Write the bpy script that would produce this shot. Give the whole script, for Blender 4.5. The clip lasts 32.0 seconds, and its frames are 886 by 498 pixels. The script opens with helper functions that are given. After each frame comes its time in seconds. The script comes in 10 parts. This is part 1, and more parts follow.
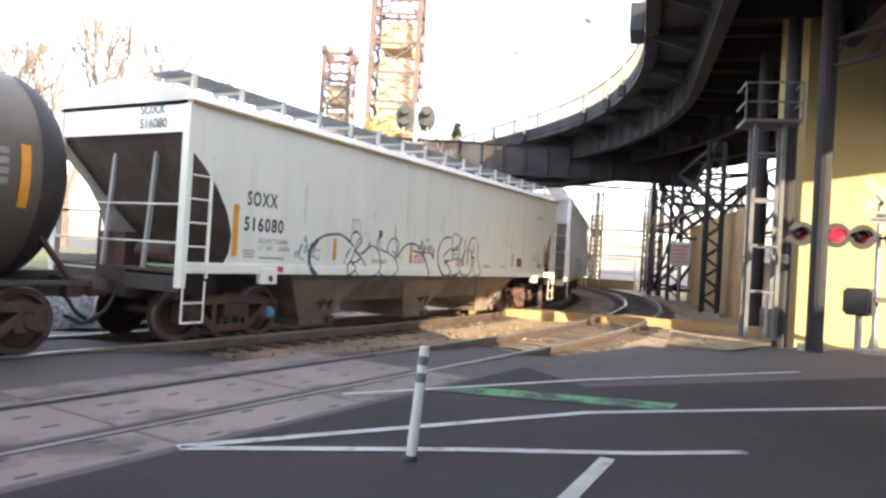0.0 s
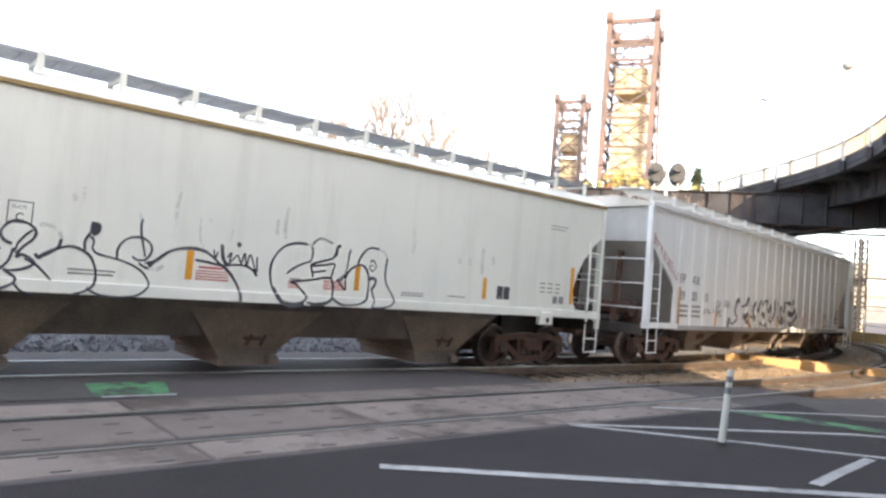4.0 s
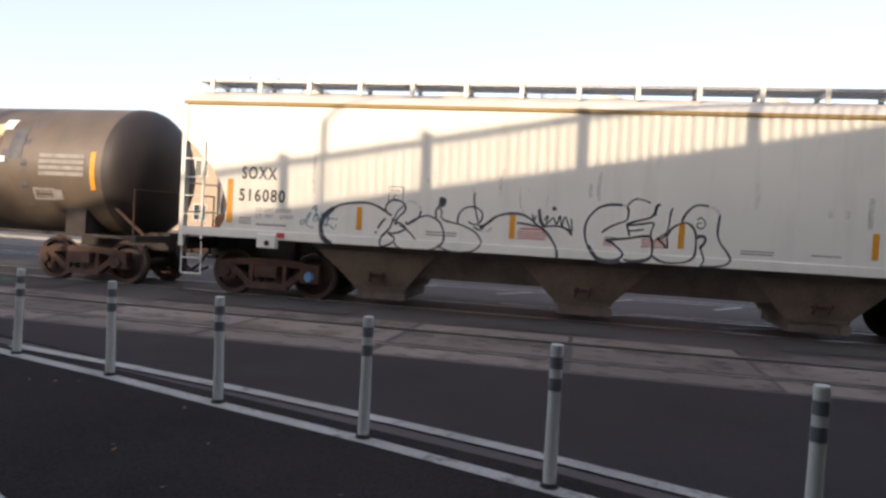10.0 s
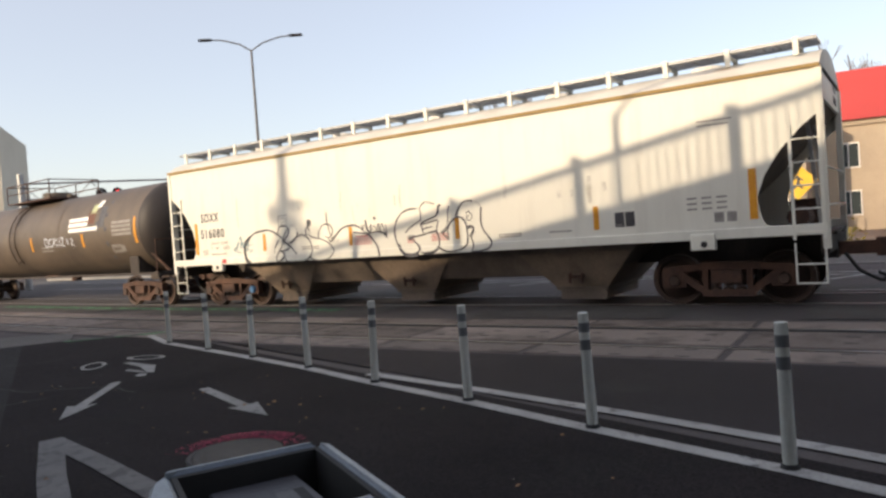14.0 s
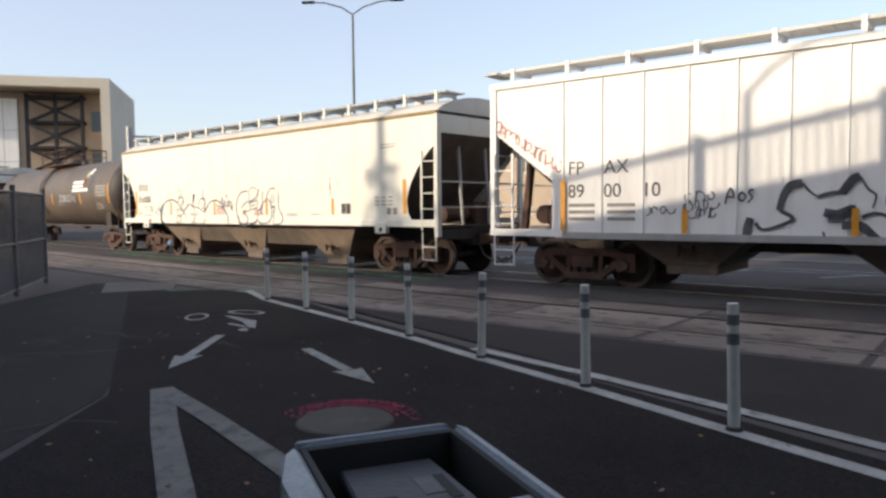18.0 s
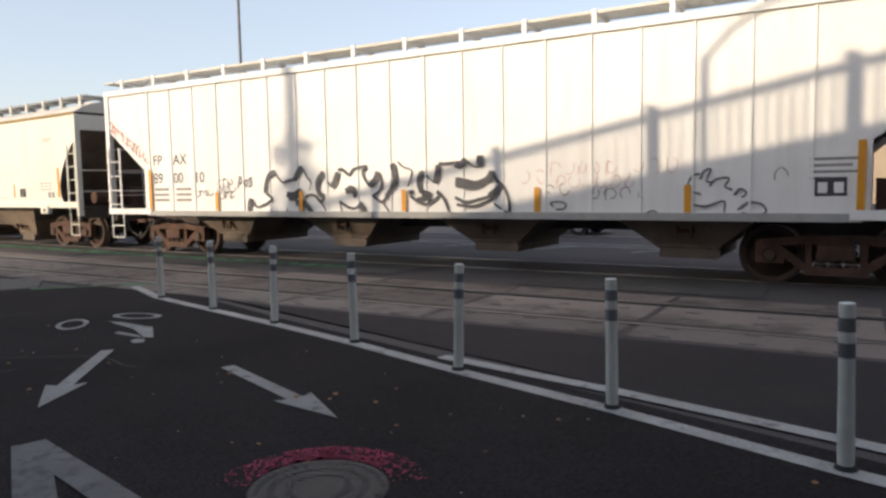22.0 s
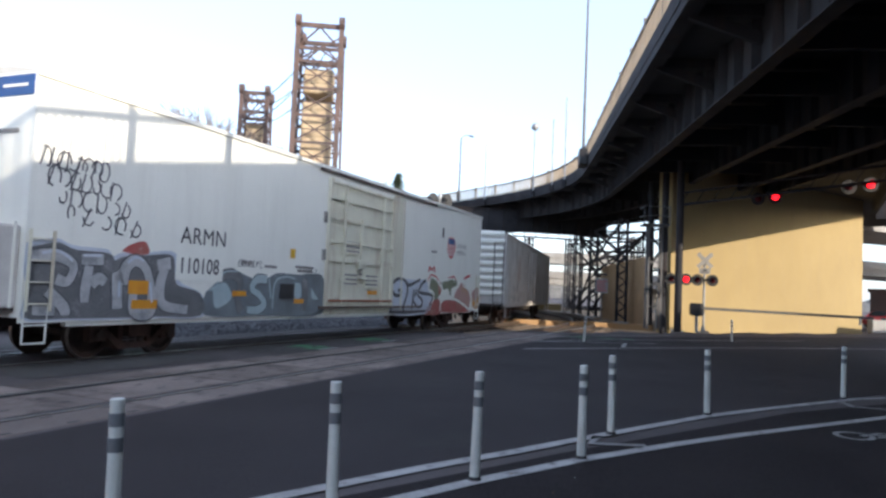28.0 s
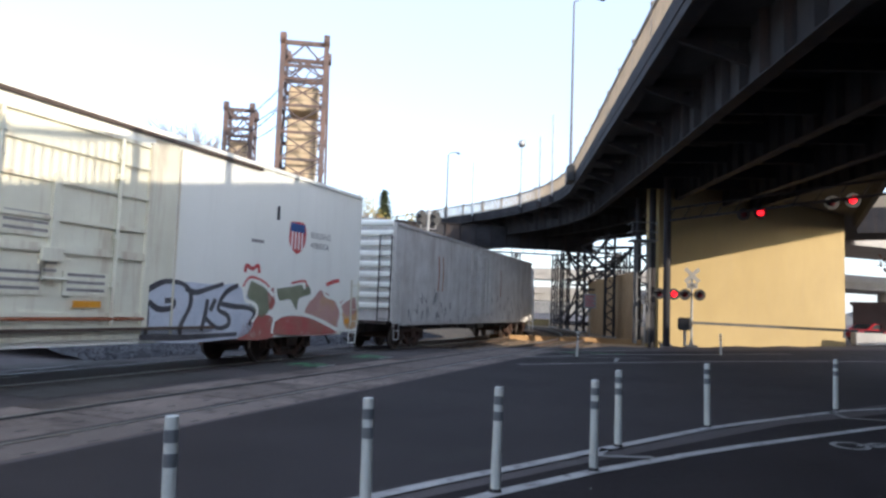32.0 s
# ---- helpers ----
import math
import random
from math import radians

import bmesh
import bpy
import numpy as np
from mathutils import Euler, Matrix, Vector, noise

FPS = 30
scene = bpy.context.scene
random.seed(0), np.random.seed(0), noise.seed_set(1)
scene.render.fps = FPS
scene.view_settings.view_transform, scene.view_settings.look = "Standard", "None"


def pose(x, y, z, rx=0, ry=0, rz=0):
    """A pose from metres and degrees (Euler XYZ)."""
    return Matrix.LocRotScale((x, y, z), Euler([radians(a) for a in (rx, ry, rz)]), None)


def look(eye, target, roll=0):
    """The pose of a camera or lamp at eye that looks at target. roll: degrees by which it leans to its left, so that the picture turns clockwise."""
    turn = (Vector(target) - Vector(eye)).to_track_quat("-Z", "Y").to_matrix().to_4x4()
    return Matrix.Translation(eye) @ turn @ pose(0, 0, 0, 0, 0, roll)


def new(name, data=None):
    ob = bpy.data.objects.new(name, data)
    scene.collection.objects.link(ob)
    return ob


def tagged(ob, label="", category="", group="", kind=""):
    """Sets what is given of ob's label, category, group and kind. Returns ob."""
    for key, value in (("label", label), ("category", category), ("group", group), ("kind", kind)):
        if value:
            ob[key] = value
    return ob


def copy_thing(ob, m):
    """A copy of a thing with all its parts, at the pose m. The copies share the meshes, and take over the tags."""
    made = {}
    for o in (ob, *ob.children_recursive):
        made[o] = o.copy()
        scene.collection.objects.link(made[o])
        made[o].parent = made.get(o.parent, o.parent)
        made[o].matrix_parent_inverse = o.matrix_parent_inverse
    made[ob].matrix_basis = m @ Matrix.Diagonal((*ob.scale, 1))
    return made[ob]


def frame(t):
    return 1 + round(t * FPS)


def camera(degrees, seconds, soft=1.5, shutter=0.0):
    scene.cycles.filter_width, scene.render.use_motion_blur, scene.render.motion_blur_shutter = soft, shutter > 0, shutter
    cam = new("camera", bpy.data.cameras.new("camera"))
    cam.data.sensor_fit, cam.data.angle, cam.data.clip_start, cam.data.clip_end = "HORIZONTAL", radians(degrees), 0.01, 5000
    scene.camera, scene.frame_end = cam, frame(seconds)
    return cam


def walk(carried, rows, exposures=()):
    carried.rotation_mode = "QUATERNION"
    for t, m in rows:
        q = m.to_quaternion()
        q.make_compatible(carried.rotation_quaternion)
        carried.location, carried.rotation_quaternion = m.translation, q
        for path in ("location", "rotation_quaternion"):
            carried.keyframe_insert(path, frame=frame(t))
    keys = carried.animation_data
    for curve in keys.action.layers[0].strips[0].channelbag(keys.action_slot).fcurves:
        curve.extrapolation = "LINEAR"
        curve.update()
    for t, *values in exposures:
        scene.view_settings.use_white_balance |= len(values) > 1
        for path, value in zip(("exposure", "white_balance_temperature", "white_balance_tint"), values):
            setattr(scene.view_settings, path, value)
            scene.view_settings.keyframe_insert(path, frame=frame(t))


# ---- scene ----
cam = camera(64.0, 32.0, soft=2.7)
PATH = [
    (0, (15.459, 7.604, 1.643), (18.414, 10.300, 1.689), 3.40),
    (1, (14.071, 7.285, 1.664), (17.097, 9.900, 1.700), 3.40),
    (2, (13.158, 7.285, 1.682), (16.245, 9.828, 1.690), 3.30),
    (2.5, (12.900, 7.050, 1.690), (15.800, 9.800, 1.715), 3.40),
    (4.5, (11.333, 5.535, 1.662), (12.855, 9.232, 1.798), 4.03),
    (5, (9.807, 7.195, 1.782), (10.836, 11.060, 1.811), 3.26),
    (5.5, (8.271, 7.703, 1.720), (8.951, 11.644, 1.794), 4.30),
    (6, (7.033, 8.243, 1.770), (7.627, 12.199, 1.756), 2.59),
    (6.5, (5.570, 7.490, 1.664), (5.948, 11.470, 1.781), 3.33),
    (7, (4.274, 6.353, 1.674), (4.441, 10.350, 1.697), 3.08),
    (7.5, (3.221, 5.037, 1.660), (3.364, 9.033, 1.756), 2.95),
    (8, (2.354, 3.441, 1.657), (2.411, 7.437, 1.814), 5.09),
    (8.5, (1.498, 2.259, 1.640), (1.154, 6.240, 1.824), 3.99),
    (9, (1.427, 1.038, 1.624), (0.648, 4.962, 1.657), 3.00),
    (9.5, (1.323, 1.038, 1.620), (0.179, 4.870, 1.614), 2.96),
    (10, (1.219, 1.056, 1.619), (-0.289, 4.758, 1.489), 3.23),
    (10.5, (1.143, 0.980, 1.614), (-0.666, 4.547, 1.549), 2.36),
    (11, (0.966, 1.023, 1.621), (-1.242, 4.352, 1.412), 3.05),
    (11.5, (0.803, 0.986, 1.614), (-1.617, 4.159, 1.331), 0.22),
    (12, (0.616, 1.005, 1.613), (-1.963, 4.040, 1.242), 2.16),
    (12.5, (0.414, 1.033, 1.614), (-2.495, 3.750, 1.222), 1.34),
    (13, (0.225, 1.068, 1.614), (-2.599, 3.891, 1.378), -4.58),
    (13.5, (0.213, 1.071, 1.623), (-2.483, 4.023, 1.492), -2.56),
    (14, (0.204, 1.127, 1.621), (-2.509, 4.065, 1.524), -4.08),
    (14.5, (0.249, 1.048, 1.622), (-2.555, 3.897, 1.480), -2.66),
    (16.5, (0.186, 1.110, 1.584), (-2.818, 3.739, 1.332), -2.48),
    (17, (0.076, 1.079, 1.587), (-3.008, 3.605, 1.261), 0.48),
    (17.5, (-0.141, 1.078, 1.612), (-3.206, 3.636, 1.357), 0.22),
    (18, (-0.353, 1.138, 1.599), (-3.379, 3.744, 1.369), -0.54),
    (18.5, (-0.583, 1.238, 1.597), (-3.696, 3.739, 1.369), -0.38),
    (19, (-0.851, 1.272, 1.583), (-4.020, 3.706, 1.397), -1.04),
    (19.5, (-1.039, 1.246, 1.587), (-4.198, 3.696, 1.446), -1.18),
    (20, (-1.271, 1.367, 1.565), (-4.444, 3.797, 1.406), -2.03),
    (20.5, (-1.459, 1.471, 1.579), (-4.641, 3.890, 1.430), -0.71),
    (21, (-1.667, 1.519, 1.599), (-4.726, 4.091, 1.429), -2.25),
    (21.5, (-1.825, 1.580, 1.553), (-4.674, 4.371, 1.248), -2.37),
    (22, (-2.025, 1.707, 1.549), (-4.594, 4.754, 1.208), -0.91),
    (22.5, (-2.205, 1.814, 1.570), (-3.999, 5.372, 1.218), -0.98),
    (23, (-2.289, 1.935, 1.554), (-3.096, 5.833, 1.155), 0.19),
    (23.5, (-2.297, 2.031, 1.542), (-2.613, 6.004, 1.213), 0.87),
    (24, (-2.474, 2.036, 1.537), (-1.940, 5.993, 1.297), -0.20),
    (24.5, (-2.620, 2.006, 1.545), (-1.284, 5.774, 1.422), 0.81),
    (26.5, (-3.105, 2.015, 1.601), (-0.892, 5.337, 1.866), 3.48),
    (27, (-3.190, 1.885, 1.568), (-0.794, 5.082, 1.774), 2.32),
    (27.5, (-3.371, 1.917, 1.560), (-0.387, 4.571, 1.799), 0.55),
    (28, (-3.595, 2.048, 1.594), (-0.279, 4.273, 1.826), 2.53),
    (28.5, (-3.836, 2.096, 1.617), (-0.416, 4.159, 1.836), 2.93),
    (29, (-3.915, 2.198, 1.631), (-0.465, 4.201, 1.926), 1.86),
    (29.5, (-4.104, 2.185, 1.641), (-0.646, 4.166, 1.992), 2.80),
    (30, (-4.095, 2.220, 1.637), (-0.647, 4.207, 2.048), 3.16),
    (30.5, (-4.004, 2.265, 1.617), (-0.574, 4.278, 2.049), 3.68),
    (31, (-4.015, 2.249, 1.617), (-0.601, 4.294, 2.023), 3.10),
    (31.5, (-4.011, 2.236, 1.593), (-0.616, 4.318, 1.967), 2.48),
    (32, (-3.977, 2.170, 1.604), (-0.621, 4.323, 1.929), 2.09),
]
EXPOSURES = [(0, 2.95, 6600, 12), (2.5, 2.87, 6600, 12), (5, 2.80, 6800, 12), (6, 2.46, 6650, 11), (7, 2.25, 6550, 11), (8.5, 1.35, 6800, 18), (9, 1.0, 6650, 18), (10, 1.08, 6650, 18), (12, 1.06, 6800, 16),
             (13, 1.32, 6900, 15), (14, 0.80, 6800, 14), (17, 0.34, 6500, 13), (18, 0.74, 6250, 13), (19, 0.72, 6250, 11), (20, 0.82, 6350, 11), (22, 0.70, 6500, 13), (23, 1.5, 6700, 14), (24, 2.32, 6500, 13), (24.5, 2.30, 6500, 13),
             (26.5, 1.5, 6200, 13), (28, 1.46, 5650, 12), (32, 1.46, 5650, 12)]
walk(cam, [(t, look(eye, target, roll)) for t, eye, target, roll in PATH], EXPOSURES)

# ---- daylight: low winter sun from behind the street ----
SUN_AZ, SUN_EL = radians(192.0), radians(19.6)
SUN_WAY = Vector((math.sin(SUN_AZ) * math.cos(SUN_EL), math.cos(SUN_AZ) * math.cos(SUN_EL), math.sin(SUN_EL)))
world = bpy.data.worlds.new("world")
scene.world = world
world.use_nodes = True
wn = world.node_tree
sky = wn.nodes.new("ShaderNodeTexSky")
sky.sky_type = "NISHITA"
sky.sun_disc = False
sky.sun_elevation, sky.sun_rotation = SUN_EL, SUN_AZ
sky.air_density, sky.dust_density, sky.ozone_density = 1.0, 1.6, 1.0
wn.nodes["Background"].inputs["Strength"].default_value = 0.15
haze = wn.nodes.new("ShaderNodeMix")  # thin high cloud that pales the blue
haze.data_type = "RGBA"
haze.inputs[0].default_value = 0.45
haze.inputs[7].default_value = (3.3, 3.35, 3.5, 1.0)
wn.links.new(sky.outputs["Color"], haze.inputs[6])
wn.links.new(haze.outputs[2], wn.nodes["Background"].inputs["Color"])
sun = new("sun", bpy.data.lights.new("sun", "SUN"))
sun.data.energy, sun.data.angle, sun.data.color = 2.6, radians(0.5), (1.0, 0.82, 0.58)
sun.matrix_world = look(tuple(SUN_WAY * 200), (0, 0, 0))


# ---- materials ----
def rgb(c):
    return (c[0], c[1], c[2], 1.0)


def mat(name, a, b, rough=0.7, metal=0.0, scale=1.2, fine=45.0, bump=0.15, streak=None, amount=0.5, spread=(2.5, 2.5, 0.25), grain=0.25, gloss=0.5, vary=0.0, patch=None, patch_at=0.55, patch_scale=1.0):
    """Two-scale surface: broad patches from a to b, fine grain with relief, and dirt that runs down or lies in patches."""
    m = bpy.data.materials.new(name)
    m.use_nodes = True
    n, l = m.node_tree.nodes, m.node_tree.links
    p = n["Principled BSDF"]
    p.inputs["Roughness"].default_value, p.inputs["Metallic"].default_value = rough, metal
    p.inputs["Specular IOR Level"].default_value = gloss
    tc, info = n.new("ShaderNodeTexCoord"), n.new("ShaderNodeObjectInfo")
    add = n.new("ShaderNodeVectorMath")
    add.operation = "MULTIPLY_ADD"
    comb = n.new("ShaderNodeCombineXYZ")
    for i in range(3):
        l.new(info.outputs["Random"], comb.inputs[i])
    add.inputs[1].default_value = (37.0, 23.0, 11.0)
    l.new(comb.outputs[0], add.inputs[0])
    l.new(tc.outputs["Object"], add.inputs[2])
    vec = add.outputs[0]

    def noise_tex(s, detail, v=vec, rough_=0.6):
        t = n.new("ShaderNodeTexNoise")
        t.inputs["Scale"].default_value, t.inputs["Detail"].default_value, t.inputs["Roughness"].default_value = s, detail, rough_
        l.new(v, t.inputs["Vector"])
        return t.outputs["Fac"]

    def ramp(fac, lo, hi):
        r = n.new("ShaderNodeMapRange")
        r.inputs["From Min"].default_value, r.inputs["From Max"].default_value = lo, hi
        l.new(fac, r.inputs["Value"])
        return r.outputs["Result"]

    def mix(fac, x, y, kind="MIX"):
        k = n.new("ShaderNodeMix")
        k.data_type, k.blend_type = "RGBA", kind
        for sock, v in (("Factor", fac), ("A", x), ("B", y)):
            s = [q for q in k.inputs if q.name == sock and q.type == ("VALUE" if sock == "Factor" else "RGBA")][0]
            if isinstance(v, (int, float)):
                s.default_value = v
            elif isinstance(v, tuple):
                s.default_value = v
            else:
                l.new(v, s)
        return [q for q in k.outputs if q.type == "RGBA"][0]

    col = mix(ramp(noise_tex(scale, 4.0), 0.32, 0.68), rgb(a), rgb(b))
    if patch:
        f = noise_tex(patch_scale, 7.0, vec, 0.68)
        col = mix(ramp(f, patch_at - 0.05, patch_at + 0.06), col, rgb(patch))
    if streak:
        mp = n.new("ShaderNodeMapping")
        mp.inputs["Scale"].default_value = spread
        l.new(vec, mp.inputs["Vector"])
        f = ramp(noise_tex(1.0, 5.0, mp.outputs["Vector"], 0.65), 0.5, 0.8)
        k = n.new("ShaderNodeMath")
        k.operation = "MULTIPLY"
        k.inputs[1].default_value = amount
        l.new(f, k.inputs[0])
        col = mix(k.outputs[0], col, rgb(streak))
    g = ramp(noise_tex(fine, 3.0), 0.25, 0.75)
    dark = tuple(1.0 - grain for _ in range(3)) + (1.0,)
    light = tuple(1.0 + grain * 0.5 for _ in range(3)) + (1.0,)
    col = mix(1.0, col, mix(g, dark, light), "MULTIPLY")
    if vary:
        r = n.new("ShaderNodeMapRange")
        r.inputs["To Min"].default_value, r.inputs["To Max"].default_value = 1.0 - vary, 1.0 + vary * 0.5
        l.new(info.outputs["Random"], r.inputs["Value"])
        k = n.new("ShaderNodeCombineColor")
        for i in range(3):
            l.new(r.outputs["Result"], k.inputs[i])
        col = mix(1.0, col, k.outputs[0], "MULTIPLY")
    l.new(col, p.inputs["Base Color"])
    if bump:
        bp = n.new("ShaderNodeBump")
        bp.inputs["Strength"].default_value, bp.inputs["Distance"].default_value = bump, 0.02
        l.new(g, bp.inputs["Height"])
        l.new(bp.outputs["Normal"], p.inputs["Normal"])
    return m


def glow(name, c, strength):
    m = bpy.data.materials.new(name)
    m.use_nodes = True
    p = m.node_tree.nodes["Principled BSDF"]
    p.inputs["Base Color"].default_value = rgb(c)
    p.inputs["Emission Color"].default_value, p.inputs["Emission Strength"].default_value = rgb(c), strength
    return m


def plain(name, c, rough=0.5, metal=0.0):
    return mat(name, c, tuple(v * 0.82 for v in c), rough, metal, grain=0.12, bump=0.05)


M_ASPHALT = mat("asphalt", (0.113, 0.099, 0.098), (0.080, 0.071, 0.071), 0.85, scale=0.22, fine=70, bump=0.35, patch=(0.098, 0.094, 0.089), patch_at=0.62, patch_scale=0.35, gloss=0.2, grain=0.4)
M_ROAD = mat("carriageway_asphalt", (0.0445, 0.0385, 0.041), (0.0285, 0.025, 0.0272), 0.85, scale=0.35, fine=55, bump=0.5, grain=0.6, gloss=0.2, patch=(0.040, 0.037, 0.037), patch_at=0.60, patch_scale=0.5)
M_PATH = mat("footpath_asphalt", (0.036, 0.0345, 0.036), (0.023, 0.022, 0.024), 0.9, scale=0.3, fine=60, bump=0.4, patch=(0.050, 0.048, 0.047), patch_at=0.62, patch_scale=0.6, gloss=0.2, grain=0.45)
M_LANE = mat("lane_asphalt", (0.0375, 0.0325, 0.034), (0.0235, 0.0208, 0.022), 0.85, scale=0.45, fine=55, bump=0.5, grain=0.6, gloss=0.06, patch=(0.030, 0.028, 0.028), patch_at=0.60, patch_scale=0.7)
M_PANEL = mat("crossing_concrete", (0.235, 0.196, 0.174), (0.172, 0.143, 0.128), 0.85, scale=0.8, fine=60, bump=0.3, patch=(0.110, 0.090, 0.080), patch_at=0.55, patch_scale=0.9, gloss=0.3, vary=0.30)
M_WALKWAY = mat("pavement_concrete", (0.12, 0.112, 0.105), (0.085, 0.08, 0.077), 0.9, scale=0.6, fine=50, bump=0.3)
M_LINE = mat("road_paint", (0.43, 0.425, 0.41), (0.29, 0.285, 0.275), 0.7, scale=2.0, fine=60, bump=0.15, grain=0.35, patch=(0.11, 0.105, 0.105), patch_at=0.60, patch_scale=5.0)
M_WORN = mat("worn_road_paint", (0.165, 0.16, 0.157), (0.11, 0.107, 0.106), 0.75, scale=2.5, fine=60, bump=0.15, patch=(0.07, 0.068, 0.068), patch_at=0.56, patch_scale=7.0)
M_GREEN = mat("green_road_paint", (0.10, 0.27, 0.13), (0.075, 0.20, 0.10), 0.8, scale=1.5, fine=60, gloss=0.2, patch=(0.05, 0.055, 0.05), patch_at=0.52, patch_scale=3.0)
M_FAINT = mat("half_worn_road_paint", (0.30, 0.295, 0.285), (0.20, 0.197, 0.19), 0.75, scale=2.0, fine=60, bump=0.15, patch=(0.05, 0.048, 0.048), patch_at=0.60, patch_scale=7.0)
M_TARPATCH = mat("patched_asphalt", (0.108, 0.102, 0.096), (0.078, 0.074, 0.071), 0.85, scale=0.6, fine=55, bump=0.5, grain=0.5, gloss=0.2, patch=(0.085, 0.078, 0.072), patch_at=0.6, patch_scale=1.1)
M_PINK = mat("pink_spray_paint", (0.46, 0.045, 0.11), (0.32, 0.035, 0.08), 0.85, scale=6, fine=90, patch=(0.05, 0.03, 0.035), patch_at=0.58, patch_scale=14.0)
M_IRON = mat("cast_iron", (0.046, 0.041, 0.040), (0.030, 0.028, 0.028), 0.6, 0.3, scale=8, fine=90)
M_RELIEFIRON = mat("relief_lightened_cast_iron", (0.085, 0.077, 0.074), (0.055, 0.050, 0.048), 0.7, 0.2, scale=8, fine=90)
M_RAIL = mat("rail_steel", (0.17, 0.13, 0.105), (0.10, 0.07, 0.055), 0.45, 0.6, scale=3, fine=60)
M_SHINE = mat("polished_rail", (0.30, 0.285, 0.27), (0.20, 0.19, 0.18), 0.42, 0.8, scale=3, fine=60, bump=0.03)
M_TIE = mat("tie_wood", (0.11, 0.085, 0.065), (0.06, 0.048, 0.04), 0.9, scale=2, fine=40, bump=0.4)
M_BALLAST = mat("ballast_stone", (0.36, 0.26, 0.165), (0.19, 0.14, 0.095), 0.95, scale=1.0, fine=18, bump=1.0, grain=0.55)
M_DIRT = mat("bare_earth", (0.36, 0.255, 0.15), (0.22, 0.16, 0.10), 0.95, scale=0.6, fine=22, bump=0.8, grain=0.45)
M_RIPRAP = mat("grey_crushed_rock", (0.125, 0.125, 0.135), (0.065, 0.065, 0.075), 0.95, scale=1.5, fine=14, bump=1.0, grain=0.6)
M_GRASS = mat("grass", (0.065, 0.13, 0.03), (0.11, 0.115, 0.045), 0.95, scale=0.7, fine=30, bump=0.8, grain=0.5, patch=(0.17, 0.12, 0.075), patch_at=0.55, patch_scale=0.9)
M_LOT = mat("pinkish_gravel", (0.27, 0.205, 0.165), (0.18, 0.14, 0.115), 0.95, scale=0.5, fine=25, bump=0.7, grain=0.45, patch=(0.20, 0.11, 0.06), patch_at=0.6, patch_scale=1.5)
M_LEAFLITTER = mat("fallen_leaves", (0.30, 0.16, 0.07), (0.16, 0.09, 0.05), 0.9, scale=6, fine=30, bump=0.6, grain=0.5)
M_CREAM = mat("cream_car_paint", (0.80, 0.79, 0.70), (0.74, 0.735, 0.66), 0.5, scale=0.5, fine=50, bump=0.03, streak=(0.40, 0.37, 0.31), amount=0.28, grain=0.05)
M_CREAMTOP = mat("weathered_roof_paint", (0.70, 0.68, 0.62), (0.58, 0.55, 0.48), 0.65, scale=1.2, fine=50, patch=(0.46, 0.30, 0.16), patch_at=0.68, patch_scale=1.4, grain=0.1)
M_WHITE = mat("white_car_paint", (0.86, 0.86, 0.84), (0.81, 0.81, 0.79), 0.5, scale=0.6, fine=50, bump=0.03, streak=(0.45, 0.42, 0.38), amount=0.3, grain=0.05)
M_GREY = mat("grey_car_paint", (0.42, 0.42, 0.41), (0.33, 0.33, 0.32), 0.6, scale=1, fine=50, streak=(0.18, 0.15, 0.12), amount=0.5, grain=0.1)
M_RUST = mat("rusty_car_paint", (0.36, 0.115, 0.04), (0.24, 0.075, 0.03), 0.8, scale=1.1, fine=35, bump=0.2, streak=(0.62, 0.56, 0.42), amount=0.85, spread=(0.9, 0.9, 0.22), grain=0.22)
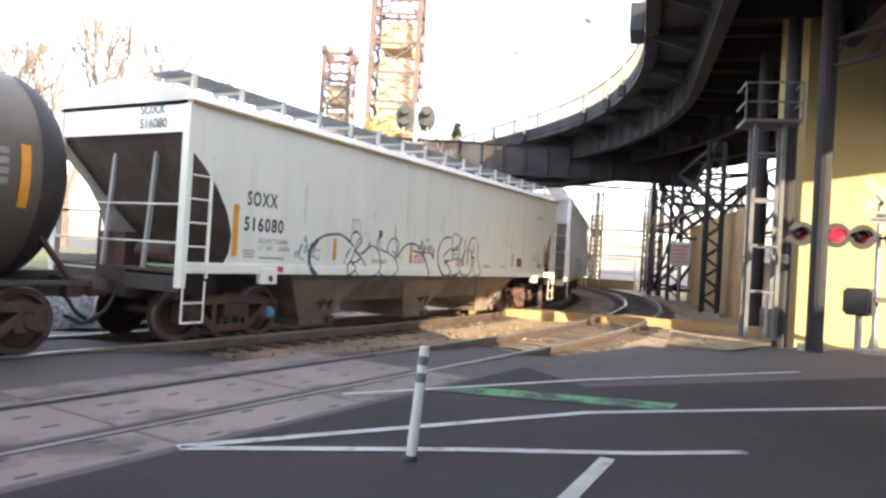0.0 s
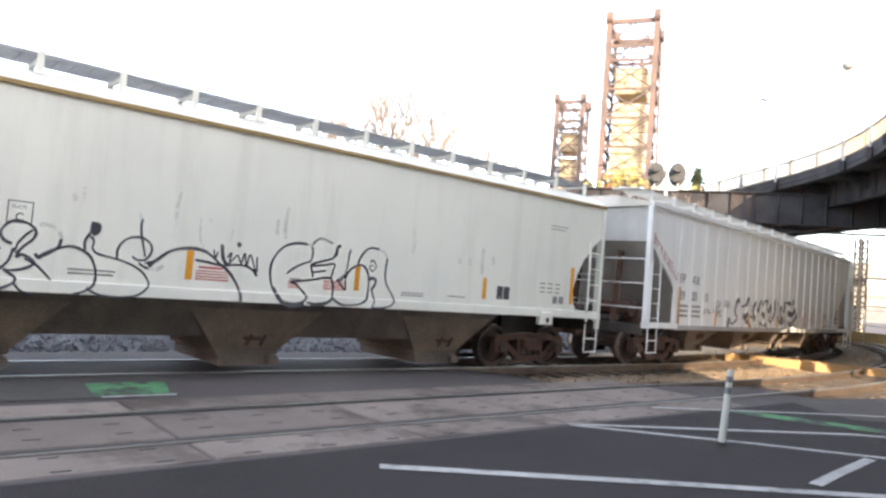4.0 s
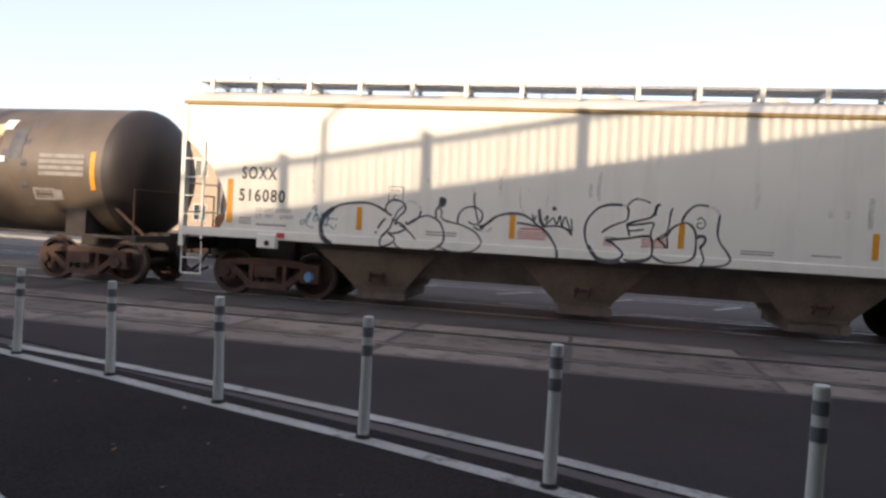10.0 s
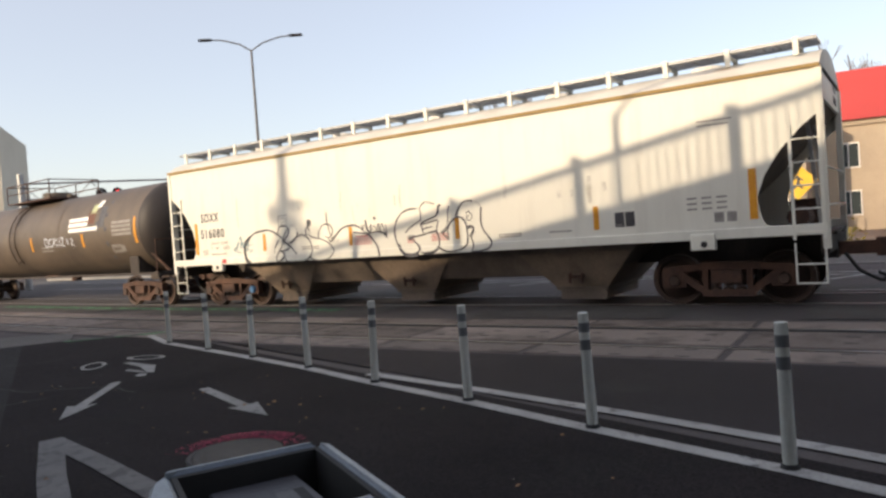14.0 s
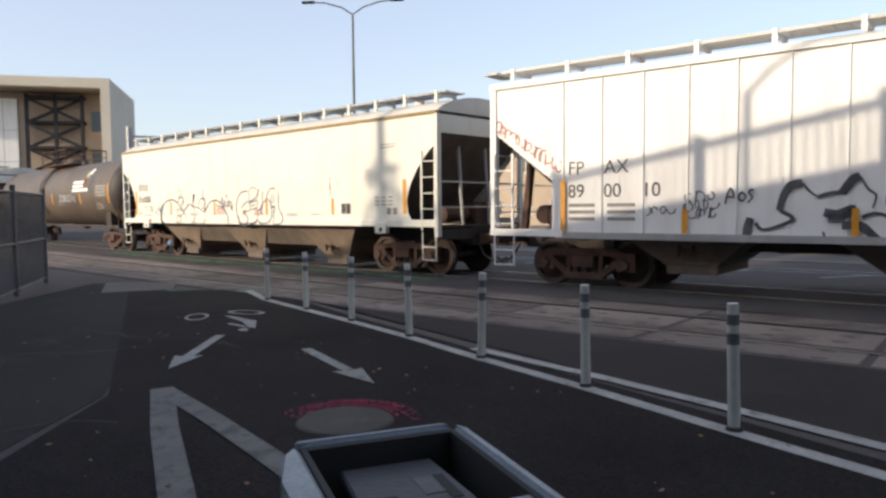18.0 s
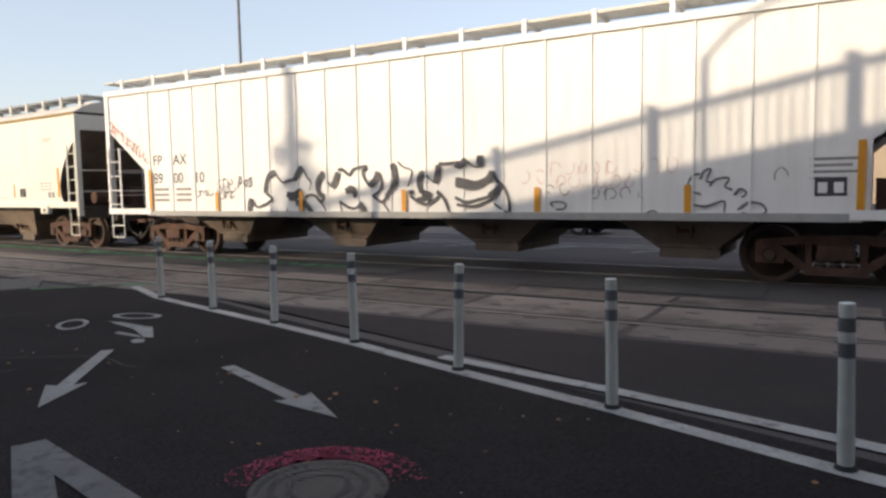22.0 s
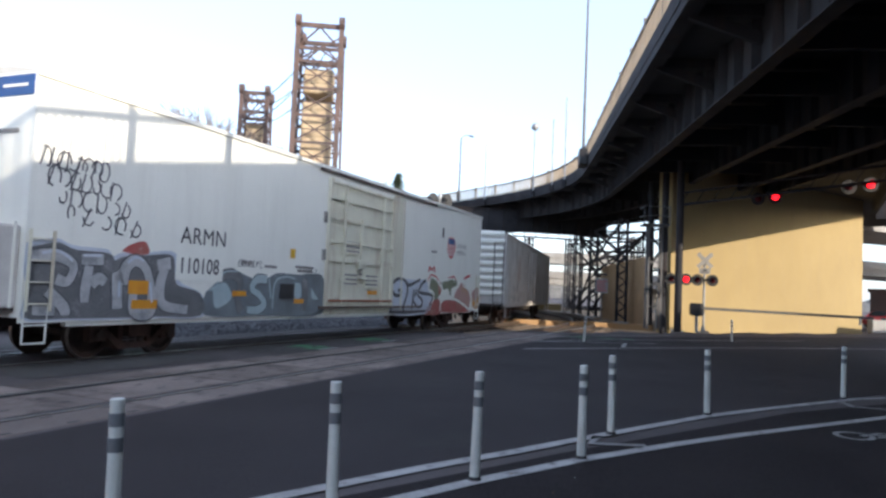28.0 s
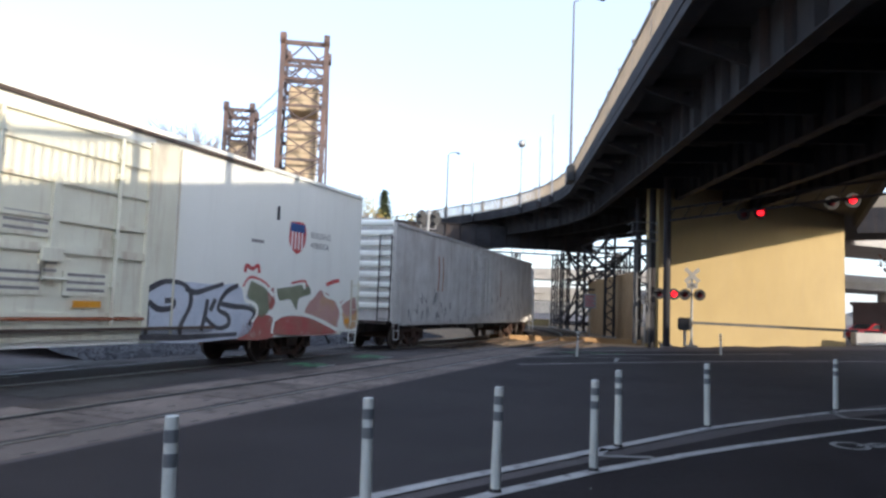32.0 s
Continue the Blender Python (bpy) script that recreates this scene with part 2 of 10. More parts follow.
def peeling(name):
    """Rust-orange side where pale paint is left in upright streaks between the panels and along the lower half."""
    m = bpy.data.materials.new(name)
    m.use_nodes = True
    n, l = m.node_tree.nodes, m.node_tree.links
    p = n["Principled BSDF"]
    p.inputs["Roughness"].default_value = 0.75
    tc = n.new("ShaderNodeTexCoord")
    sep = n.new("ShaderNodeSeparateXYZ")
    l.new(tc.outputs["Object"], sep.inputs[0])

    def op(kind, a, b=0.0):
        k = n.new("ShaderNodeMath")
        k.operation = kind
        for i, v in enumerate((a, b)):
            if isinstance(v, (int, float)):
                k.inputs[i].default_value = v
            else:
                l.new(v, k.inputs[i])
        return k.outputs[0]

    def cloud(sx, sz, detail, rough):
        mp = n.new("ShaderNodeMapping")
        mp.inputs["Scale"].default_value = (sx, sx, sz)
        l.new(tc.outputs["Object"], mp.inputs["Vector"])
        t = n.new("ShaderNodeTexNoise")
        t.inputs["Scale"].default_value, t.inputs["Detail"].default_value, t.inputs["Roughness"].default_value = 1.0, detail, rough
        l.new(mp.outputs[0], t.inputs["Vector"])
        return t.outputs["Fac"]

    def step(v, lo, hi):
        r = n.new("ShaderNodeMapRange")
        r.inputs["From Min"].default_value, r.inputs["From Max"].default_value = lo, hi
        l.new(v, r.inputs["Value"])
        return r.outputs["Result"]

    def blend(f, a, b):
        k = n.new("ShaderNodeMix")
        k.data_type = "RGBA"
        for i, v in ((0, f), (6, a), (7, b)):
            if isinstance(v, tuple):
                k.inputs[i].default_value = rgb(v)
            else:
                l.new(v, k.inputs[i])
        return k.outputs[2]

    broad, rough, run = cloud(1.1, 0.9, 6.0, 0.7), cloud(3.2, 2.0, 7.0, 0.72), cloud(2.6, 0.35, 6.0, 0.68)
    # distance from the nearest upright streak, about 1.83 m apart
    near = op("ABSOLUTE", op("SUBTRACT", op("FRACT", op("ADD", op("DIVIDE", op("ADD", sep.outputs[0], 6.8), 1.83), 0.5)), 0.5))
    streak = op("ADD", op("MULTIPLY", near, -4.4), op("MULTIPLY", op("SUBTRACT", rough, 0.47), 3.6))
    low = op("ADD", op("MULTIPLY", op("SUBTRACT", 1.52, sep.outputs[2]), 0.95), op("ADD", op("MULTIPLY", op("SUBTRACT", broad, 0.5), 4.2), op("MULTIPLY", op("SUBTRACT", run, 0.5), 2.6)))
    bare = op("MAXIMUM", streak, low)
    col = blend(step(rough, 0.35, 0.65), (0.29, 0.060, 0.028), (0.38, 0.095, 0.036))
    col = blend(step(run, 0.55, 0.72), col, (0.21, 0.043, 0.025))
    earthy = blend(step(run, 0.38, 0.62), (0.20, 0.070, 0.034), (0.37, 0.155, 0.055))
    foot = op("ADD", op("SUBTRACT", 2.2, sep.outputs[2]), op("MULTIPLY", op("SUBTRACT", broad, 0.5), 2.4))
    col = blend(step(foot, -0.12, 0.30), col, earthy)
    col = blend(step(bare, -0.45, 0.05), col, (0.50, 0.24, 0.07))
    col = blend(step(bare, -0.05, 0.30), col, (0.48, 0.46, 0.35))
    col = blend(step(op("ADD", bare, op("MULTIPLY", op("SUBTRACT", rough, 0.5), 3.0)), 0.7, 1.2), col, (0.50, 0.53, 0.45))
    l.new(col, p.inputs["Base Color"])
    bp = n.new("ShaderNodeBump")
    bp.inputs["Strength"].default_value, bp.inputs["Distance"].default_value = 0.25, 0.01
    l.new(bare, bp.inputs["Height"])
    l.new(bp.outputs["Normal"], p.inputs["Normal"])
    return m


M_PEEL = peeling("peeling_rust_paint")
M_RUSTLOW = mat("rust_patched_paint", (0.42, 0.32, 0.22), (0.32, 0.15, 0.07), 0.8, scale=1.6, fine=35, bump=0.2, patch=(0.56, 0.54, 0.42), patch_at=0.47, patch_scale=1.3, grain=0.2)
M_REEFER = mat("reefer_white_paint", (0.91, 0.915, 0.84), (0.87, 0.875, 0.80), 0.5, scale=0.5, fine=50, bump=0.03, streak=(0.47, 0.45, 0.40), amount=0.16, grain=0.05)
M_DOORPAINT = mat("door_cream_paint", (0.80, 0.79, 0.64), (0.70, 0.68, 0.54), 0.6, scale=1, fine=50, streak=(0.34, 0.20, 0.11), amount=0.75, grain=0.08)
M_TANK = mat("black_tank_paint", (0.135, 0.105, 0.078), (0.075, 0.06, 0.048), 0.5, scale=0.8, fine=40, bump=0.05, streak=(0.13, 0.10, 0.07), amount=0.5, grain=0.12)
M_UNDER = mat("grimy_underbody", (0.075, 0.062, 0.054), (0.040, 0.034, 0.031), 0.85, scale=1.5, fine=30, bump=0.2, streak=(0.13, 0.105, 0.085), amount=0.5)
# stained steel with the car body's shade put into its base colour
M_SLOPE = mat("stained_shaded_hopper_steel", (0.19, 0.15, 0.12), (0.10, 0.082, 0.068), 0.8, scale=1.1, fine=30, streak=(0.06, 0.045, 0.04), amount=0.6)
M_TRUCK = mat("truck_steel", (0.125, 0.066, 0.046), (0.058, 0.034, 0.027), 0.85, 0.0, scale=3, fine=30, bump=0.3)
M_WHEEL = mat("wheel_steel", (0.095, 0.060, 0.046), (0.050, 0.034, 0.028), 0.65, 0.2, scale=3, fine=40)
M_TREAD = mat("bright_wheel_rim", (0.38, 0.34, 0.31), (0.25, 0.22, 0.20), 0.35, 0.8, scale=5, fine=60)
M_BLUE = plain("blue_bearing_cap", (0.12, 0.30, 0.55))
M_ORANGE = mat("orange_reflector", (0.78, 0.36, 0.02), (0.68, 0.28, 0.02), 0.5, scale=4, fine=60, grain=0.15)
M_INK = mat("black_lettering", (0.045, 0.045, 0.05), (0.07, 0.07, 0.075), 0.6, scale=4, grain=0.1)
M_FADED = mat("faded_lettering", (0.22, 0.21, 0.20), (0.34, 0.32, 0.30), 0.7, scale=5, grain=0.2)
M_SMUDGE = mat("grey_smudge", (0.56, 0.55, 0.50), (0.64, 0.63, 0.57), 0.6, scale=3, grain=0.1, patch=(0.74, 0.73, 0.66), patch_at=0.52, patch_scale=9.0)
M_SPRAY = mat("dark_spray_paint", (0.05, 0.05, 0.06), (0.11, 0.11, 0.12), 0.55, scale=3, grain=0.15)
M_LIGHTSLOPE = mat("light_grey_steel", (0.52, 0.51, 0.48), (0.42, 0.41, 0.39), 0.7, scale=1.0, fine=40, streak=(0.26, 0.21, 0.17), amount=0.5, grain=0.1)
M_OCHRE = plain("ochre_grime_line", (0.36, 0.25, 0.10), 0.8)
M_TEAL = mat("teal_spray_paint", (0.10, 0.24, 0.30), (0.16, 0.31, 0.36), 0.6, scale=3)
M_SILVER = mat("silver_spray_paint", (0.56, 0.57, 0.58), (0.42, 0.43, 0.44), 0.5, 0.0, scale=2.5, patch=(0.30, 0.31, 0.32), patch_at=0.57, patch_scale=2.2)
M_SMOKE = mat("smoky_grey_spray_paint", (0.20, 0.205, 0.21), (0.13, 0.135, 0.14), 0.6, scale=1.8, patch=(0.28, 0.285, 0.29), patch_at=0.6, patch_scale=2.5)
M_LILAC = mat("pale_blue_spray_paint", (0.66, 0.70, 0.77), (0.56, 0.62, 0.70), 0.55, scale=2)
M_REDSPRAY = mat("red_spray_paint", (0.46, 0.10, 0.09), (0.38, 0.16, 0.12), 0.6, scale=2, patch=(0.50, 0.42, 0.36), patch_at=0.63, patch_scale=3)
M_RUSTSPRAY = mat("rust_red_spray_paint", (0.50, 0.27, 0.24), (0.56, 0.35, 0.30), 0.6, scale=1.5, patch=(0.55, 0.34, 0.22), patch_at=0.6, patch_scale=1.6)
M_GREENSPRAY = mat("green_spray_paint", (0.19, 0.21, 0.13), (0.27, 0.29, 0.19), 0.6, scale=2)
# dusty cream steel, toned between its lit and shaded look
M_SHADEDSLOPE = mat("dusty_shaded_cream_steel", (0.27, 0.205, 0.15), (0.155, 0.12, 0.092), 0.8, scale=1.1, fine=30, streak=(0.09, 0.065, 0.05), amount=0.6)
M_ORANGESPRAY = mat("orange_spray_paint", (0.62, 0.36, 0.16), (0.66, 0.46, 0.28), 0.6, scale=2)
M_FADEDPINK = mat("faded_pink_spray_paint", (0.70, 0.52, 0.50), (0.78, 0.64, 0.61), 0.6, scale=3)
M_LEAFMARK = mat("pale_leaf_paint", (0.52, 0.58, 0.33), (0.42, 0.47, 0.26), 0.6, scale=4)
M_GREYBLUE = mat("dull_grey_blue_paint", (0.36, 0.37, 0.37), (0.28, 0.28, 0.28), 0.7, scale=4)
M_TANKHEAD = mat("near_black_head", (0.034, 0.027, 0.025), (0.020, 0.017, 0.017), 0.6, scale=0.9, fine=40, bump=0.05, streak=(0.08, 0.055, 0.04), amount=0.3, grain=0.12)
M_REDMARK = plain("red_marking", (0.60, 0.09, 0.09))
M_BLUEBAND = plain("blue_band_paint", (0.035, 0.10, 0.30))
M_YELLOW = plain("yellow_sign_paint", (0.80, 0.50, 0.03))
M_POST = mat("white_post_plastic", (0.66, 0.68, 0.63), (0.55, 0.57, 0.53), 0.55, scale=3, fine=40, bump=0.04, streak=(0.35, 0.34, 0.30), amount=0.5, grain=0.08)
M_BAND = mat("grey_reflective_band", (0.16, 0.17, 0.18), (0.12, 0.13, 0.14), 0.4, scale=5, grain=0.1)
M_RUBBER = plain("black_rubber", (0.03, 0.03, 0.03), 0.8)
M_GIRDER = mat("dark_girder_paint", (0.046, 0.046, 0.052), (0.026, 0.026, 0.030), 0.8, scale=0.7, fine=30, bump=0.1, gloss=0.15, streak=(0.09, 0.055, 0.04), amount=0.5)
# streaked deck concrete; the underside's shade is put into its dark base colour
M_DECK = mat("shade_darkened_deck_concrete", (0.075, 0.071, 0.069), (0.047, 0.045, 0.044), 0.9, scale=0.5, fine=30, bump=0.2, gloss=0.15, streak=(0.06, 0.055, 0.05), amount=0.5)
M_PARAPET = mat("tan_railing_paint", (0.29, 0.24, 0.185), (0.22, 0.185, 0.14), 0.7, scale=1.5, fine=40, streak=(0.14, 0.10, 0.08), amount=0.5)
M_TANWALL = mat("tan_concrete_wall", (0.33, 0.25, 0.112), (0.285, 0.212, 0.092), 0.85, scale=0.25, fine=30, bump=0.12, streak=(0.26, 0.20, 0.125), amount=0.35, grain=0.08)
M_PLYWOOD = mat("plywood_hoarding", (0.42, 0.26, 0.12), (0.33, 0.20, 0.09), 0.8, scale=1.2, fine=25, grain=0.2)
M_CONC = mat("grey_concrete", (0.36, 0.35, 0.33), (0.28, 0.27, 0.255), 0.9, scale=0.4, fine=25, bump=0.2, streak=(0.16, 0.15, 0.14), amount=0.4)
M_STEEL = mat("galvanised_steel", (0.38, 0.39, 0.40), (0.28, 0.29, 0.30), 0.5, 0.5, scale=2, fine=40)
M_DULL = mat("dull_grey_steel", (0.15, 0.15, 0.155), (0.10, 0.10, 0.105), 0.6, 0.3, scale=2, fine=40)
M_BLACKP = mat("black_signal_paint", (0.022, 0.022, 0.024), (0.035, 0.035, 0.037), 0.6, scale=3)
M_TOWER = mat("rusting_tower_steel", (0.12, 0.075, 0.062), (0.055, 0.047, 0.05), 0.75, scale=0.15, fine=6)
M_WEIGHT = mat("counterweight_concrete", (0.50, 0.41, 0.28), (0.42, 0.33, 0.22), 0.9, scale=0.3, fine=8)
M_RED = glow("lit_red_lamp", (1.0, 0.008, 0.012), 1.3)
M_LENS = plain("dark_red_lens", (0.08, 0.01, 0.012), 0.15)
M_BARK = mat("bark", (0.15, 0.12, 0.10), (0.08, 0.065, 0.055), 0.95, scale=3, fine=25, bump=0.5)
M_TWIG = mat("bare_twigs", (0.20, 0.17, 0.15), (0.13, 0.11, 0.10), 0.9, scale=2)
M_FOLIAGE = mat("conifer_needles", (0.045, 0.075, 0.03), (0.09, 0.10, 0.035), 0.9, scale=1.5, grain=0.4)
M_HILL = mat("hazy_hillside", (0.17, 0.165, 0.15), (0.13, 0.125, 0.12), 0.95, scale=0.03, fine=0.3, bump=0.0)
M_GOLDLEAF = mat("golden_leaves", (0.32, 0.22, 0.04), (0.16, 0.17, 0.04), 0.85, scale=0.8, grain=0.4)
M_RUSTLEAF = mat("russet_leaves", (0.30, 0.115, 0.055), (0.19, 0.085, 0.045), 0.85, scale=1.5, grain=0.4)
M_REDWALL = mat("red_cladding", (0.50, 0.045, 0.05), (0.42, 0.04, 0.045), 0.6, scale=0.3, fine=15, grain=0.08)
M_BEIGE = mat("beige_cladding", (0.44, 0.36, 0.27), (0.37, 0.30, 0.23), 0.8, scale=0.4, fine=15, grain=0.08)
M_BROWN = mat("brown_cladding", (0.20, 0.13, 0.10), (0.15, 0.10, 0.08), 0.8, scale=0.5, fine=15)
M_PALEFRAME = mat("pale_facade", (0.62, 0.57, 0.47), (0.55, 0.50, 0.41), 0.75, scale=0.2, fine=10, grain=0.05)
M_SOFFIT = mat("tan_soffit", (0.42, 0.35, 0.25), (0.36, 0.30, 0.21), 0.8, scale=0.3, fine=10)
M_TRAYBLUE = mat("blue_grey_plastic", (0.17, 0.21, 0.265), (0.12, 0.155, 0.205), 0.4, scale=3, fine=30, bump=0.05)
M_TRAYGREY = mat("grey_panel_plastic", (0.046, 0.045, 0.056), (0.027, 0.0265, 0.034), 0.45, scale=3, fine=30, patch=(0.030, 0.029, 0.035), patch_at=0.62, patch_scale=2.5)
M_TRAYSHELL = mat("pale_blue_shell_plastic", (0.27, 0.32, 0.36), (0.20, 0.24, 0.275), 0.4, scale=4, fine=30, bump=0.05, patch=(0.12, 0.13, 0.14), patch_at=0.64, patch_scale=4.0)
M_CARRED = plain("red_car_paint", (0.42, 0.02, 0.03), 0.3)
M_CARGREY = plain("grey_car_body", (0.20, 0.21, 0.22), 0.3)
M_CHAIN = mat("chain_link_wire", (0.10, 0.103, 0.106), (0.07, 0.073, 0.076), 0.5, 0.6, scale=3)


def glass_mat():
    m = bpy.data.materials.new("window_glass")
    m.use_nodes = True
    p = m.node_tree.nodes["Principled BSDF"]
    p.inputs["Base Color"].default_value = (0.06, 0.075, 0.08, 1)
    p.inputs["Roughness"].default_value, p.inputs["Metallic"].default_value = 0.06, 0.3
    return m


M_GLASS = glass_mat()


# ---- mesh helpers ----
def link(name, bm, material, parent=None, label="", smooth=False):
    me = bpy.data.meshes.new(name)
    bm.normal_update()
    bm.to_mesh(me)
    bm.free()
    for m in material if isinstance(material, (list, tuple)) else (material,):
        me.materials.append(m)
    if smooth:
        for f in me.polygons:
            f.use_smooth = True
    ob = new(name, me)
    if parent:
        ob.parent = parent
    return tagged(ob, label)


def part(name, bm, material, parent, label="", smooth=False):
    return link(name, bm, material, parent, label, smooth)


def pieces(name, bm, material, parent, label=""):
    """Each separate piece of the mesh becomes a part of its own."""
    seen, out = set(), []
    bm.verts.index_update()
    for v in bm.verts:
        if v in seen:
            continue
        group, todo = [], [v]
        seen.add(v)
        while todo:
            w = todo.pop()
            group.append(w)
            for e in w.link_edges:
                o = e.other_vert(w)
                if o not in seen:
                    seen.add(o)
                    todo.append(o)
        b2 = bmesh.new()
        copies = {w: b2.verts.new(w.co) for w in group}
        for f in {f for w in group for f in w.link_faces}:
            b2.faces.new([copies[w] for w in f.verts])
        out.append(part(name, b2, material, parent, label))
    bm.free()
    return out


def thing(name, label, category, m=None, group="", kind=""):
    ob = new(name)
    ob.empty_display_size = 0.2
    if m is not None:
        ob.matrix_basis = m
    return tagged(ob, label, category, group, kind)


def quad(bm, a, b, c, d, mi=0):
    f = bm.faces.new([bm.verts.new(p) for p in (a, b, c, d)])
    f.material_index = mi
    return f


def box(bm, x0, x1, y0, y1, z0, z1, m=None):
    vs = [Vector((x, y, z)) for z in (z0, z1) for y in (y0, y1) for x in (x0, x1)]
    if m is not None:
        vs = [m @ v for v in vs]
    v = [bm.verts.new(p) for p in vs]
    for i in ((0, 2, 3, 1), (4, 5, 7, 6), (0, 1, 5, 4), (2, 6, 7, 3), (0, 4, 6, 2), (1, 3, 7, 5)):
        bm.faces.new([v[k] for k in i])
    return v


def beam(bm, p, q, w, h=None, up=(0, 0, 1)):
    """A square bar from p to q."""
    p, q = Vector(p), Vector(q)
    h = h or w
    d = (q - p).normalized()
    u = Vector(up)
    if abs(d.dot(u)) > 0.98:
        u = Vector((0, 1, 0))
    r = d.cross(u).normalized()
    u = r.cross(d).normalized()
    e = [(r * sx * w / 2 + u * sy * h / 2) for sx, sy in ((-1, -1), (1, -1), (1, 1), (-1, 1))]
    a, b = [bm.verts.new(p + k) for k in e], [bm.verts.new(q + k) for k in e]
    for i in range(4):
        bm.faces.new((a[i], a[(i + 1) % 4], b[(i + 1) % 4], b[i]))
    bm.faces.new(a[::-1])
    bm.faces.new(b)


def rod(bm, p, q, r, seg=8, r2=None):
    """A round bar from p to q, tapering to r2."""
    p, q = Vector(p), Vector(q)
    d = (q - p).normalized()
    u = Vector((0, 0, 1)) if abs(d.z) < 0.95 else Vector((0, 1, 0))
    s = d.cross(u).normalized()
    u = s.cross(d)
    r2 = r if r2 is None else r2
    a = [bm.verts.new(p + (s * math.cos(k) + u * math.sin(k)) * r) for k in (i * 2 * math.pi / seg for i in range(seg))]
    b = [bm.verts.new(q + (s * math.cos(k) + u * math.sin(k)) * r2) for k in (i * 2 * math.pi / seg for i in range(seg))]
    for i in range(seg):
        bm.faces.new((a[i], a[(i + 1) % seg], b[(i + 1) % seg], b[i]))
    bm.faces.new(a[::-1])
    bm.faces.new(b)


def pipe(bm, pts, r, seg=6):
    for a, b in zip(pts, pts[1:]):
        rod(bm, a, b, r, seg)


def prism(bm, outline, y0, y1):
    """An outline in (x, z) pushed from y0 to y1."""
    a, b = [bm.verts.new((x, y0, z)) for x, z in outline], [bm.verts.new((x, y1, z)) for x, z in outline]
    n = len(outline)
    for i in range(n):
        bm.faces.new((a[i], a[(i + 1) % n], b[(i + 1) % n], b[i]))
    bm.faces.new(a[::-1])
    bm.faces.new(b)


def slab(bm, outline, z0, z1):
    """An outline in (x, y) from z0 up to z1."""
    a, b = [bm.verts.new((x, y, z0)) for x, y in outline], [bm.verts.new((x, y, z1)) for x, y in outline]
    n = len(outline)
    for i in range(n):
        bm.faces.new((a[i], a[(i + 1) % n], b[(i + 1) % n], b[i]))
    bm.faces.new(a[::-1])
    bm.faces.new(b)


def bevel(bm, w=0.01, seg=1):
    bmesh.ops.bevel(bm, geom=bm.edges[:], offset=w, segments=seg, affect="EDGES", clamp_overlap=True)


def smooth_line(pts, n=5):
    """A curve through the points (Catmull-Rom)."""
    out = []
    p = [Vector(q) for q in pts]
    for i in range(len(p) - 1):
        a, b, c, d = p[max(i - 1, 0)], p[i], p[i + 1], p[min(i + 2, len(p) - 1)]
        for k in range(n):
            t = k / n
            out.append(0.5 * ((2 * b) + (c - a) * t + (2 * a - 5 * b + 4 * c - d) * t * t + (3 * b - a - 3 * c + d) * t ** 3))
    out.append(p[-1])
    return out


def ribbon(bm, pts, w, y, curve=True):
    """A painted stroke of width w through points (x, z) on the plane at y, facing -y."""
    line = smooth_line([(x, z) for x, z in pts]) if curve else [Vector(q) for q in pts]
    prev = None
    for i, p in enumerate(line):
        d = line[min(i + 1, len(line) - 1)] - line[max(i - 1, 0)]
        if d.length < 1e-6:
            continue
        d.normalize()
        k = w * (0.92 + 0.12 * math.sin(i * 0.35))
        nrm = Vector((-d.y, d.x)) * k / 2
        cur = (bm.verts.new((p.x + nrm.x, y, p.y + nrm.y)), bm.verts.new((p.x - nrm.x, y, p.y - nrm.y)))
        if prev:
            bm.faces.new((prev[0], prev[1], cur[1], cur[0]))
        prev = cur


def letters(parent, strokes, x0, y, fill, line, w, edge, label):
    """Sprayed letters: each stroke is a filled band with a darker outline round it."""
    for pts in strokes:
        bm = bmesh.new()
        ribbon(bm, [(x0 + a, b) for a, b in pts], w + edge, y)
        part("letter_outline", bm, line, parent)
        bm = bmesh.new()
        ribbon(bm, [(x0 + a, b) for a, b in pts], w, y - 0.003)
        part("letter", bm, fill, parent, label)


def blob(bm, outline, y):
    """A painted patch with an outline (x, z) on the plane at y, facing -y."""
    vs = [bm.verts.new((p.x, y, p.y)) for p in smooth_line([*outline, outline[0]], 4)[:-1]]
    f = bm.faces.new(vs)
    bmesh.ops.triangulate(bm, faces=[f])


def bar(bm, x, z, w, h, y):
    quad(bm, (x, y, z), (x + w, y, z), (x + w, y, z + h), (x, y, z + h))


def loops(parent, x0, a, b, n, tall, w, y, m, label, rnd):
    """A sprayed tag: a row of n loose loops and stems from a to b (x, z)."""
    for i in range(n):
        k = (i + 0.5) / n
        cx, cz = a[0] + (b[0] - a[0]) * k, a[1] + (b[1] - a[1]) * k
        k0, turn, rx, rz = rnd.uniform(0, 6.3), rnd.choice((-1, 1)) * rnd.uniform(2.6, 5.6), tall * rnd.uniform(0.26, 0.5), tall * rnd.uniform(0.35, 0.6)
        bm = bmesh.new()
        ribbon(bm, [(x0 + cx + rx * math.cos(k0 + turn * q / 6) + 0.008 * q, cz + rz * math.sin(k0 + turn * q / 6)) for q in range(7)], w, y)
        part("tag", bm, m, parent, label)
        if rnd.random() < 0.45:
            bm = bmesh.new()
            ribbon(bm, [(x0 + cx - 0.3 * tall, cz - 0.55 * tall), (x0 + cx + rnd.uniform(-0.3, 0.3) * tall, cz + 0.6 * tall)], w, y)
            part("tag", bm, m, parent, label)


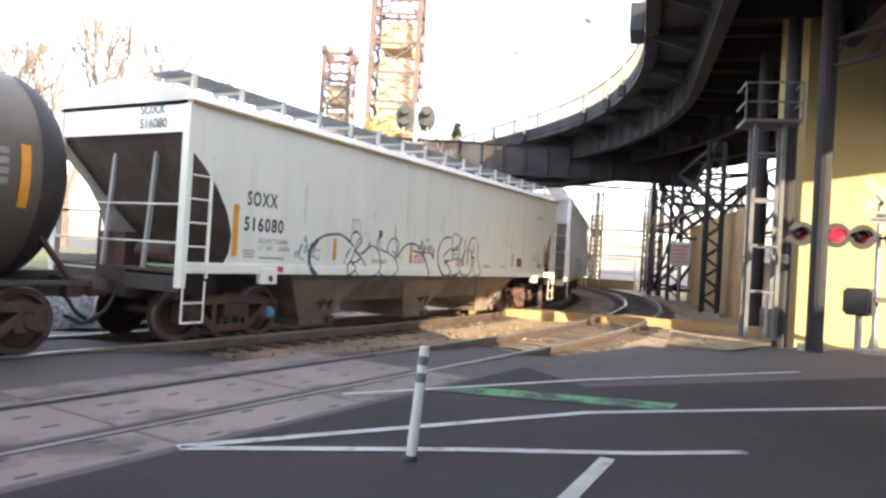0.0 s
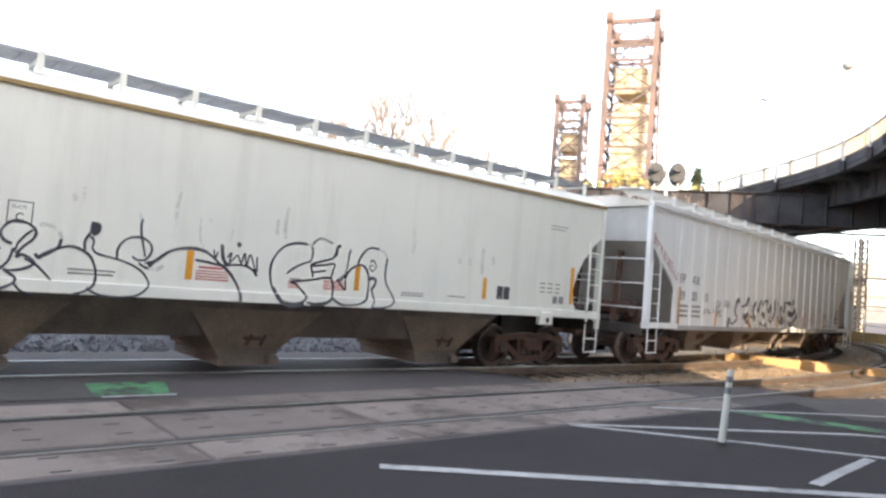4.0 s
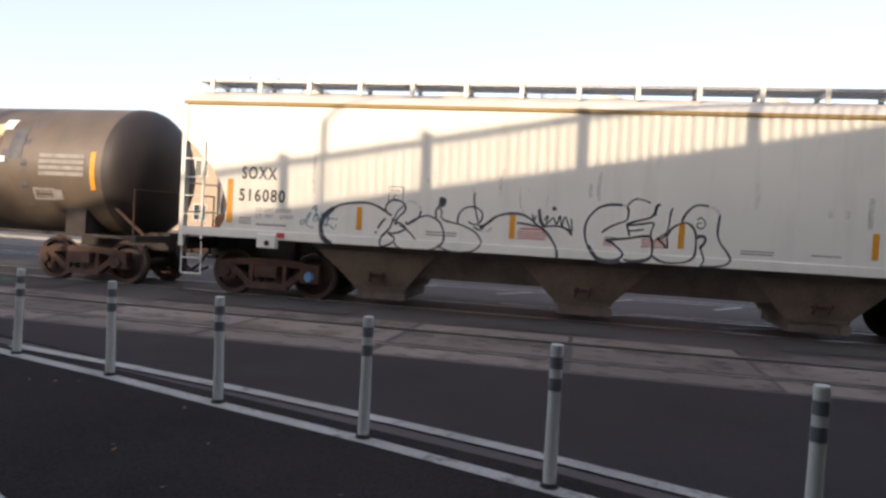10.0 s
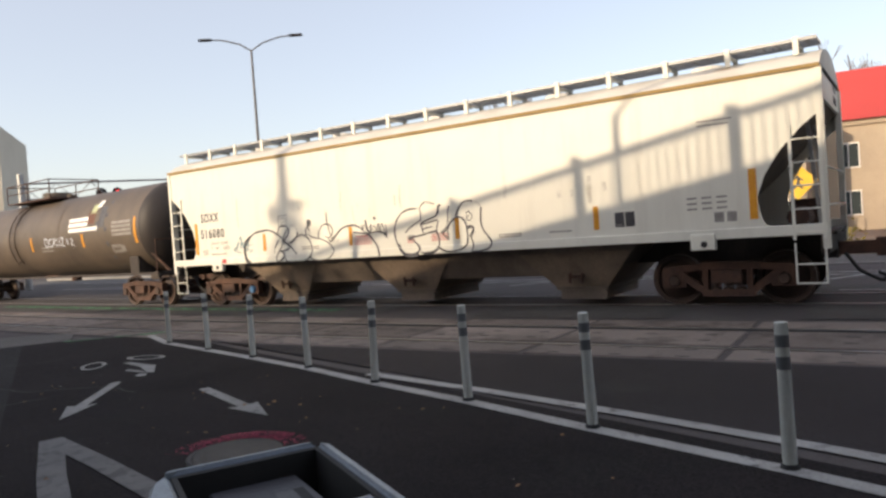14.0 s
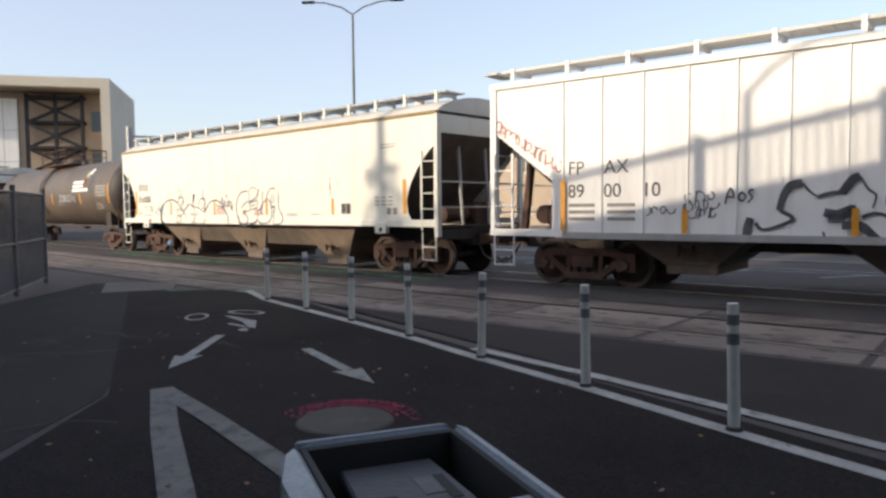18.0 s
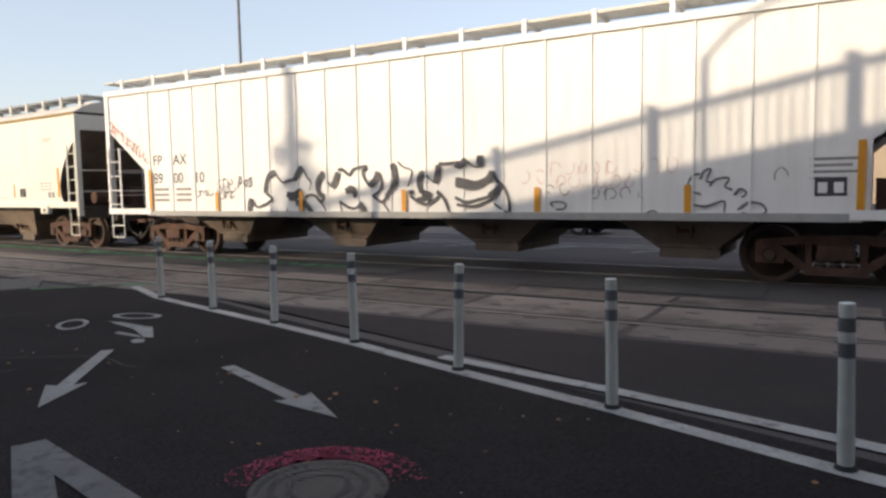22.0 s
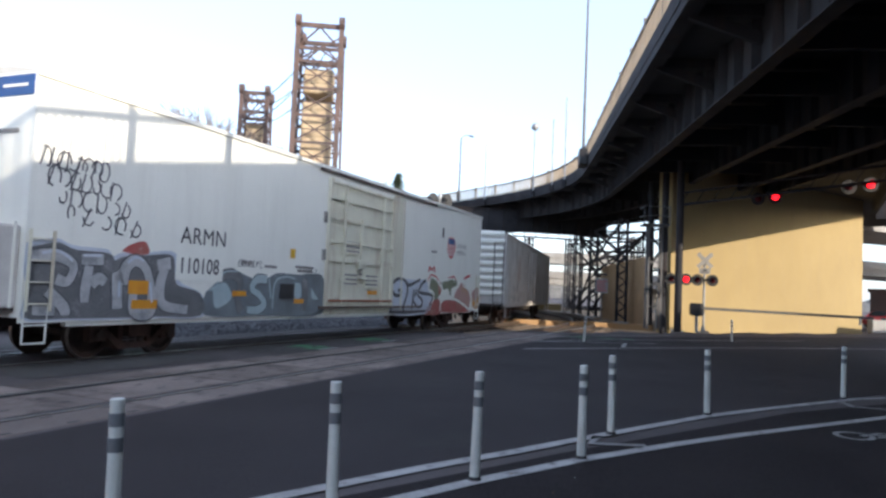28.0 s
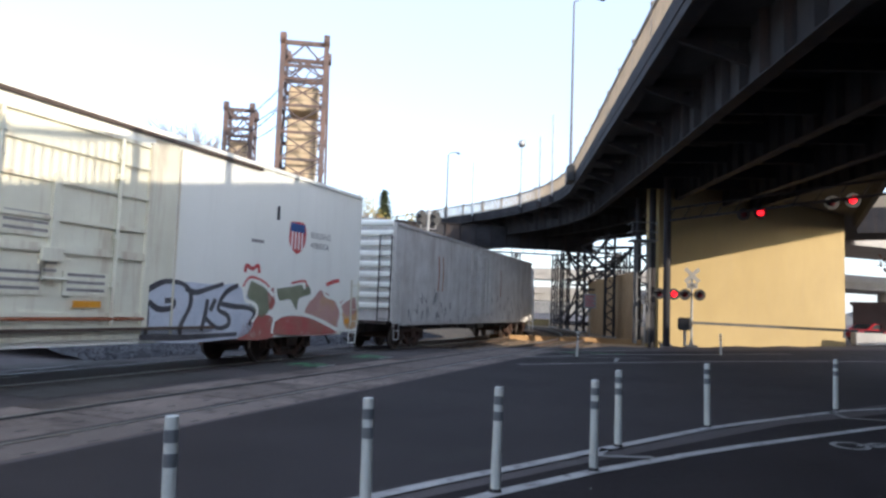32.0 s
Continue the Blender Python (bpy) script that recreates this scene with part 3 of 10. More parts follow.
def words(name, text, size, material, parent, m, stretch=1.0, gap=1.0, label="", bold=0.0):
    """Lettering as a mesh, from Blender's own font; it reads along local x and stands up along local y of m."""
    cu = bpy.data.curves.new(name, "FONT")
    cu.body, cu.size, cu.extrude, cu.space_character = text, size, 0.001, gap
    cu.offset = bold
    tmp = bpy.data.objects.new(name, cu)
    scene.collection.objects.link(tmp)
    me = bpy.data.meshes.new_from_object(tmp.evaluated_get(bpy.context.evaluated_depsgraph_get()))
    bpy.data.objects.remove(tmp)
    me.transform(m @ Matrix.Diagonal((stretch, 1, 1, 1)))
    me.materials.clear()
    me.materials.append(material)
    ob = new(name, me)
    ob.parent = parent
    return tagged(ob, label)


def on_side(x, z, y):
    """The pose of lettering on a side that faces -y."""
    return pose(x, y, z, 90, 0, 0)


# ---- the line of the tracks ----
def lay_line():
    right, left = [], []
    step, h0 = 0.1, math.atan(0.196)
    x, y, h = 0.0, 13.61 + 1.60 / math.cos(h0), h0
    for i in range(1400):
        right.append((i * step, x, y, h))
        k = 0.0 if x < 26 else (1 / 68.0 if h < radians(80) else 0.0)
        g = h + k * step
        x, y, h = x + step * math.cos((h + g) / 2), y + step * math.sin((h + g) / 2), g
    x, y, h = 0.0, 13.61 + 1.60 / math.cos(h0), h0
    for i in range(1, 1200):
        k = 0.0036 if x > -34 else 0.0
        g = h - k * step
        x, y, h = x - step * math.cos((h + g) / 2), y - step * math.sin((h + g) / 2), g
        left.append((-i * step, x, y, h))
    return np.array(left[::-1] + right)


LINE = lay_line()


def along(s, off=0.0):
    """Place and heading on the train's track at s metres; off: metres to its far side."""
    x, y, h = (float(np.interp(s, LINE[:, 0], LINE[:, k])) for k in (1, 2, 3))
    return x - off * math.sin(h), y + off * math.cos(h), h


def travelled(t):
    """How far the train has rolled, from its place at 24 s."""
    if t < 9:
        u = 9 - t
        return -36.7 - 2.6 * u - 0.05 * u * u
    return float(np.interp(t, [9, 14, 19, 24, 26.5, 29, 32], [-36.7, -24.3, -12.1, 0, 6.3, 12.95, 20.95]))


# ---- ground, road and pavement ----
def rail_yard(x, y):
    """How far a place lies inside the ballasted yard, 0 to 1."""
    a = (x - 19.5) / 3.0
    b = (y - min(16.9 - 0.17 * (x - 19.5), 16.0 - 0.42 * (x - 25.5))) / 1.0
    return max(0.0, min(1.0, a)) * max(0.0, min(1.0, b))


def build_ground():
    bm = bmesh.new()
    xs = [-900, -400, -200, -120] + [-80 + 2.0 * i for i in range(91)] + [120, 170, 260, 500, 1200]
    ys = [-700, -300, -120, -60] + [-30 + 2.0 * i for i in range(66)] + [120, 170, 260, 600, 1500]
    grid = [[bm.verts.new((x, y, -0.012 - 0.26 * rail_yard(x, y))) for x in xs] for y in ys]
    for j in range(len(ys) - 1):
        for i in range(len(xs) - 1):
            bm.faces.new((grid[j][i], grid[j][i + 1], grid[j + 1][i + 1], grid[j + 1][i]))
    tagged(link("ground", bm, M_ASPHALT, None, "worn grey street asphalt reaching to the horizon"), category="ground", kind="structure")


def sheet(name, outline, z, material, label, category, kind="structure"):
    bm = bmesh.new()
    slab(bm, outline, z - 0.05, z)
    return tagged(link(name, bm, material, None, label), category=category, kind=kind)


def strip_along(s0, s1, o0, o1, step=1.0):
    """An outline that follows the tracks from s0 to s1 between two offsets."""
    n = max(2, int((s1 - s0) / step))
    ss = [s0 + (s1 - s0) * i / n for i in range(n + 1)]
    return [along(s, o0)[:2] for s in ss] + [along(s, o1)[:2] for s in reversed(ss)]


def ribbon_sheet(bm, s0, s1, o0, o1, z0, z1, step=1.0):
    n = max(2, int((s1 - s0) / step))
    rows = []
    for i in range(n + 1):
        s = s0 + (s1 - s0) * i / n
        a, b = along(s, o0), along(s, o1)
        rows.append([bm.verts.new((a[0], a[1], z1)), bm.verts.new((b[0], b[1], z1)), bm.verts.new((b[0], b[1], z0)), bm.verts.new((a[0], a[1], z0))])
    for p, q in zip(rows, rows[1:]):
        for k in range(4):
            bm.faces.new((p[k], q[k], q[(k + 1) % 4], p[(k + 1) % 4]))
    bm.faces.new(rows[0])
    bm.faces.new(rows[-1][::-1])


NEAR = -4.3  # the street's own track, parallel to the train's


def build_road():
    # dark, newly laid bike lane and carriageway on this side of the tracks
    lane = [(-15.2, 5.6), (-14.0, 7.75), (-8.9, 6.95), (-2.8, 6.2), (0.3, 5.75), (3.2, 5.05), (8.3, 3.6), (11.2, 2.3), (14.5, -0.5), (6, -2.5), (-2.0, -1.0), (-6.9, 2.9)]
    sheet("bike_lane", lane, -0.004, M_LANE, "dark fresh asphalt of a two-way bike lane", "bike lane")
    bm = bmesh.new()
    a = strip_along(-34, 24, NEAR - 1.55, NEAR - 1.50, 2.0)
    n = len(a) // 2
    near = [(-26, 6.9), (-20, 6.9), (-14.0, 7.85), (-8.9, 7.2), (-2.8, 6.45), (0.3, 6.0), (3.2, 5.4), (8.3, 4.1), (14, 2.0), (20, -2), (40, -4)]
    poly = near + [(46, 3), (34, 8.6), (24, 12.6)] + list(reversed(a[:n]))
    slab(bm, poly, -0.06, -0.006)
    tagged(link("road", bm, M_ROAD, None, "dark carriageway between the bollards and the tracks"), category="road", kind="structure")
    # old pavement beside the bike lane, and its lighter slab at the crossing
    sheet("pavement", [(-17.4, 5.5), (-16.3, 7.0), (-14.8, 6.35), (-8.9, 3.75), (-6.9, 2.85), (-3.0, -0.6), (-6, -2.4), (-12.5, 1.6), (-15.6, 4.0)], -0.005, M_PATH, "cracked grey asphalt footpath beside the bike lane", "pavement")
    sheet("pavement_slab", [(-17.3, 5.75), (-16.25, 6.95), (-14.85, 6.35), (-15.3, 5.1)], 0.0, M_WALKWAY, "pale concrete slab at the end of the footpath", "pavement")
    # far side of the street: parking lane, kerb, verge of rock and grass
    for s0, s1 in ((-60, -16), (-12, 7)):
        bm = bmesh.new()
        ribbon_sheet(bm, s0, s1, 11.9, 12.1, -0.02, 0.13, 2.0)
        tagged(link("kerb", bm, M_CONC, None, "worn concrete kerb on the far side of the street"), category="kerb", kind="structure")
        bm = bmesh.new()
        ribbon_sheet(bm, s0, s1, 12.1, 15.6, -0.02, 0.12, 2.0)
        tagged(link("far_pavement", bm, M_WALKWAY, None, "pale concrete pavement across the street"), category="pavement", kind="structure")
    bm = bmesh.new()
    ribbon_sheet(bm, -60, 3, 7.9, 11.9, -0.05, 0.0, 2.0)
    tagged(link("parking_lane", bm, M_WALKWAY, None, "pale worn parking lane along the far kerb"), category="parking lane", kind="structure")
    bm = bmesh.new()
    ribbon_sheet(bm, -60, 5, 15.6, 34, -0.05, 0.06, 2.0)
    tagged(link("gravel_lot", bm, M_LOT, None, "pinkish bare gravel lot with fallen leaves beyond the pavement"), category="gravel", kind="structure")
    bm = bmesh.new()
    for s0, s1, o0, o1, z0, z1 in ((6.5, 30, 1.9, 9.5, -0.05, 0.5),):
        n, m = 46, 14
        g = [[None] * (m + 1) for _ in range(n + 1)]
        for i in range(n + 1):
            for j in range(m + 1):
                s, o = s0 + (s1 - s0) * i / n, o0 + (o1 - o0) * j / m
                x, y, h = along(s, o)
                g[i][j] = bm.verts.new((x, y, z0 + (z1 - z0) * min(1.0, 2.4 * j / m) + 0.06 * noise.noise((x * 2.3, y * 2.3, 0))))
        for i in range(n):
            for j in range(m):
                bm.faces.new((g[i][j], g[i + 1][j], g[i + 1][j + 1], g[i][j + 1]))
    tagged(link("rock_bank", bm, M_RIPRAP, None, "low bank of grey crushed rock behind the tracks"), category="rock bank", kind="stuff")
    bm = bmesh.new()
    n, m = 40, 12
    g = [[None] * (m + 1) for _ in range(n + 1)]
    for i in range(n + 1):
        for j in range(m + 1):
            x, y, h = along(-2 + 44 * i / n, (9.2 - 3.6 * min(1, max(0, (44 * i / n - 6) / 3))) + 20 * j / m)
            g[i][j] = bm.verts.new((x, y, 0.44 + 0.5 * (j / m) + 0.12 * noise.noise((x * 0.5, y * 0.5, 3))))
    for i in range(n):
        for j in range(m):
            bm.faces.new((g[i][j], g[i + 1][j], g[i + 1][j + 1], g[i][j + 1]))
    tagged(link("grass_verge", bm, M_GRASS, None, "thin winter grass with fallen leaves on a verge"), category="grass", kind="stuff")
    # fallen rocks on the bank
    bm = bmesh.new()
    rnd = random.Random(4)
    for _ in range(5000):
        o_ = 1.9 + 3.4 * rnd.random() ** 1.2
        x, y, h = along(rnd.uniform(6.6, 30), o_)
        r = rnd.uniform(0.025, 0.06)
        z = -0.03 + 0.55 * min(1.0, 2.4 * (o_ - 1.9) / 7.6)
        q = [Vector((rnd.uniform(0.6, 1.2) * math.cos(k), rnd.uniform(0.6, 1.2) * math.sin(k), rnd.uniform(-0.2, 0.3))) * r for k in (0.3, 1.6, 2.8, 4.1, 5.2)]
        vs = [bm.verts.new(Vector((x, y, z)) + p) for p in q]
        top = bm.verts.new((x + rnd.uniform(-0.3, 0.3) * r, y + rnd.uniform(-0.3, 0.3) * r, z + r * rnd.uniform(0.7, 1.1)))
        for k in range(5):
            bm.faces.new((vs[k], vs[(k + 1) % 5], top))
    tagged(link("loose_rocks", bm, M_RIPRAP, None, "loose grey rocks on the bank"), category="rocks", kind="stuff")


def build_tracks():
    rnd = random.Random(9)
    # embedded rails in the street, then ballasted track to the bridge
    for off, end in ((NEAR, 23.0), (0.0, 17.0)):
        for side in (-0.7525, 0.7525):
            bm = bmesh.new()
            ribbon_sheet(bm, -70, 100, off + side - 0.036, off + side + 0.036, -0.03, 0.004, 1.0)
            rail = tagged(link("rail", bm, M_SHINE, None, "steel rail, polished on its running surface"), category="rail", group="rails", kind="structure")
            bm = bmesh.new()
            ribbon_sheet(bm, end, 100, off + side - 0.012, off + side + 0.012, -0.15, -0.03, 1.0)
            ribbon_sheet(bm, end, 100, off + side - 0.07, off + side + 0.07, -0.17, -0.145, 1.0)
            part("rail_web", bm, M_RAIL, rail, "rust-brown web and foot of the rail")
            # flangeway groove beside the rail
            bm = bmesh.new()
            g = off + side + (0.075 if side < 0 else -0.075)
            ribbon_sheet(bm, -70, end, g - 0.035, g + 0.035, -0.05, 0.0012, 1.0)
            tagged(link("flangeway", bm, M_RUBBER, None, "dark rubber flangeway beside the rail"), category="flangeway", kind="structure")
        bm = bmesh.new()
        s = end + 0.2
        while s < 98:
            x, y, h = along(s, off)
            box(bm, -0.11, 0.11, -1.28 + rnd.uniform(-0.06, 0.06), 1.28, -0.33, -0.165, pose(x, y, 0, 0, 0, math.degrees(h)))
            s += 0.56 + rnd.uniform(-0.03, 0.03)
        tagged(link("ties", bm, M_TIE, None, "weathered wooden railway ties in ballast"), category="ties", kind="stuff")
    # concrete crossing panels of the street's track
    bmp = bmesh.new()
    box(bmp, -1.18, 1.18, -0.56, 0.56, -0.05, 0.0)
    bevel(bmp, 0.012)
    inner = bpy.data.meshes.new("gauge_panel")
    bmp.to_mesh(inner)
    bmp.free()
    inner.materials.append(M_PANEL)
    bmp = bmesh.new()
    box(bmp, -1.18, 1.18, -0.32, 0.32, -0.05, 0.0)
    bevel(bmp, 0.012)
    outer = bpy.data.meshes.new("field_panel")
    bmp.to_mesh(outer)
    bmp.free()
    outer.materials.append(M_PANEL)
    bmd = bmesh.new()
    for px in (-0.8, 0.0, 0.8):
        for py in (-0.22, 0.22):
            box(bmd, px - 0.075, px + 0.075, py - 0.022, py + 0.022, -0.002, 0.0025)
    lifts = bpy.data.meshes.new("lifting_slots")
    bmd.to_mesh(lifts)
    bmd.free()
    lifts.materials.append(M_RUBBER)
    crossing = thing("crossing_panels", "weathered concrete crossing panels with lifting slots between the rails", "crossing", kind="structure")
    s = -46.0
    while s < 22.5:
        for mesh, o, nm in ((inner, 0.0, "panel"), (outer, -1.125, "panel"), (outer, 1.125, "panel")):
            x, y, h = along(s, NEAR + o)
            ob = new(nm, mesh)
            ob.parent = crossing
            ob.matrix_basis = pose(x, y, rnd.uniform(-0.004, 0.003), 0, 0, math.degrees(h))
            if o <= 0:
                sl = new("lifting_slot", lifts)
                sl.parent = ob
        s += 2.40
    # ballast shoulders
    for off in (NEAR, 0.0):
        bm = bmesh.new()
        n, m = 260, 16
        rows = []
        for i in range(n + 1):
            s = 18.5 + 78 * i / n
            row = []
            for j in range(m + 1):
                o = -2.3 + 4.6 * j / m
                x, y, h = along(s, off + o)
                z = -0.20 - 0.10 * max(0.0, abs(o) - 1.5) + 0.035 * noise.noise((x * 5, y * 5, 1))
                row.append(bm.verts.new((x, y, z)))
            rows.append(row)
        for p, q in zip(rows, rows[1:]):
            for j in range(m):
                bm.faces.new((p[j], q[j], q[j + 1], p[j + 1]))
        tagged(link("ballast", bm, M_BALLAST, None, "brown-grey railway ballast"), category="ballast", kind="stuff")
    bm = bmesh.new()
    icos = []
    for _ in range(2600):
        s = 19 + 45 * rnd.random() ** 1.5
        o = rnd.choice((NEAR, 0.0)) + rnd.uniform(-3.0, 2.6)
        x, y, h = along(s, o)
        r = rnd.uniform(0.03, 0.07)
        z = -0.19 + rnd.uniform(-0.02, 0.03)
        q = [Vector((rnd.uniform(-1, 1), rnd.uniform(-1, 1), rnd.uniform(-0.6, 0.9))) * r for _ in range(4)]
        vs = [bm.verts.new(Vector((x, y, z)) + p) for p in q]
        for f in ((0, 1, 2), (0, 3, 1), (1, 3, 2), (2, 3, 0)):
            bm.faces.new([vs[k] for k in f])
    tagged(link("ballast_stones", bm, M_BALLAST, None, "loose stones on the ballast"), category="stones", kind="stuff")
    # earth between the yard and the bridge
    bm = bmesh.new()
    n, m = 50, 30
    g = [[bm.verts.new((20 + 80 * i / n, 10 + 60 * j / m, -0.27 + 0.05 * noise.noise((i * 0.7, j * 0.7, 5)))) for i in range(n + 1)] for j in range(m + 1)]
    for j in range(m):
        for i in range(n):
            c = g[j][i].co
            if rail_yard(c.x, c.y) > 0.5:
                bm.faces.new((g[j][i], g[j][i + 1], g[j + 1][i + 1], g[j + 1][i]))
    for v in [v for v in bm.verts if not v.link_faces]:
        bm.verts.remove(v)
    for v in bm.verts:
        v.co.z += 0.035
    tagged(link("yard_earth", bm, M_DIRT, None, "stony bare earth beside the tracks"), category="earth", kind="stuff")


def paint(name, outline, material=None, label="worn white road marking", z=0.003):
    bm = bmesh.new()
    f = bm.faces.new([bm.verts.new((x, y, z)) for x, y in outline])
    if f.normal.z < 0:
        bmesh.ops.reverse_faces(bm, faces=[f])
    bm.normal_update()
    for q in bm.faces:
        if q.normal.z < 0:
            q.normal_flip()
    return tagged(link(name, bm, material or M_LINE, None, label), category="road marking", kind="structure")


def stripe(pts, w, name="lane_line", material=None, label="worn white lane line", z=0.003):
    bm = bmesh.new()
    prev = None
    for i, (x, y) in enumerate(pts):
        a, b = pts[max(i - 1, 0)], pts[min(i + 1, len(pts) - 1)]
        d = Vector((b[0] - a[0], b[1] - a[1])).normalized()
        n = Vector((-d.y, d.x)) * w / 2
        cur = (bm.verts.new((x + n.x, y + n.y, z)), bm.verts.new((x - n.x, y - n.y, z)))
        if prev:
            bm.faces.new((prev[1], cur[1], cur[0], prev[0]))
        prev = cur
    return tagged(link(name, bm, material or M_LINE, None, label), category="road marking", kind="structure")


POSTS = [(-11.96, 6.99), (-10.36, 6.85), (-8.87, 6.73), (-7.32, 6.57), (-5.78, 6.34), (-4.26, 6.17), (-2.77, 5.94), (-1.25, 5.74), (0.24, 5.47), (1.69, 5.17), (3.11, 4.80), (4.55, 5.03), (6.99, 4.52), (10.79, 3.12), (19.6, 11.6), (27.1, 8.31)]


def build_markings():
    # the line that carries the bollards, and the outer line that leaves it
    base = POSTS[:11]
    stripe([(-13.5, 7.35)] + [(x, y - 0.04) for x, y in base] + [(4.6, 4.25), (5.7, 3.83), (8.9, 2.45), (11.3, 1.2), (14, -0.8)], 0.15)
    stripe([(-6.2, 6.62), (-4.4, 6.55), (-2.8, 6.42), (-1.25, 6.25), (0.24, 6.02), (1.7, 5.72), (2.9, 5.42), (4.5, 5.06), (6.9, 4.47), (8.3, 3.98), (10.9, 2.98), (13.5, 1.4), (16, -0.6)], 0.15)
    # crossing stop line and chevrons by the far bollards
    stripe([(15.0, 11.55), (17.5, 10.4), (20, 9.2), (24, 7.1), (28, 4.7), (32, 1.8)], 0.16)
    stripe([(18.3, 12.9), (20.2, 11.5), (21.4, 10.5), (22.3, 9.9)], 0.12)
    stripe([(19.0, 10.0), (19.8, 10.25), (21.0, 10.6)], 0.13)
    stripe([(18.3, 12.95), (22.5, 11.7), (27, 9.2), (33, 6.4)], 0.12)
    stripe([(20.8, 13.9), (24.5, 12.9), (29, 11.3)], 0.10)
    paint("green_marking", [(21.9, 13.5), (22.6, 13.3), (24.0, 11.3), (23.5, 11.2)], M_GREEN, "worn green bike-crossing paint")
    # green and white marks between and across the tracks
    for s, o in ((9.5, -2.15), (13.2, -2.0)):
        x, y, h = along(s, o)
        c, d = math.cos(h), math.sin(h)
        paint("green_marking", [(x + u * c - v * d, y + u * d + v * c) for u, v in ((-0.55, -0.5), (0.35, -0.5), (0.6, 0.45), (-0.45, 0.45))], M_GREEN, "worn green bike-crossing paint")
        paint("white_marking", [(x + u * c - v * d, y + u * d + v * c) for u, v in ((-0.5, -0.62), (0.4, -0.62), (0.42, -0.52), (-0.5, -0.52))])
    stripe([(-14.75, 6.2), (-13.6, 7.75)], 0.22, "green_marking", M_GREEN, "thin green line at the end of the bike lane")
    stripe([along(s, -1.7)[:2] for s in (-30, -26, -22, -17, -13)], 0.35, "green_marking", M_GREEN, "worn green bike-crossing paint", 0.004)
    # bike symbol and arrows on the lane
    wheels = (((-10.81, 5.24), (0.01, 0.19), (-0.33, 0.13)), ((-10.72, 5.99), (0.27, 0.19), (-0.21, 0.11)), ((6.8, 2.7), (0.30, 0.0), (0.0, 0.24)), ((7.35, 2.05), (0.30, 0.0), (0.0, 0.24)))
    for (cx, cy), (ax, ay), (bx, by) in wheels:
        bm = bmesh.new()
        n = 26
        ring = []
        for i in range(n):
            c, d = math.cos(2 * math.pi * i / n), math.sin(2 * math.pi * i / n)
            ring.append([bm.verts.new((cx + k * (c * ax + d * bx), cy + k * (c * ay + d * by), 0.003)) for k in (1.0, 0.70)])
        for i in range(n):
            a, b = ring[i], ring[(i + 1) % n]
            bm.faces.new((a[0], b[0], b[1], a[1]))
        bmesh.ops.recalc_face_normals(bm, faces=bm.faces[:])
        tagged(link("bike_symbol_wheel", bm, M_FAINT, None, "worn white wheel of a painted bicycle symbol"), category="road marking", kind="structure")
    for o in ([(-10.63, 5.58), (-10.47, 5.66), (-9.83, 5.73), (-9.25, 5.43), (-9.36, 5.38), (-9.91, 5.54)], [(-9.83, 5.28), (-9.91, 5.37), (-9.51, 5.4), (-9.33, 5.36)], [(-9.29, 5.19), (-9.35, 5.29), (-9.24, 5.33), (-9.11, 5.25), (-9.15, 5.17)]):
        paint("bike_symbol", o, M_FAINT, label="worn white part of a painted bicycle symbol")
    for pts in ([(6.85, 2.62), (7.05, 2.5), (7.2, 2.2)], [(7.0, 2.55), (7.25, 2.45), (7.35, 2.1)], [(6.9, 2.45), (7.15, 2.25)]):
        stripe(pts, 0.08, "bike_symbol", M_FAINT, "worn white part of a painted bicycle symbol")
    # thin marks on the carriageway beyond the tracks
    for pts in ([(-1.3, 15.1), (-0.5, 16.2), (0.6, 16.3)], [(1.1, 15.3), (2.0, 15.9), (3.2, 16.2)], [(-3.4, 15.9), (-1.0, 16.2), (1.5, 16.8), (5.0, 17.6)]):
        stripe(pts, 0.10, "lane_line", M_LINE)
    # short cross lines between the two lane lines
    stripe([(4.32, 5.1), (3.85, 5.0), (4.2, 4.5)], 0.12, "lane_line", M_FAINT)
    stripe([(10.5, 3.2), (9.8, 2.9), (10.1, 2.1)], 0.12, "lane_line", M_FAINT)

    def arrow(tail, tip, w):
        t, p = Vector(tail), Vector(tip)
        d = (p - t).normalized()
        n = Vector((-d.y, d.x))
        h = p - d * 0.62
        pts = [t + n * w, h + n * w * 1.0, h - d * 0.05 + n * w * 2.6, p, h - d * 0.05 - n * w * 2.6, h - n * w, t - n * w]
        paint("lane_arrow", [(q.x, q.y) for q in pts], M_FAINT, label="white painted lane arrow")

    arrow((-7.5, 5.2), (-5.63, 4.84), 0.062)
    arrow((-9.05, 4.85), (-7.55, 3.65), 0.062)
    # open white triangle ahead of the arrows
    stripe([(-6.80, 3.33), (-5.6, 2.93), (-4.5, 2.6), (-3.5, 2.30), (-2.4, 1.97)], 0.2, "lane_line", M_WORN)
    stripe([(-6.80, 3.33), (-5.6, 3.29), (-4.6, 3.23), (-3.6, 3.15)], 0.18, "lane_line", M_WORN, z=0.0045)
    # cracks in the old footpath and tar seams on the lane
    rnd = random.Random(31)
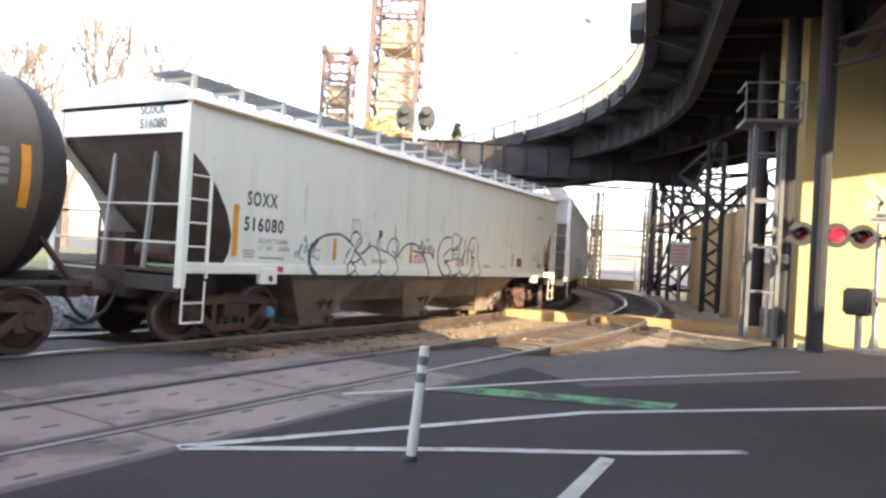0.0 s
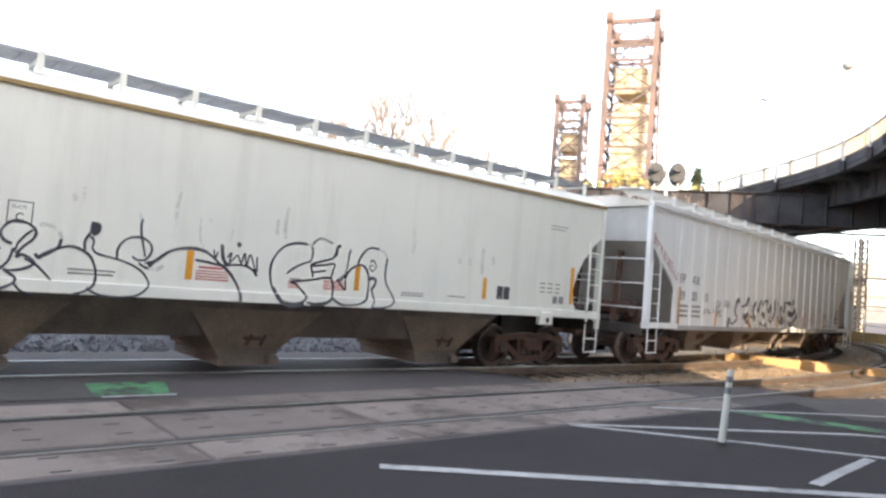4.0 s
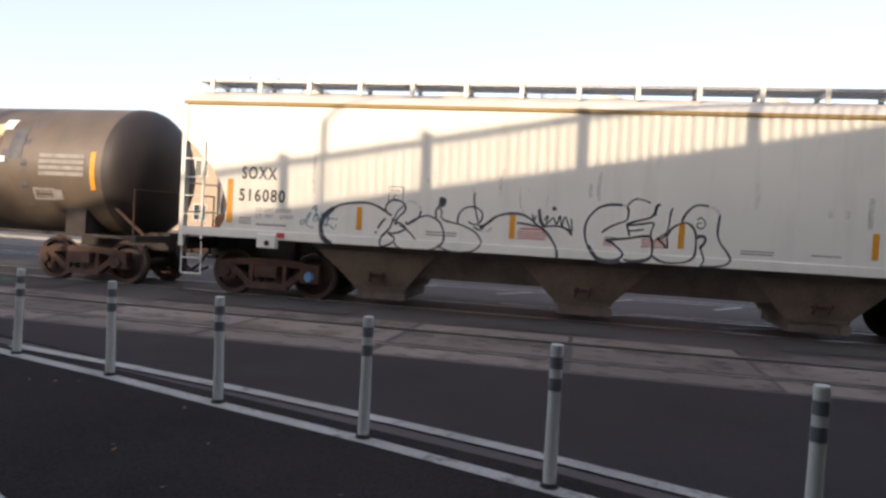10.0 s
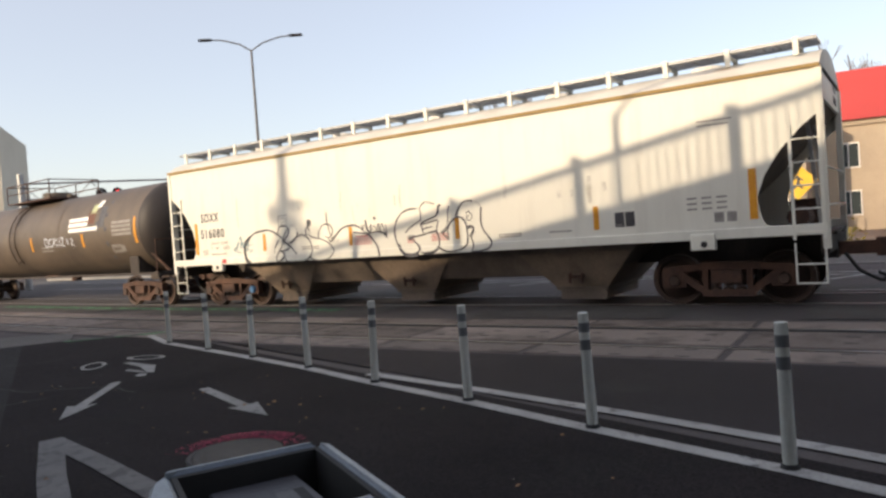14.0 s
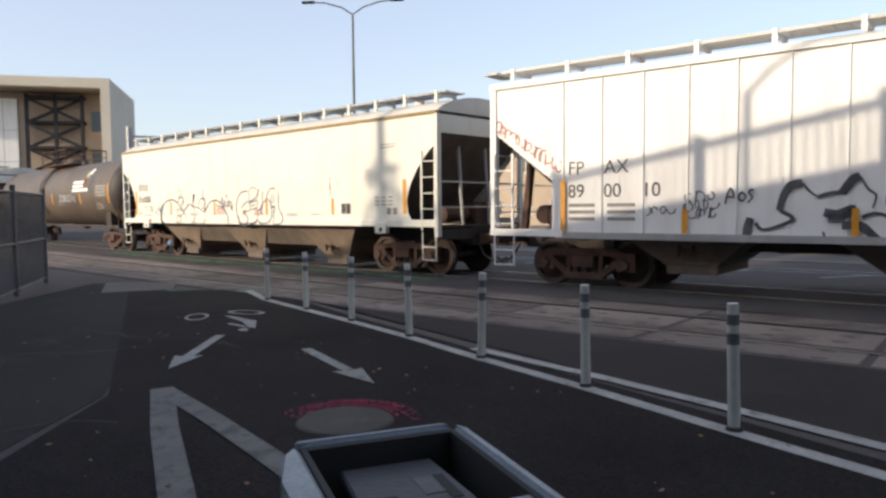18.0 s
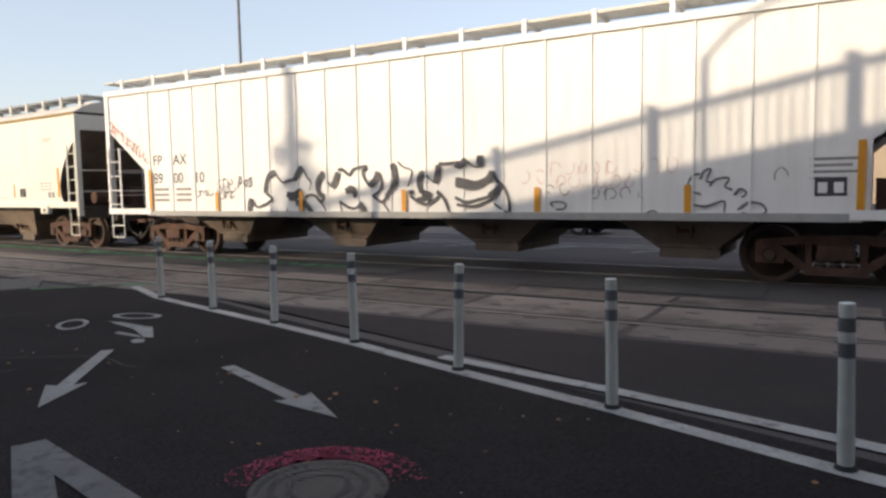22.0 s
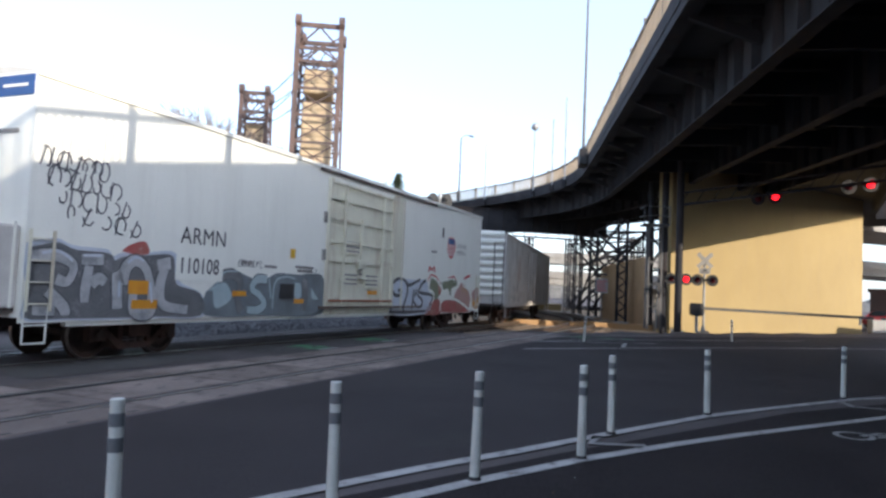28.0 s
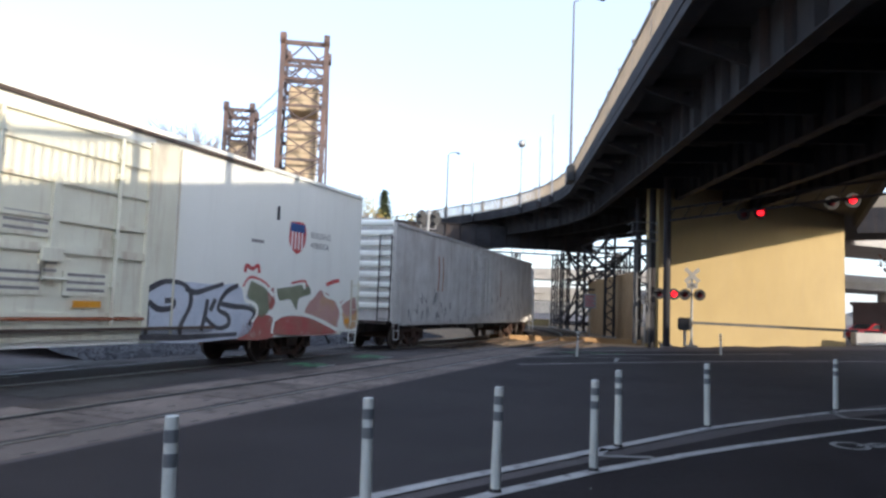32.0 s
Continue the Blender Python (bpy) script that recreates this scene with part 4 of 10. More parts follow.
    for x, y, a, ln in ((-15.6, 5.0, 20, 3.5), (-13.2, 3.4, 75, 2.2), (-11.0, 3.6, 25, 3.0), (-9.4, 2.0, 100, 2.0), (-7.6, 1.6, 40, 2.6), (-12.4, 2.4, 0, 2.5), (-6.0, 0.9, 120, 2.0), (-10.2, 1.2, 30, 2.4)):
        pts, k = [(x, y)], radians(a)
        while ln > 0:
            k += rnd.uniform(-0.5, 0.5)
            e = rnd.uniform(0.12, 0.3)
            pts.append((pts[-1][0] + e * math.cos(k), pts[-1][1] + e * math.sin(k)))
            ln -= e
        stripe(pts, 0.022, "crack", M_RUBBER, "dark crack in the old asphalt", 0.0015)
    # patched asphalt between the two tracks
    for s, ln, o0, o1, m in ((-30, 4, -2.6, -1.2, M_TARPATCH), (-24.5, 3.0, -2.5, -1.0, M_TARPATCH), (-19.5, 4.2, -2.6, -1.3, M_TARPATCH), (-13.8, 2.2, -2.4, -1.1, M_TARPATCH), (-9.0, 3.6, -2.6, -0.95, M_TARPATCH), (-3.5, 2.6, -2.6, -1.2, M_TARPATCH), (1.5, 4.4, -2.5, -1.1, M_TARPATCH), (7.5, 1.6, -2.6, -1.2, M_TARPATCH), (11.0, 1.8, -2.6, -1.3, M_TARPATCH), (-16, 3, 1.0, 2.6, M_TARPATCH), (-6, 4, 1.0, 2.2, M_TARPATCH), (4, 3, 1.0, 2.4, M_TARPATCH)):
        paint("asphalt_patch", strip_along(s, s + ln, o0, o1, 1.0), m, "grey square-cut patch of older asphalt beside the rails", 0.0008)
    # far lane and parking bay lines
    for o, w, s0, s1 in ((4.6, 0.12, -40, 2.5), (5.3, 0.12, -40, 3), (8.3, 0.10, -46, 0)):
        stripe([along(s0 + (s1 - s0) * i / 24, o)[:2] for i in range(25)], w)
    for i in range(7):
        s = -14 + 2.6 * i
        stripe([along(s, 3.4)[:2], along(s + 0.8, 4.55)[:2]], 0.14, "bay_line")
    # manhole with pink survey paint round its far edge
    x, y = -4.85, 4.02
    cover = thing("manhole_cover", "round cast iron manhole cover in the bike lane", "manhole cover", pose(x, y, 0))
    bm = bmesh.new()
    bmesh.ops.create_cone(bm, cap_ends=True, segments=40, radius1=0.37, radius2=0.36, depth=0.012, matrix=Matrix.Translation((0, 0, 0.001)))
    part("rim", bm, M_IRON, cover)
    # flat tread bars; their paler iron colour stands in for relief shading
    bm = bmesh.new()
    for r in (0.31, 0.23, 0.14):
        n = 36
        for i in range(n):
            k, k2 = 2 * math.pi * i / n, 2 * math.pi * (i + 0.6) / n
            quad(bm, (r * math.cos(k), r * math.sin(k), 0.011), ((r + .035) * math.cos(k), (r + .035) * math.sin(k), 0.011), ((r + .035) * math.cos(k2), (r + .035) * math.sin(k2), 0.011), (r * math.cos(k2), r * math.sin(k2), 0.011))
    pieces("tread_bar", bm, M_RELIEFIRON, cover)
    rnd = random.Random(2)
    bm = bmesh.new()
    for i in range(1700):
        k = radians(min(215, max(50, rnd.gauss(132, 34))))
        q = 0.385 + 0.20 * rnd.random() ** 1.4
        cx, cy = x + q * math.cos(k), y + q * math.sin(k)
        e = 0.003 + 0.008 * rnd.random() ** 2
        bm.faces.new([bm.verts.new((cx + e * rnd.uniform(0.6, 1.4) * math.cos(a), cy + e * rnd.uniform(0.6, 1.4) * math.sin(a), 0.003)) for a in (j * 2 * math.pi / 7 for j in range(7))])
    tagged(link("spray_marks", bm, M_PINK, None, "pink sprayed survey speckle by the manhole"), category="road marking", kind="stuff")


def build_posts():
    def one(m):
        t = thing("delineator_post", "white plastic delineator post with two grey reflective bands", "bollard", m, "delineator posts along the lane")
        bm = bmesh.new()
        n = 18
        prof = [(0.041, 0.02), (0.043, 0.10), (0.040, 0.5), (0.040, 0.905), (0.036, 0.912)]
        rings = [[bm.verts.new((r * math.cos(2 * math.pi * i / n), r * math.sin(2 * math.pi * i / n), z)) for i in range(n)] for r, z in prof]
        for p, q in zip(rings, rings[1:]):
            for i in range(n):
                bm.faces.new((p[i], p[(i + 1) % n], q[(i + 1) % n], q[i]))
        bm.faces.new(rings[-1])
        part("tube", bm, M_POST, t, smooth=False)
        for z0, z1 in ((0.76, 0.835), (0.62, 0.70)):
            bm = bmesh.new()
            bmesh.ops.create_cone(bm, cap_ends=False, segments=n, radius1=0.0425, radius2=0.0425, depth=z1 - z0, matrix=Matrix.Translation((0, 0, (z0 + z1) / 2)))
            part("reflective_band", bm, M_BAND, t, "grey reflective band")
        bm = bmesh.new()
        bmesh.ops.create_cone(bm, cap_ends=True, segments=n, radius1=0.062, radius2=0.047, depth=0.03, matrix=Matrix.Translation((0, 0, 0.015)))
        part("base", bm, M_RUBBER, t, "black rubber base")
        return t

    rnd = random.Random(1)
    first = None
    for i, (x, y) in enumerate(POSTS):
        m = pose(x, y, 0.0, rnd.uniform(-1.2, 1.2), rnd.uniform(-1.2, 1.2), rnd.uniform(0, 360))
        if i == 14:
            m = pose(x, y, 0, 1.5, 4.0, 0)
        if first is None:
            first = one(m)
        else:
            copy_thing(first, m)


# ---- the elevated road ----
def edge_point(u):
    """The street-side edge of the elevated road: x from -90 to 33 on a straight ramp, then a left-hand curve over the tracks. u is metres from x = 15."""
    c, s = math.cos(math.atan(0.505)), math.sin(math.atan(0.505))
    u1 = 28.0
    if u <= u1:
        return 15 + u * c, 7.66 + u * s, 9.22 + 0.05 * c * u, math.atan(0.505)
    h, x, y = math.atan(0.505), 15 + u1 * c, 7.66 + u1 * s
    z = 9.22 + 0.05 * c * u1
    d = 0.0
    while d < u - u1:
        k = 1 / 34.0 if h < radians(66) else (0.0 if d < 70 else -0.004)
        h += k * 0.5
        x += 0.5 * math.cos(h)
        y += 0.5 * math.sin(h)
        d += 0.5
    return x, y, z + 0.2 * min(1, (u - u1) / 20), h


EDGE = [(-70 + 1.0 * i, edge_point(-70 + 1.0 * i)) for i in range(231)]


def edge_at(u, inward=0.0):
    p = np.array([q for _, q in EDGE])
    x, y, z, h = (float(np.interp(u, [a for a, _ in EDGE], p[:, k])) for k in range(4))
    return x + inward * math.sin(h), y - inward * math.cos(h), z, h


def run_along(bm, u0, u1, i0, i1, z0, z1, step=2.0):
    n = max(1, int((u1 - u0) / step))
    rows = []
    for k in range(n + 1):
        u = u0 + (u1 - u0) * k / n
        a, b = edge_at(u, i0), edge_at(u, i1)
        rows.append([bm.verts.new((a[0], a[1], a[2] + z1)), bm.verts.new((b[0], b[1], b[2] + z1)), bm.verts.new((b[0], b[1], b[2] + z0)), bm.verts.new((a[0], a[1], a[2] + z0))])
    for p, q in zip(rows, rows[1:]):
        for k in range(4):
            bm.faces.new((p[k], p[(k + 1) % 4], q[(k + 1) % 4], q[k]))
    bm.faces.new(rows[0][::-1])
    bm.faces.new(rows[-1])


WIDE = 11.5


def build_viaduct():
    v = thing("elevated_road", "dark steel and concrete elevated road curving over the tracks", "bridge", kind="structure")
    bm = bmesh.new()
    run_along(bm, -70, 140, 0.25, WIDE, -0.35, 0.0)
    part("deck", bm, M_DECK, v, "stained concrete deck, darkened for shade")
    bm = bmesh.new()
    run_along(bm, -70, 140, 0.0, 0.45, -0.62, -0.36)
    run_along(bm, -70, 140, -0.02, 0.22, -0.34, 0.12)
    part("fascia", bm, M_GIRDER, v, "dark fascia beam")
    # longitudinal girders with stiffeners
    for i, w in enumerate((2.0, 5.6, 9.2, 11.3)):
        bm = bmesh.new()
        run_along(bm, -20, 140, w - 0.02, w + 0.02, -1.9, -0.35)
        run_along(bm, -20, 140, w - 0.2, w + 0.2, -1.94, -1.9)
        part("girder", bm, M_GIRDER, v, "riveted plate girder")
        bm = bmesh.new()
        u = -18.0
        while u < 110:
            a, b = edge_at(u, w - 0.13), edge_at(u, w + 0.13)
            beam(bm, (a[0], a[1], a[2] - 1.9), (a[0], a[1], a[2] - 0.36), 0.03, 0.22)
            u += 1.5
        pieces("stiffener", bm, M_GIRDER, v)
    # wedge where the slip road leaves the main deck
    bm = bmesh.new()
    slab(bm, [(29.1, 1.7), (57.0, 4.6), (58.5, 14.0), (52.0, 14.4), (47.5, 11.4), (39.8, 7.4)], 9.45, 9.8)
    part("slip_deck", bm, M_DECK, v, "stained concrete slip road deck, darkened for shade")
    bm = bmesh.new()
    beam(bm, (29.1, 1.8, 8.9), (57.0, 4.7, 9.2), 0.3, 1.2)
    part("slip_girder", bm, M_GIRDER, v, "dark edge girder")
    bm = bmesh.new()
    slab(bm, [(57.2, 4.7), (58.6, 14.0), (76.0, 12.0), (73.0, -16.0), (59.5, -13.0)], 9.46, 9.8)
    part("slip_deck", bm, M_DECK, v, "stained concrete slip road deck, darkened for shade")
    bm = bmesh.new()
    beam(bm, (57.3, 4.6, 9.2), (59.5, -13.0, 9.2), 0.3, 1.9)
    part("slip_girder", bm, M_GIRDER, v, "dark edge girder")
    bm = bmesh.new()
    beam(bm, (57.2, 4.6, 10.6), (59.4, -13.0, 10.6), 0.12, 0.9)
    part("slip_parapet", bm, M_PARAPET, v, "tan parapet of the slip road")
    u = -20.0
    while u < 112:
        bm = bmesh.new()
        a, b, c = edge_at(u, 0.3), edge_at(u, WIDE - 0.2), edge_at(u, 2.0)
        beam(bm, (a[0], a[1], a[2] - 0.55), (c[0], c[1], c[2] - 1.2), 0.12, 0.3)
        beam(bm, (a[0], a[1], a[2] - 0.5), (b[0], b[1], b[2] - 0.5), 0.2, 0.3)
        beam(bm, (c[0], c[1], c[2] - 1.1), (b[0], b[1], b[2] - 1.1), 0.14, 0.7)
        part("floor_beam", bm, M_GIRDER, v)
        u += 4.6
    # railing with posts and balusters along the street side
    rail = thing("bridge_railing", "tan-painted steel railing with posts and close balusters", "railing", kind="structure")
    bm = bmesh.new()
    run_along(bm, -50, 130, 0.04, 0.16, 1.10, 1.20, 1.0)
    part("top_rail", bm, M_PARAPET, rail)
    bm = bmesh.new()
    run_along(bm, -50, 130, 0.06, 0.14, 0.20, 0.28, 1.0)
    part("bottom_rail", bm, M_PARAPET, rail)
    bm = bmesh.new()
    run_along(bm, -70, 130, 0.02, 0.24, -0.0, 0.16, 1.0)
    part("kerb", bm, M_DECK, rail)
    mp = bpy.data.meshes.new("post")
    b2 = bmesh.new()
    box(b2, -0.065, 0.065, -0.065, 0.065, -0.3, 1.26)
    box(b2, -0.085, 0.085, -0.085, 0.085, 1.26, 1.32)
    b2.to_mesh(mp)
    b2.free()
    mp.materials.append(M_PARAPET)
    u = POST0 - 3.28 * 14
    while u < 128:
        x, y, z, h = edge_at(u, 0.10)
        ob = new("post", mp)
        ob.parent = rail
        ob.matrix_basis = pose(x, y, z, 0, 0, math.degrees(h))
        u += 3.28
    bm = bmesh.new()
    u = -48.0
    while u < 62:
        x, y, z, h = edge_at(u, 0.10)
        wide, gap = (0.024, 0.205) if u < -15.5 else (0.010, 0.13)
        box(bm, -wide, wide, -0.02, 0.02, 0.28, 1.10, pose(x, y, z, 0, 0, math.degrees(h)))
        u += gap
    tagged(part("balusters", bm, M_PARAPET, rail), kind="stuff")
    bm = bmesh.new()
    run_along(bm, -50, 130, WIDE - 0.2, WIDE, 0.0, 1.1, 2.0)
    part("far_parapet", bm, M_DECK, rail)
    # plain walls under the ramp, added to keep light off the street
    bm = bmesh.new()
    run_along(bm, -70, -17.0, 0.6, 1.2, -12.0, -0.4, 3.0)
    run_along(bm, -70, 4.5, 10.6, 11.2, -12.0, -1.95, 3.0)
    tagged(link("retaining_wall", bm, M_CONC, None, "plain concrete walls under the road ramp, added to block light"), category="wall", kind="structure")
    # bents: riveted columns with lattice bracing
    for k, (x, y, z1, hd) in enumerate(((60.5, 29.3, 7.9, 40), (64.5, 25.0, 7.9, 40), (57, 21.5, 7.6, 20), (50.5, 17.0, 7.6, 10), (47.0, 42.0, 9.0, 70), (66.0, 55.0, 9.0, 70), (71, 40, 8.5, 60), (56.0, 25.9, 7.8, 30), (46.5, 19.9, 7.6, 15), (68.0, 33.5, 8.0, 50))):
        t = thing("bridge_bent", "riveted dark steel column with lattice sides", "bridge column", pose(x, y, -0.22, 0, 0, hd), "columns of the elevated road")
        for sx in (-0.36, 0.36):
            for sy in (-0.32, 0.32):
                bm = bmesh.new()
                box(bm, sx - 0.07, sx + 0.07, sy - 0.07, sy + 0.07, 0, z1)
                part("leg", bm, M_GIRDER, t)
        bm = bmesh.new()
        z = 0.3
        s = 1
        while z < z1 - 0.5:
            for yy in (-0.32, 0.32):
                beam(bm, (-0.34 * s, yy, z), (0.34 * s, yy, z + 0.45), 0.03, 0.07)
            for xx in (-0.36, 0.36):
                beam(bm, (xx, -0.3 * s, z), (xx, 0.3 * s, z + 0.45), 0.03, 0.07)
            s = -s
            z += 0.45
        pieces("lacing_bar", bm, M_GIRDER, t)
        bm = bmesh.new()
        box(bm, -0.6, 0.6, -0.5, 0.5, -0.15, 0.12)
        part("base_plate", bm, M_CONC, t)
    br = thing("bent_bracing", "crossed lattice braces between the bridge columns", "bracing", kind="structure")
    for p, q, zz in (((60.5, 29.3), (56.0, 25.9), ((0.4, 4.6), (7.4, 4.6))), ((56.0, 25.9), (57, 21.5), ((7.4, 3.6), (3.6, 7.4), (5.6, 5.6))), ((60.5, 29.3), (64.5, 25.0), ((4.2, 7.4), (7.4, 4.2))), ((56.0, 25.9), (46.5, 19.9), ((4.8, 7.4), (7.4, 4.8))), ((57, 21.5), (50.5, 17.0), ((4.0, 7.4), (7.4, 4.0))), ((60.5, 29.3), (57, 21.5), ((0.4, 7.4), (7.4, 0.4))), ((56.0, 25.9), (64.5, 25.0), ((0.5, 7.2), (7.2, 0.5))), ((64.5, 25.0), (68.0, 33.5), ((0.5, 7.2), (7.2, 0.5)))):
        for z0, z1 in zz:
            bm = bmesh.new()
            beam(bm, (*p, z0), (*q, z1), 0.10, 0.2)
            beam(bm, (*p, z1), (*q, z1), 0.08, 0.16)
            part("brace", bm, M_GIRDER, br)
    # deep girder that crosses the tracks
    g = thing("cross_girder", "deep dark plate girder across the tracks", "girder", kind="structure")
    p, q = Vector((61.5, 27.0, 0)), Vector((45.0, 47.0, 0))
    bm = bmesh.new()
    beam(bm, p + Vector((0, 0, 8.4)), q + Vector((0, 0, 8.6)), 0.06, 2.0)
    beam(bm, p + Vector((0, 0, 7.4)), q + Vector((0, 0, 7.6)), 0.5, 0.06)
    beam(bm, p + Vector((0, 0, 9.4)), q + Vector((0, 0, 9.6)), 0.5, 0.06)
    part("web", bm, M_GIRDER, g)
    for i in range(19):
        c = p.lerp(q, i / 18)
        bm = bmesh.new()
        beam(bm, (c.x - 0.1, c.y - 0.1, 7.45), (c.x - 0.1, c.y - 0.1, 9.45), 0.1, 0.12)
        part("stiffener", bm, M_GIRDER, g)
    bm = bmesh.new()
    beam(bm, p + Vector((0.5, 0.3, 7.0)), q + Vector((0.5, 0.3, 7.2)), 0.12, 0.15)
    for i in range(24):
        c = p.lerp(q, i / 23)
        beam(bm, (c.x + 0.5, c.y + 0.3, 7.0), (c.x + 0.5, c.y + 0.3, 7.5), 0.05)
    part("pipe_rack", bm, M_GIRDER, g)


POST0 = 0.846


def build_abutment():
    w = thing("abutment_wall", "tall tan concrete abutment wall in low sun", "wall", kind="structure")
    bm = bmesh.new()
    p, q = Vector((36.6, 14.3, 0)), Vector((56.5, 6.2, 0))
    n = Vector((-(q - p).y, (q - p).x, 0)).normalized() * -0.9
    vs = [p, q, q + n, p + n]
    top = [9.3, 9.6, 9.6, 9.3]
    a = [bm.verts.new((v.x, v.y, -0.5)) for v in vs]
    b = [bm.verts.new((v.x, v.y, z)) for v, z in zip(vs, top)]
    for i in range(4):
        bm.faces.new((a[i], a[(i + 1) % 4], b[(i + 1) % 4], b[i]))
    bm.faces.new(b)
    part("wall", bm, M_TANWALL, w)
    bm = bmesh.new()
    d = (q - p).normalized()
    f = Vector((d.y, -d.x, 0)) * -0.06
    beam(bm, p + f + Vector((0, 0, 0.55)), q + f + Vector((0, 0, 0.5)), 0.08, 1.1)
    part("plinth", bm, M_CONC, w, "pale concrete plinth")
    bm = bmesh.new()
    c = p.lerp(q, 0.62)
    beam(bm, c + f + Vector((0, 0, 7.4)), q + f + Vector((0, 0, 7.55)), 0.12, 0.12)
    part("pipe", bm, M_GIRDER, w)
    # plywood hoarding under the bridge
    hb = thing("plywood_hoarding", "brown plywood hoarding between bridge columns", "hoarding")
    p, q = Vector((59.0, 26.3, 0)), Vector((42.5, 16.6, 0))
    for i in range(11):
        a, b = p.lerp(q, i / 11), p.lerp(q, (i + 0.985) / 11)
        bm = bmesh.new()
        beam(bm, a + Vector((0, 0, 2.05)), b + Vector((0, 0, 2.05)), 0.04, 4.7)
        part("panel", bm, M_PLYWOOD, hb)
    # tan beams beside the tracks, added to stand in for sunlit edge lines
    for x, y, a, ln in ((36.6, 18.6, 118, 6.5), (37.6, 17.0, 104, 4.2), (35.2, 20.6, 132, 5.5)):
        m = pose(x, y, -0.24, 0, 0, a)
        tm = thing("timber", "long tan beam added for a sunlit edge line", "timber", m, "timbers beside the tracks")
        bm = bmesh.new()
        box(bm, -ln / 2, ln / 2, -0.15, 0.15, 0.0, 0.32)
        bevel(bm, 0.02)
        part("beam", bm, M_PLYWOOD, tm)
    # slender steel columns beside the wall
    for x, y in ((38.4, 15.3), (35.5, 13.62)):
        bm = bmesh.new()
        rod(bm, (x, y, -0.35), (x, y, 8.6), 0.19, 12)
        t = thing("steel_column", "round dark steel column under the bridge", "column", None, "round columns")
        part("shaft", bm, M_GIRDER, t)
    # south: unseen plain block that closes the view, added to shade the street
    bm = bmesh.new()
    box(bm, -14, 26.6, -36, -25, -0.1, 14.5)
    prism(bm, [(26.6, -0.1), (64.0, -0.1), (64.0, 8.4), (26.6, 13.6)], -25.0, -35.0)
    tagged(link("warehouse_wall", bm, M_CONC, None, "unseen plain block added to shade the street"), category="building", kind="structure")


# ---- signals, lamps and signs ----
def flasher(parent, x, y, z, lit, turn):
    """A round crossing light with its dark backing disc and hood; it faces the way turned."""
    m = pose(x, y, z, 0, 0, turn)
    bm = bmesh.new()
    bmesh.ops.create_cone(bm, cap_ends=True, segments=28, radius1=0.30, radius2=0.30, depth=0.03, matrix=m @ pose(0, 0, 0, 90, 0, 0))
    part("backing_disc", bm, M_BLACKP, parent)
    bm = bmesh.new()
    n = 20
    for i in range(n):
        k, k2 = math.pi * i / n, math.pi * (i + 1) / n
        quad(bm, m @ Vector((0.16 * math.cos(k), -0.02, 0.16 * math.sin(k))), m @ Vector((0.16 * math.cos(k2), -0.02, 0.16 * math.sin(k2))), m @ Vector((0.17 * math.cos(k2), -0.25, 0.17 * math.sin(k2))), m @ Vector((0.17 * math.cos(k), -0.25, 0.17 * math.sin(k))))
    part("hood", bm, M_BLACKP, parent)
    bm = bmesh.new()
    bmesh.ops.create_uvsphere(bm, u_segments=18, v_segments=8, radius=0.15, matrix=m @ Matrix.Translation((0, -0.03, 0)) @ Matrix.Diagonal((1, 0.35, 1, 1)))
    part("lens", bm, M_RED if lit else M_LENS, parent, "lit red lens" if lit else "unlit dark red lens", True)


def crossing_signal(x, y, turn, lights, buck, label):
    t = thing("crossing_signal", label, "crossing signal", pose(x, y, 0, 0, 0, turn))
    bm = bmesh.new()
    rod(bm, (0, 0, 0), (0, 0, 3.9 if buck else 3.1), 0.06, 12)
    part("mast", bm, M_STEEL, t)
    bm = bmesh.new()
    box(bm, -0.28, 0.28, -0.28, 0.28, -0.1, 0.06)
    rod(bm, (0, 0, 0.06), (0, 0, 0.35), 0.13, 12, 0.08)
    part("base", bm, M_CONC, t)
    bm = bmesh.new()
    rod(bm, (-0.42, -0.05, 2.72), (0.42, -0.05, 2.72), 0.03, 8)
    part("crossarm", bm, M_BLACKP, t)
    flasher(t, -0.38, -0.14, 2.72, lights[0], 0)
    flasher(t, 0.38, -0.14, 2.72, lights[1], 0)
    if buck:
        for a in (45, -45):
            bm = bmesh.new()
            box(bm, -0.5, 0.5, -0.012, 0.012, -0.1, 0.1, pose(0, -0.09 - 0.02 * (a > 0), 3.75, 0, a, 0))
            part("crossbuck_blade", bm, M_CONC, t, "weathered white crossbuck blade")
        bm = bmesh.new()
        box(bm, -0.28, 0.28, -0.1, -0.08, 3.05, 3.35)
        part("plate", bm, M_CONC, t, "pale plate below the crossbuck")
        bm = bmesh.new()
        bar(bm, -0.2, 3.12, 0.4, 0.05, -0.104)
        bar(bm, -0.1, 3.2, 0.2, 0.09, -0.104)
        pieces("writing_bar", bm, M_INK, t)
    return t


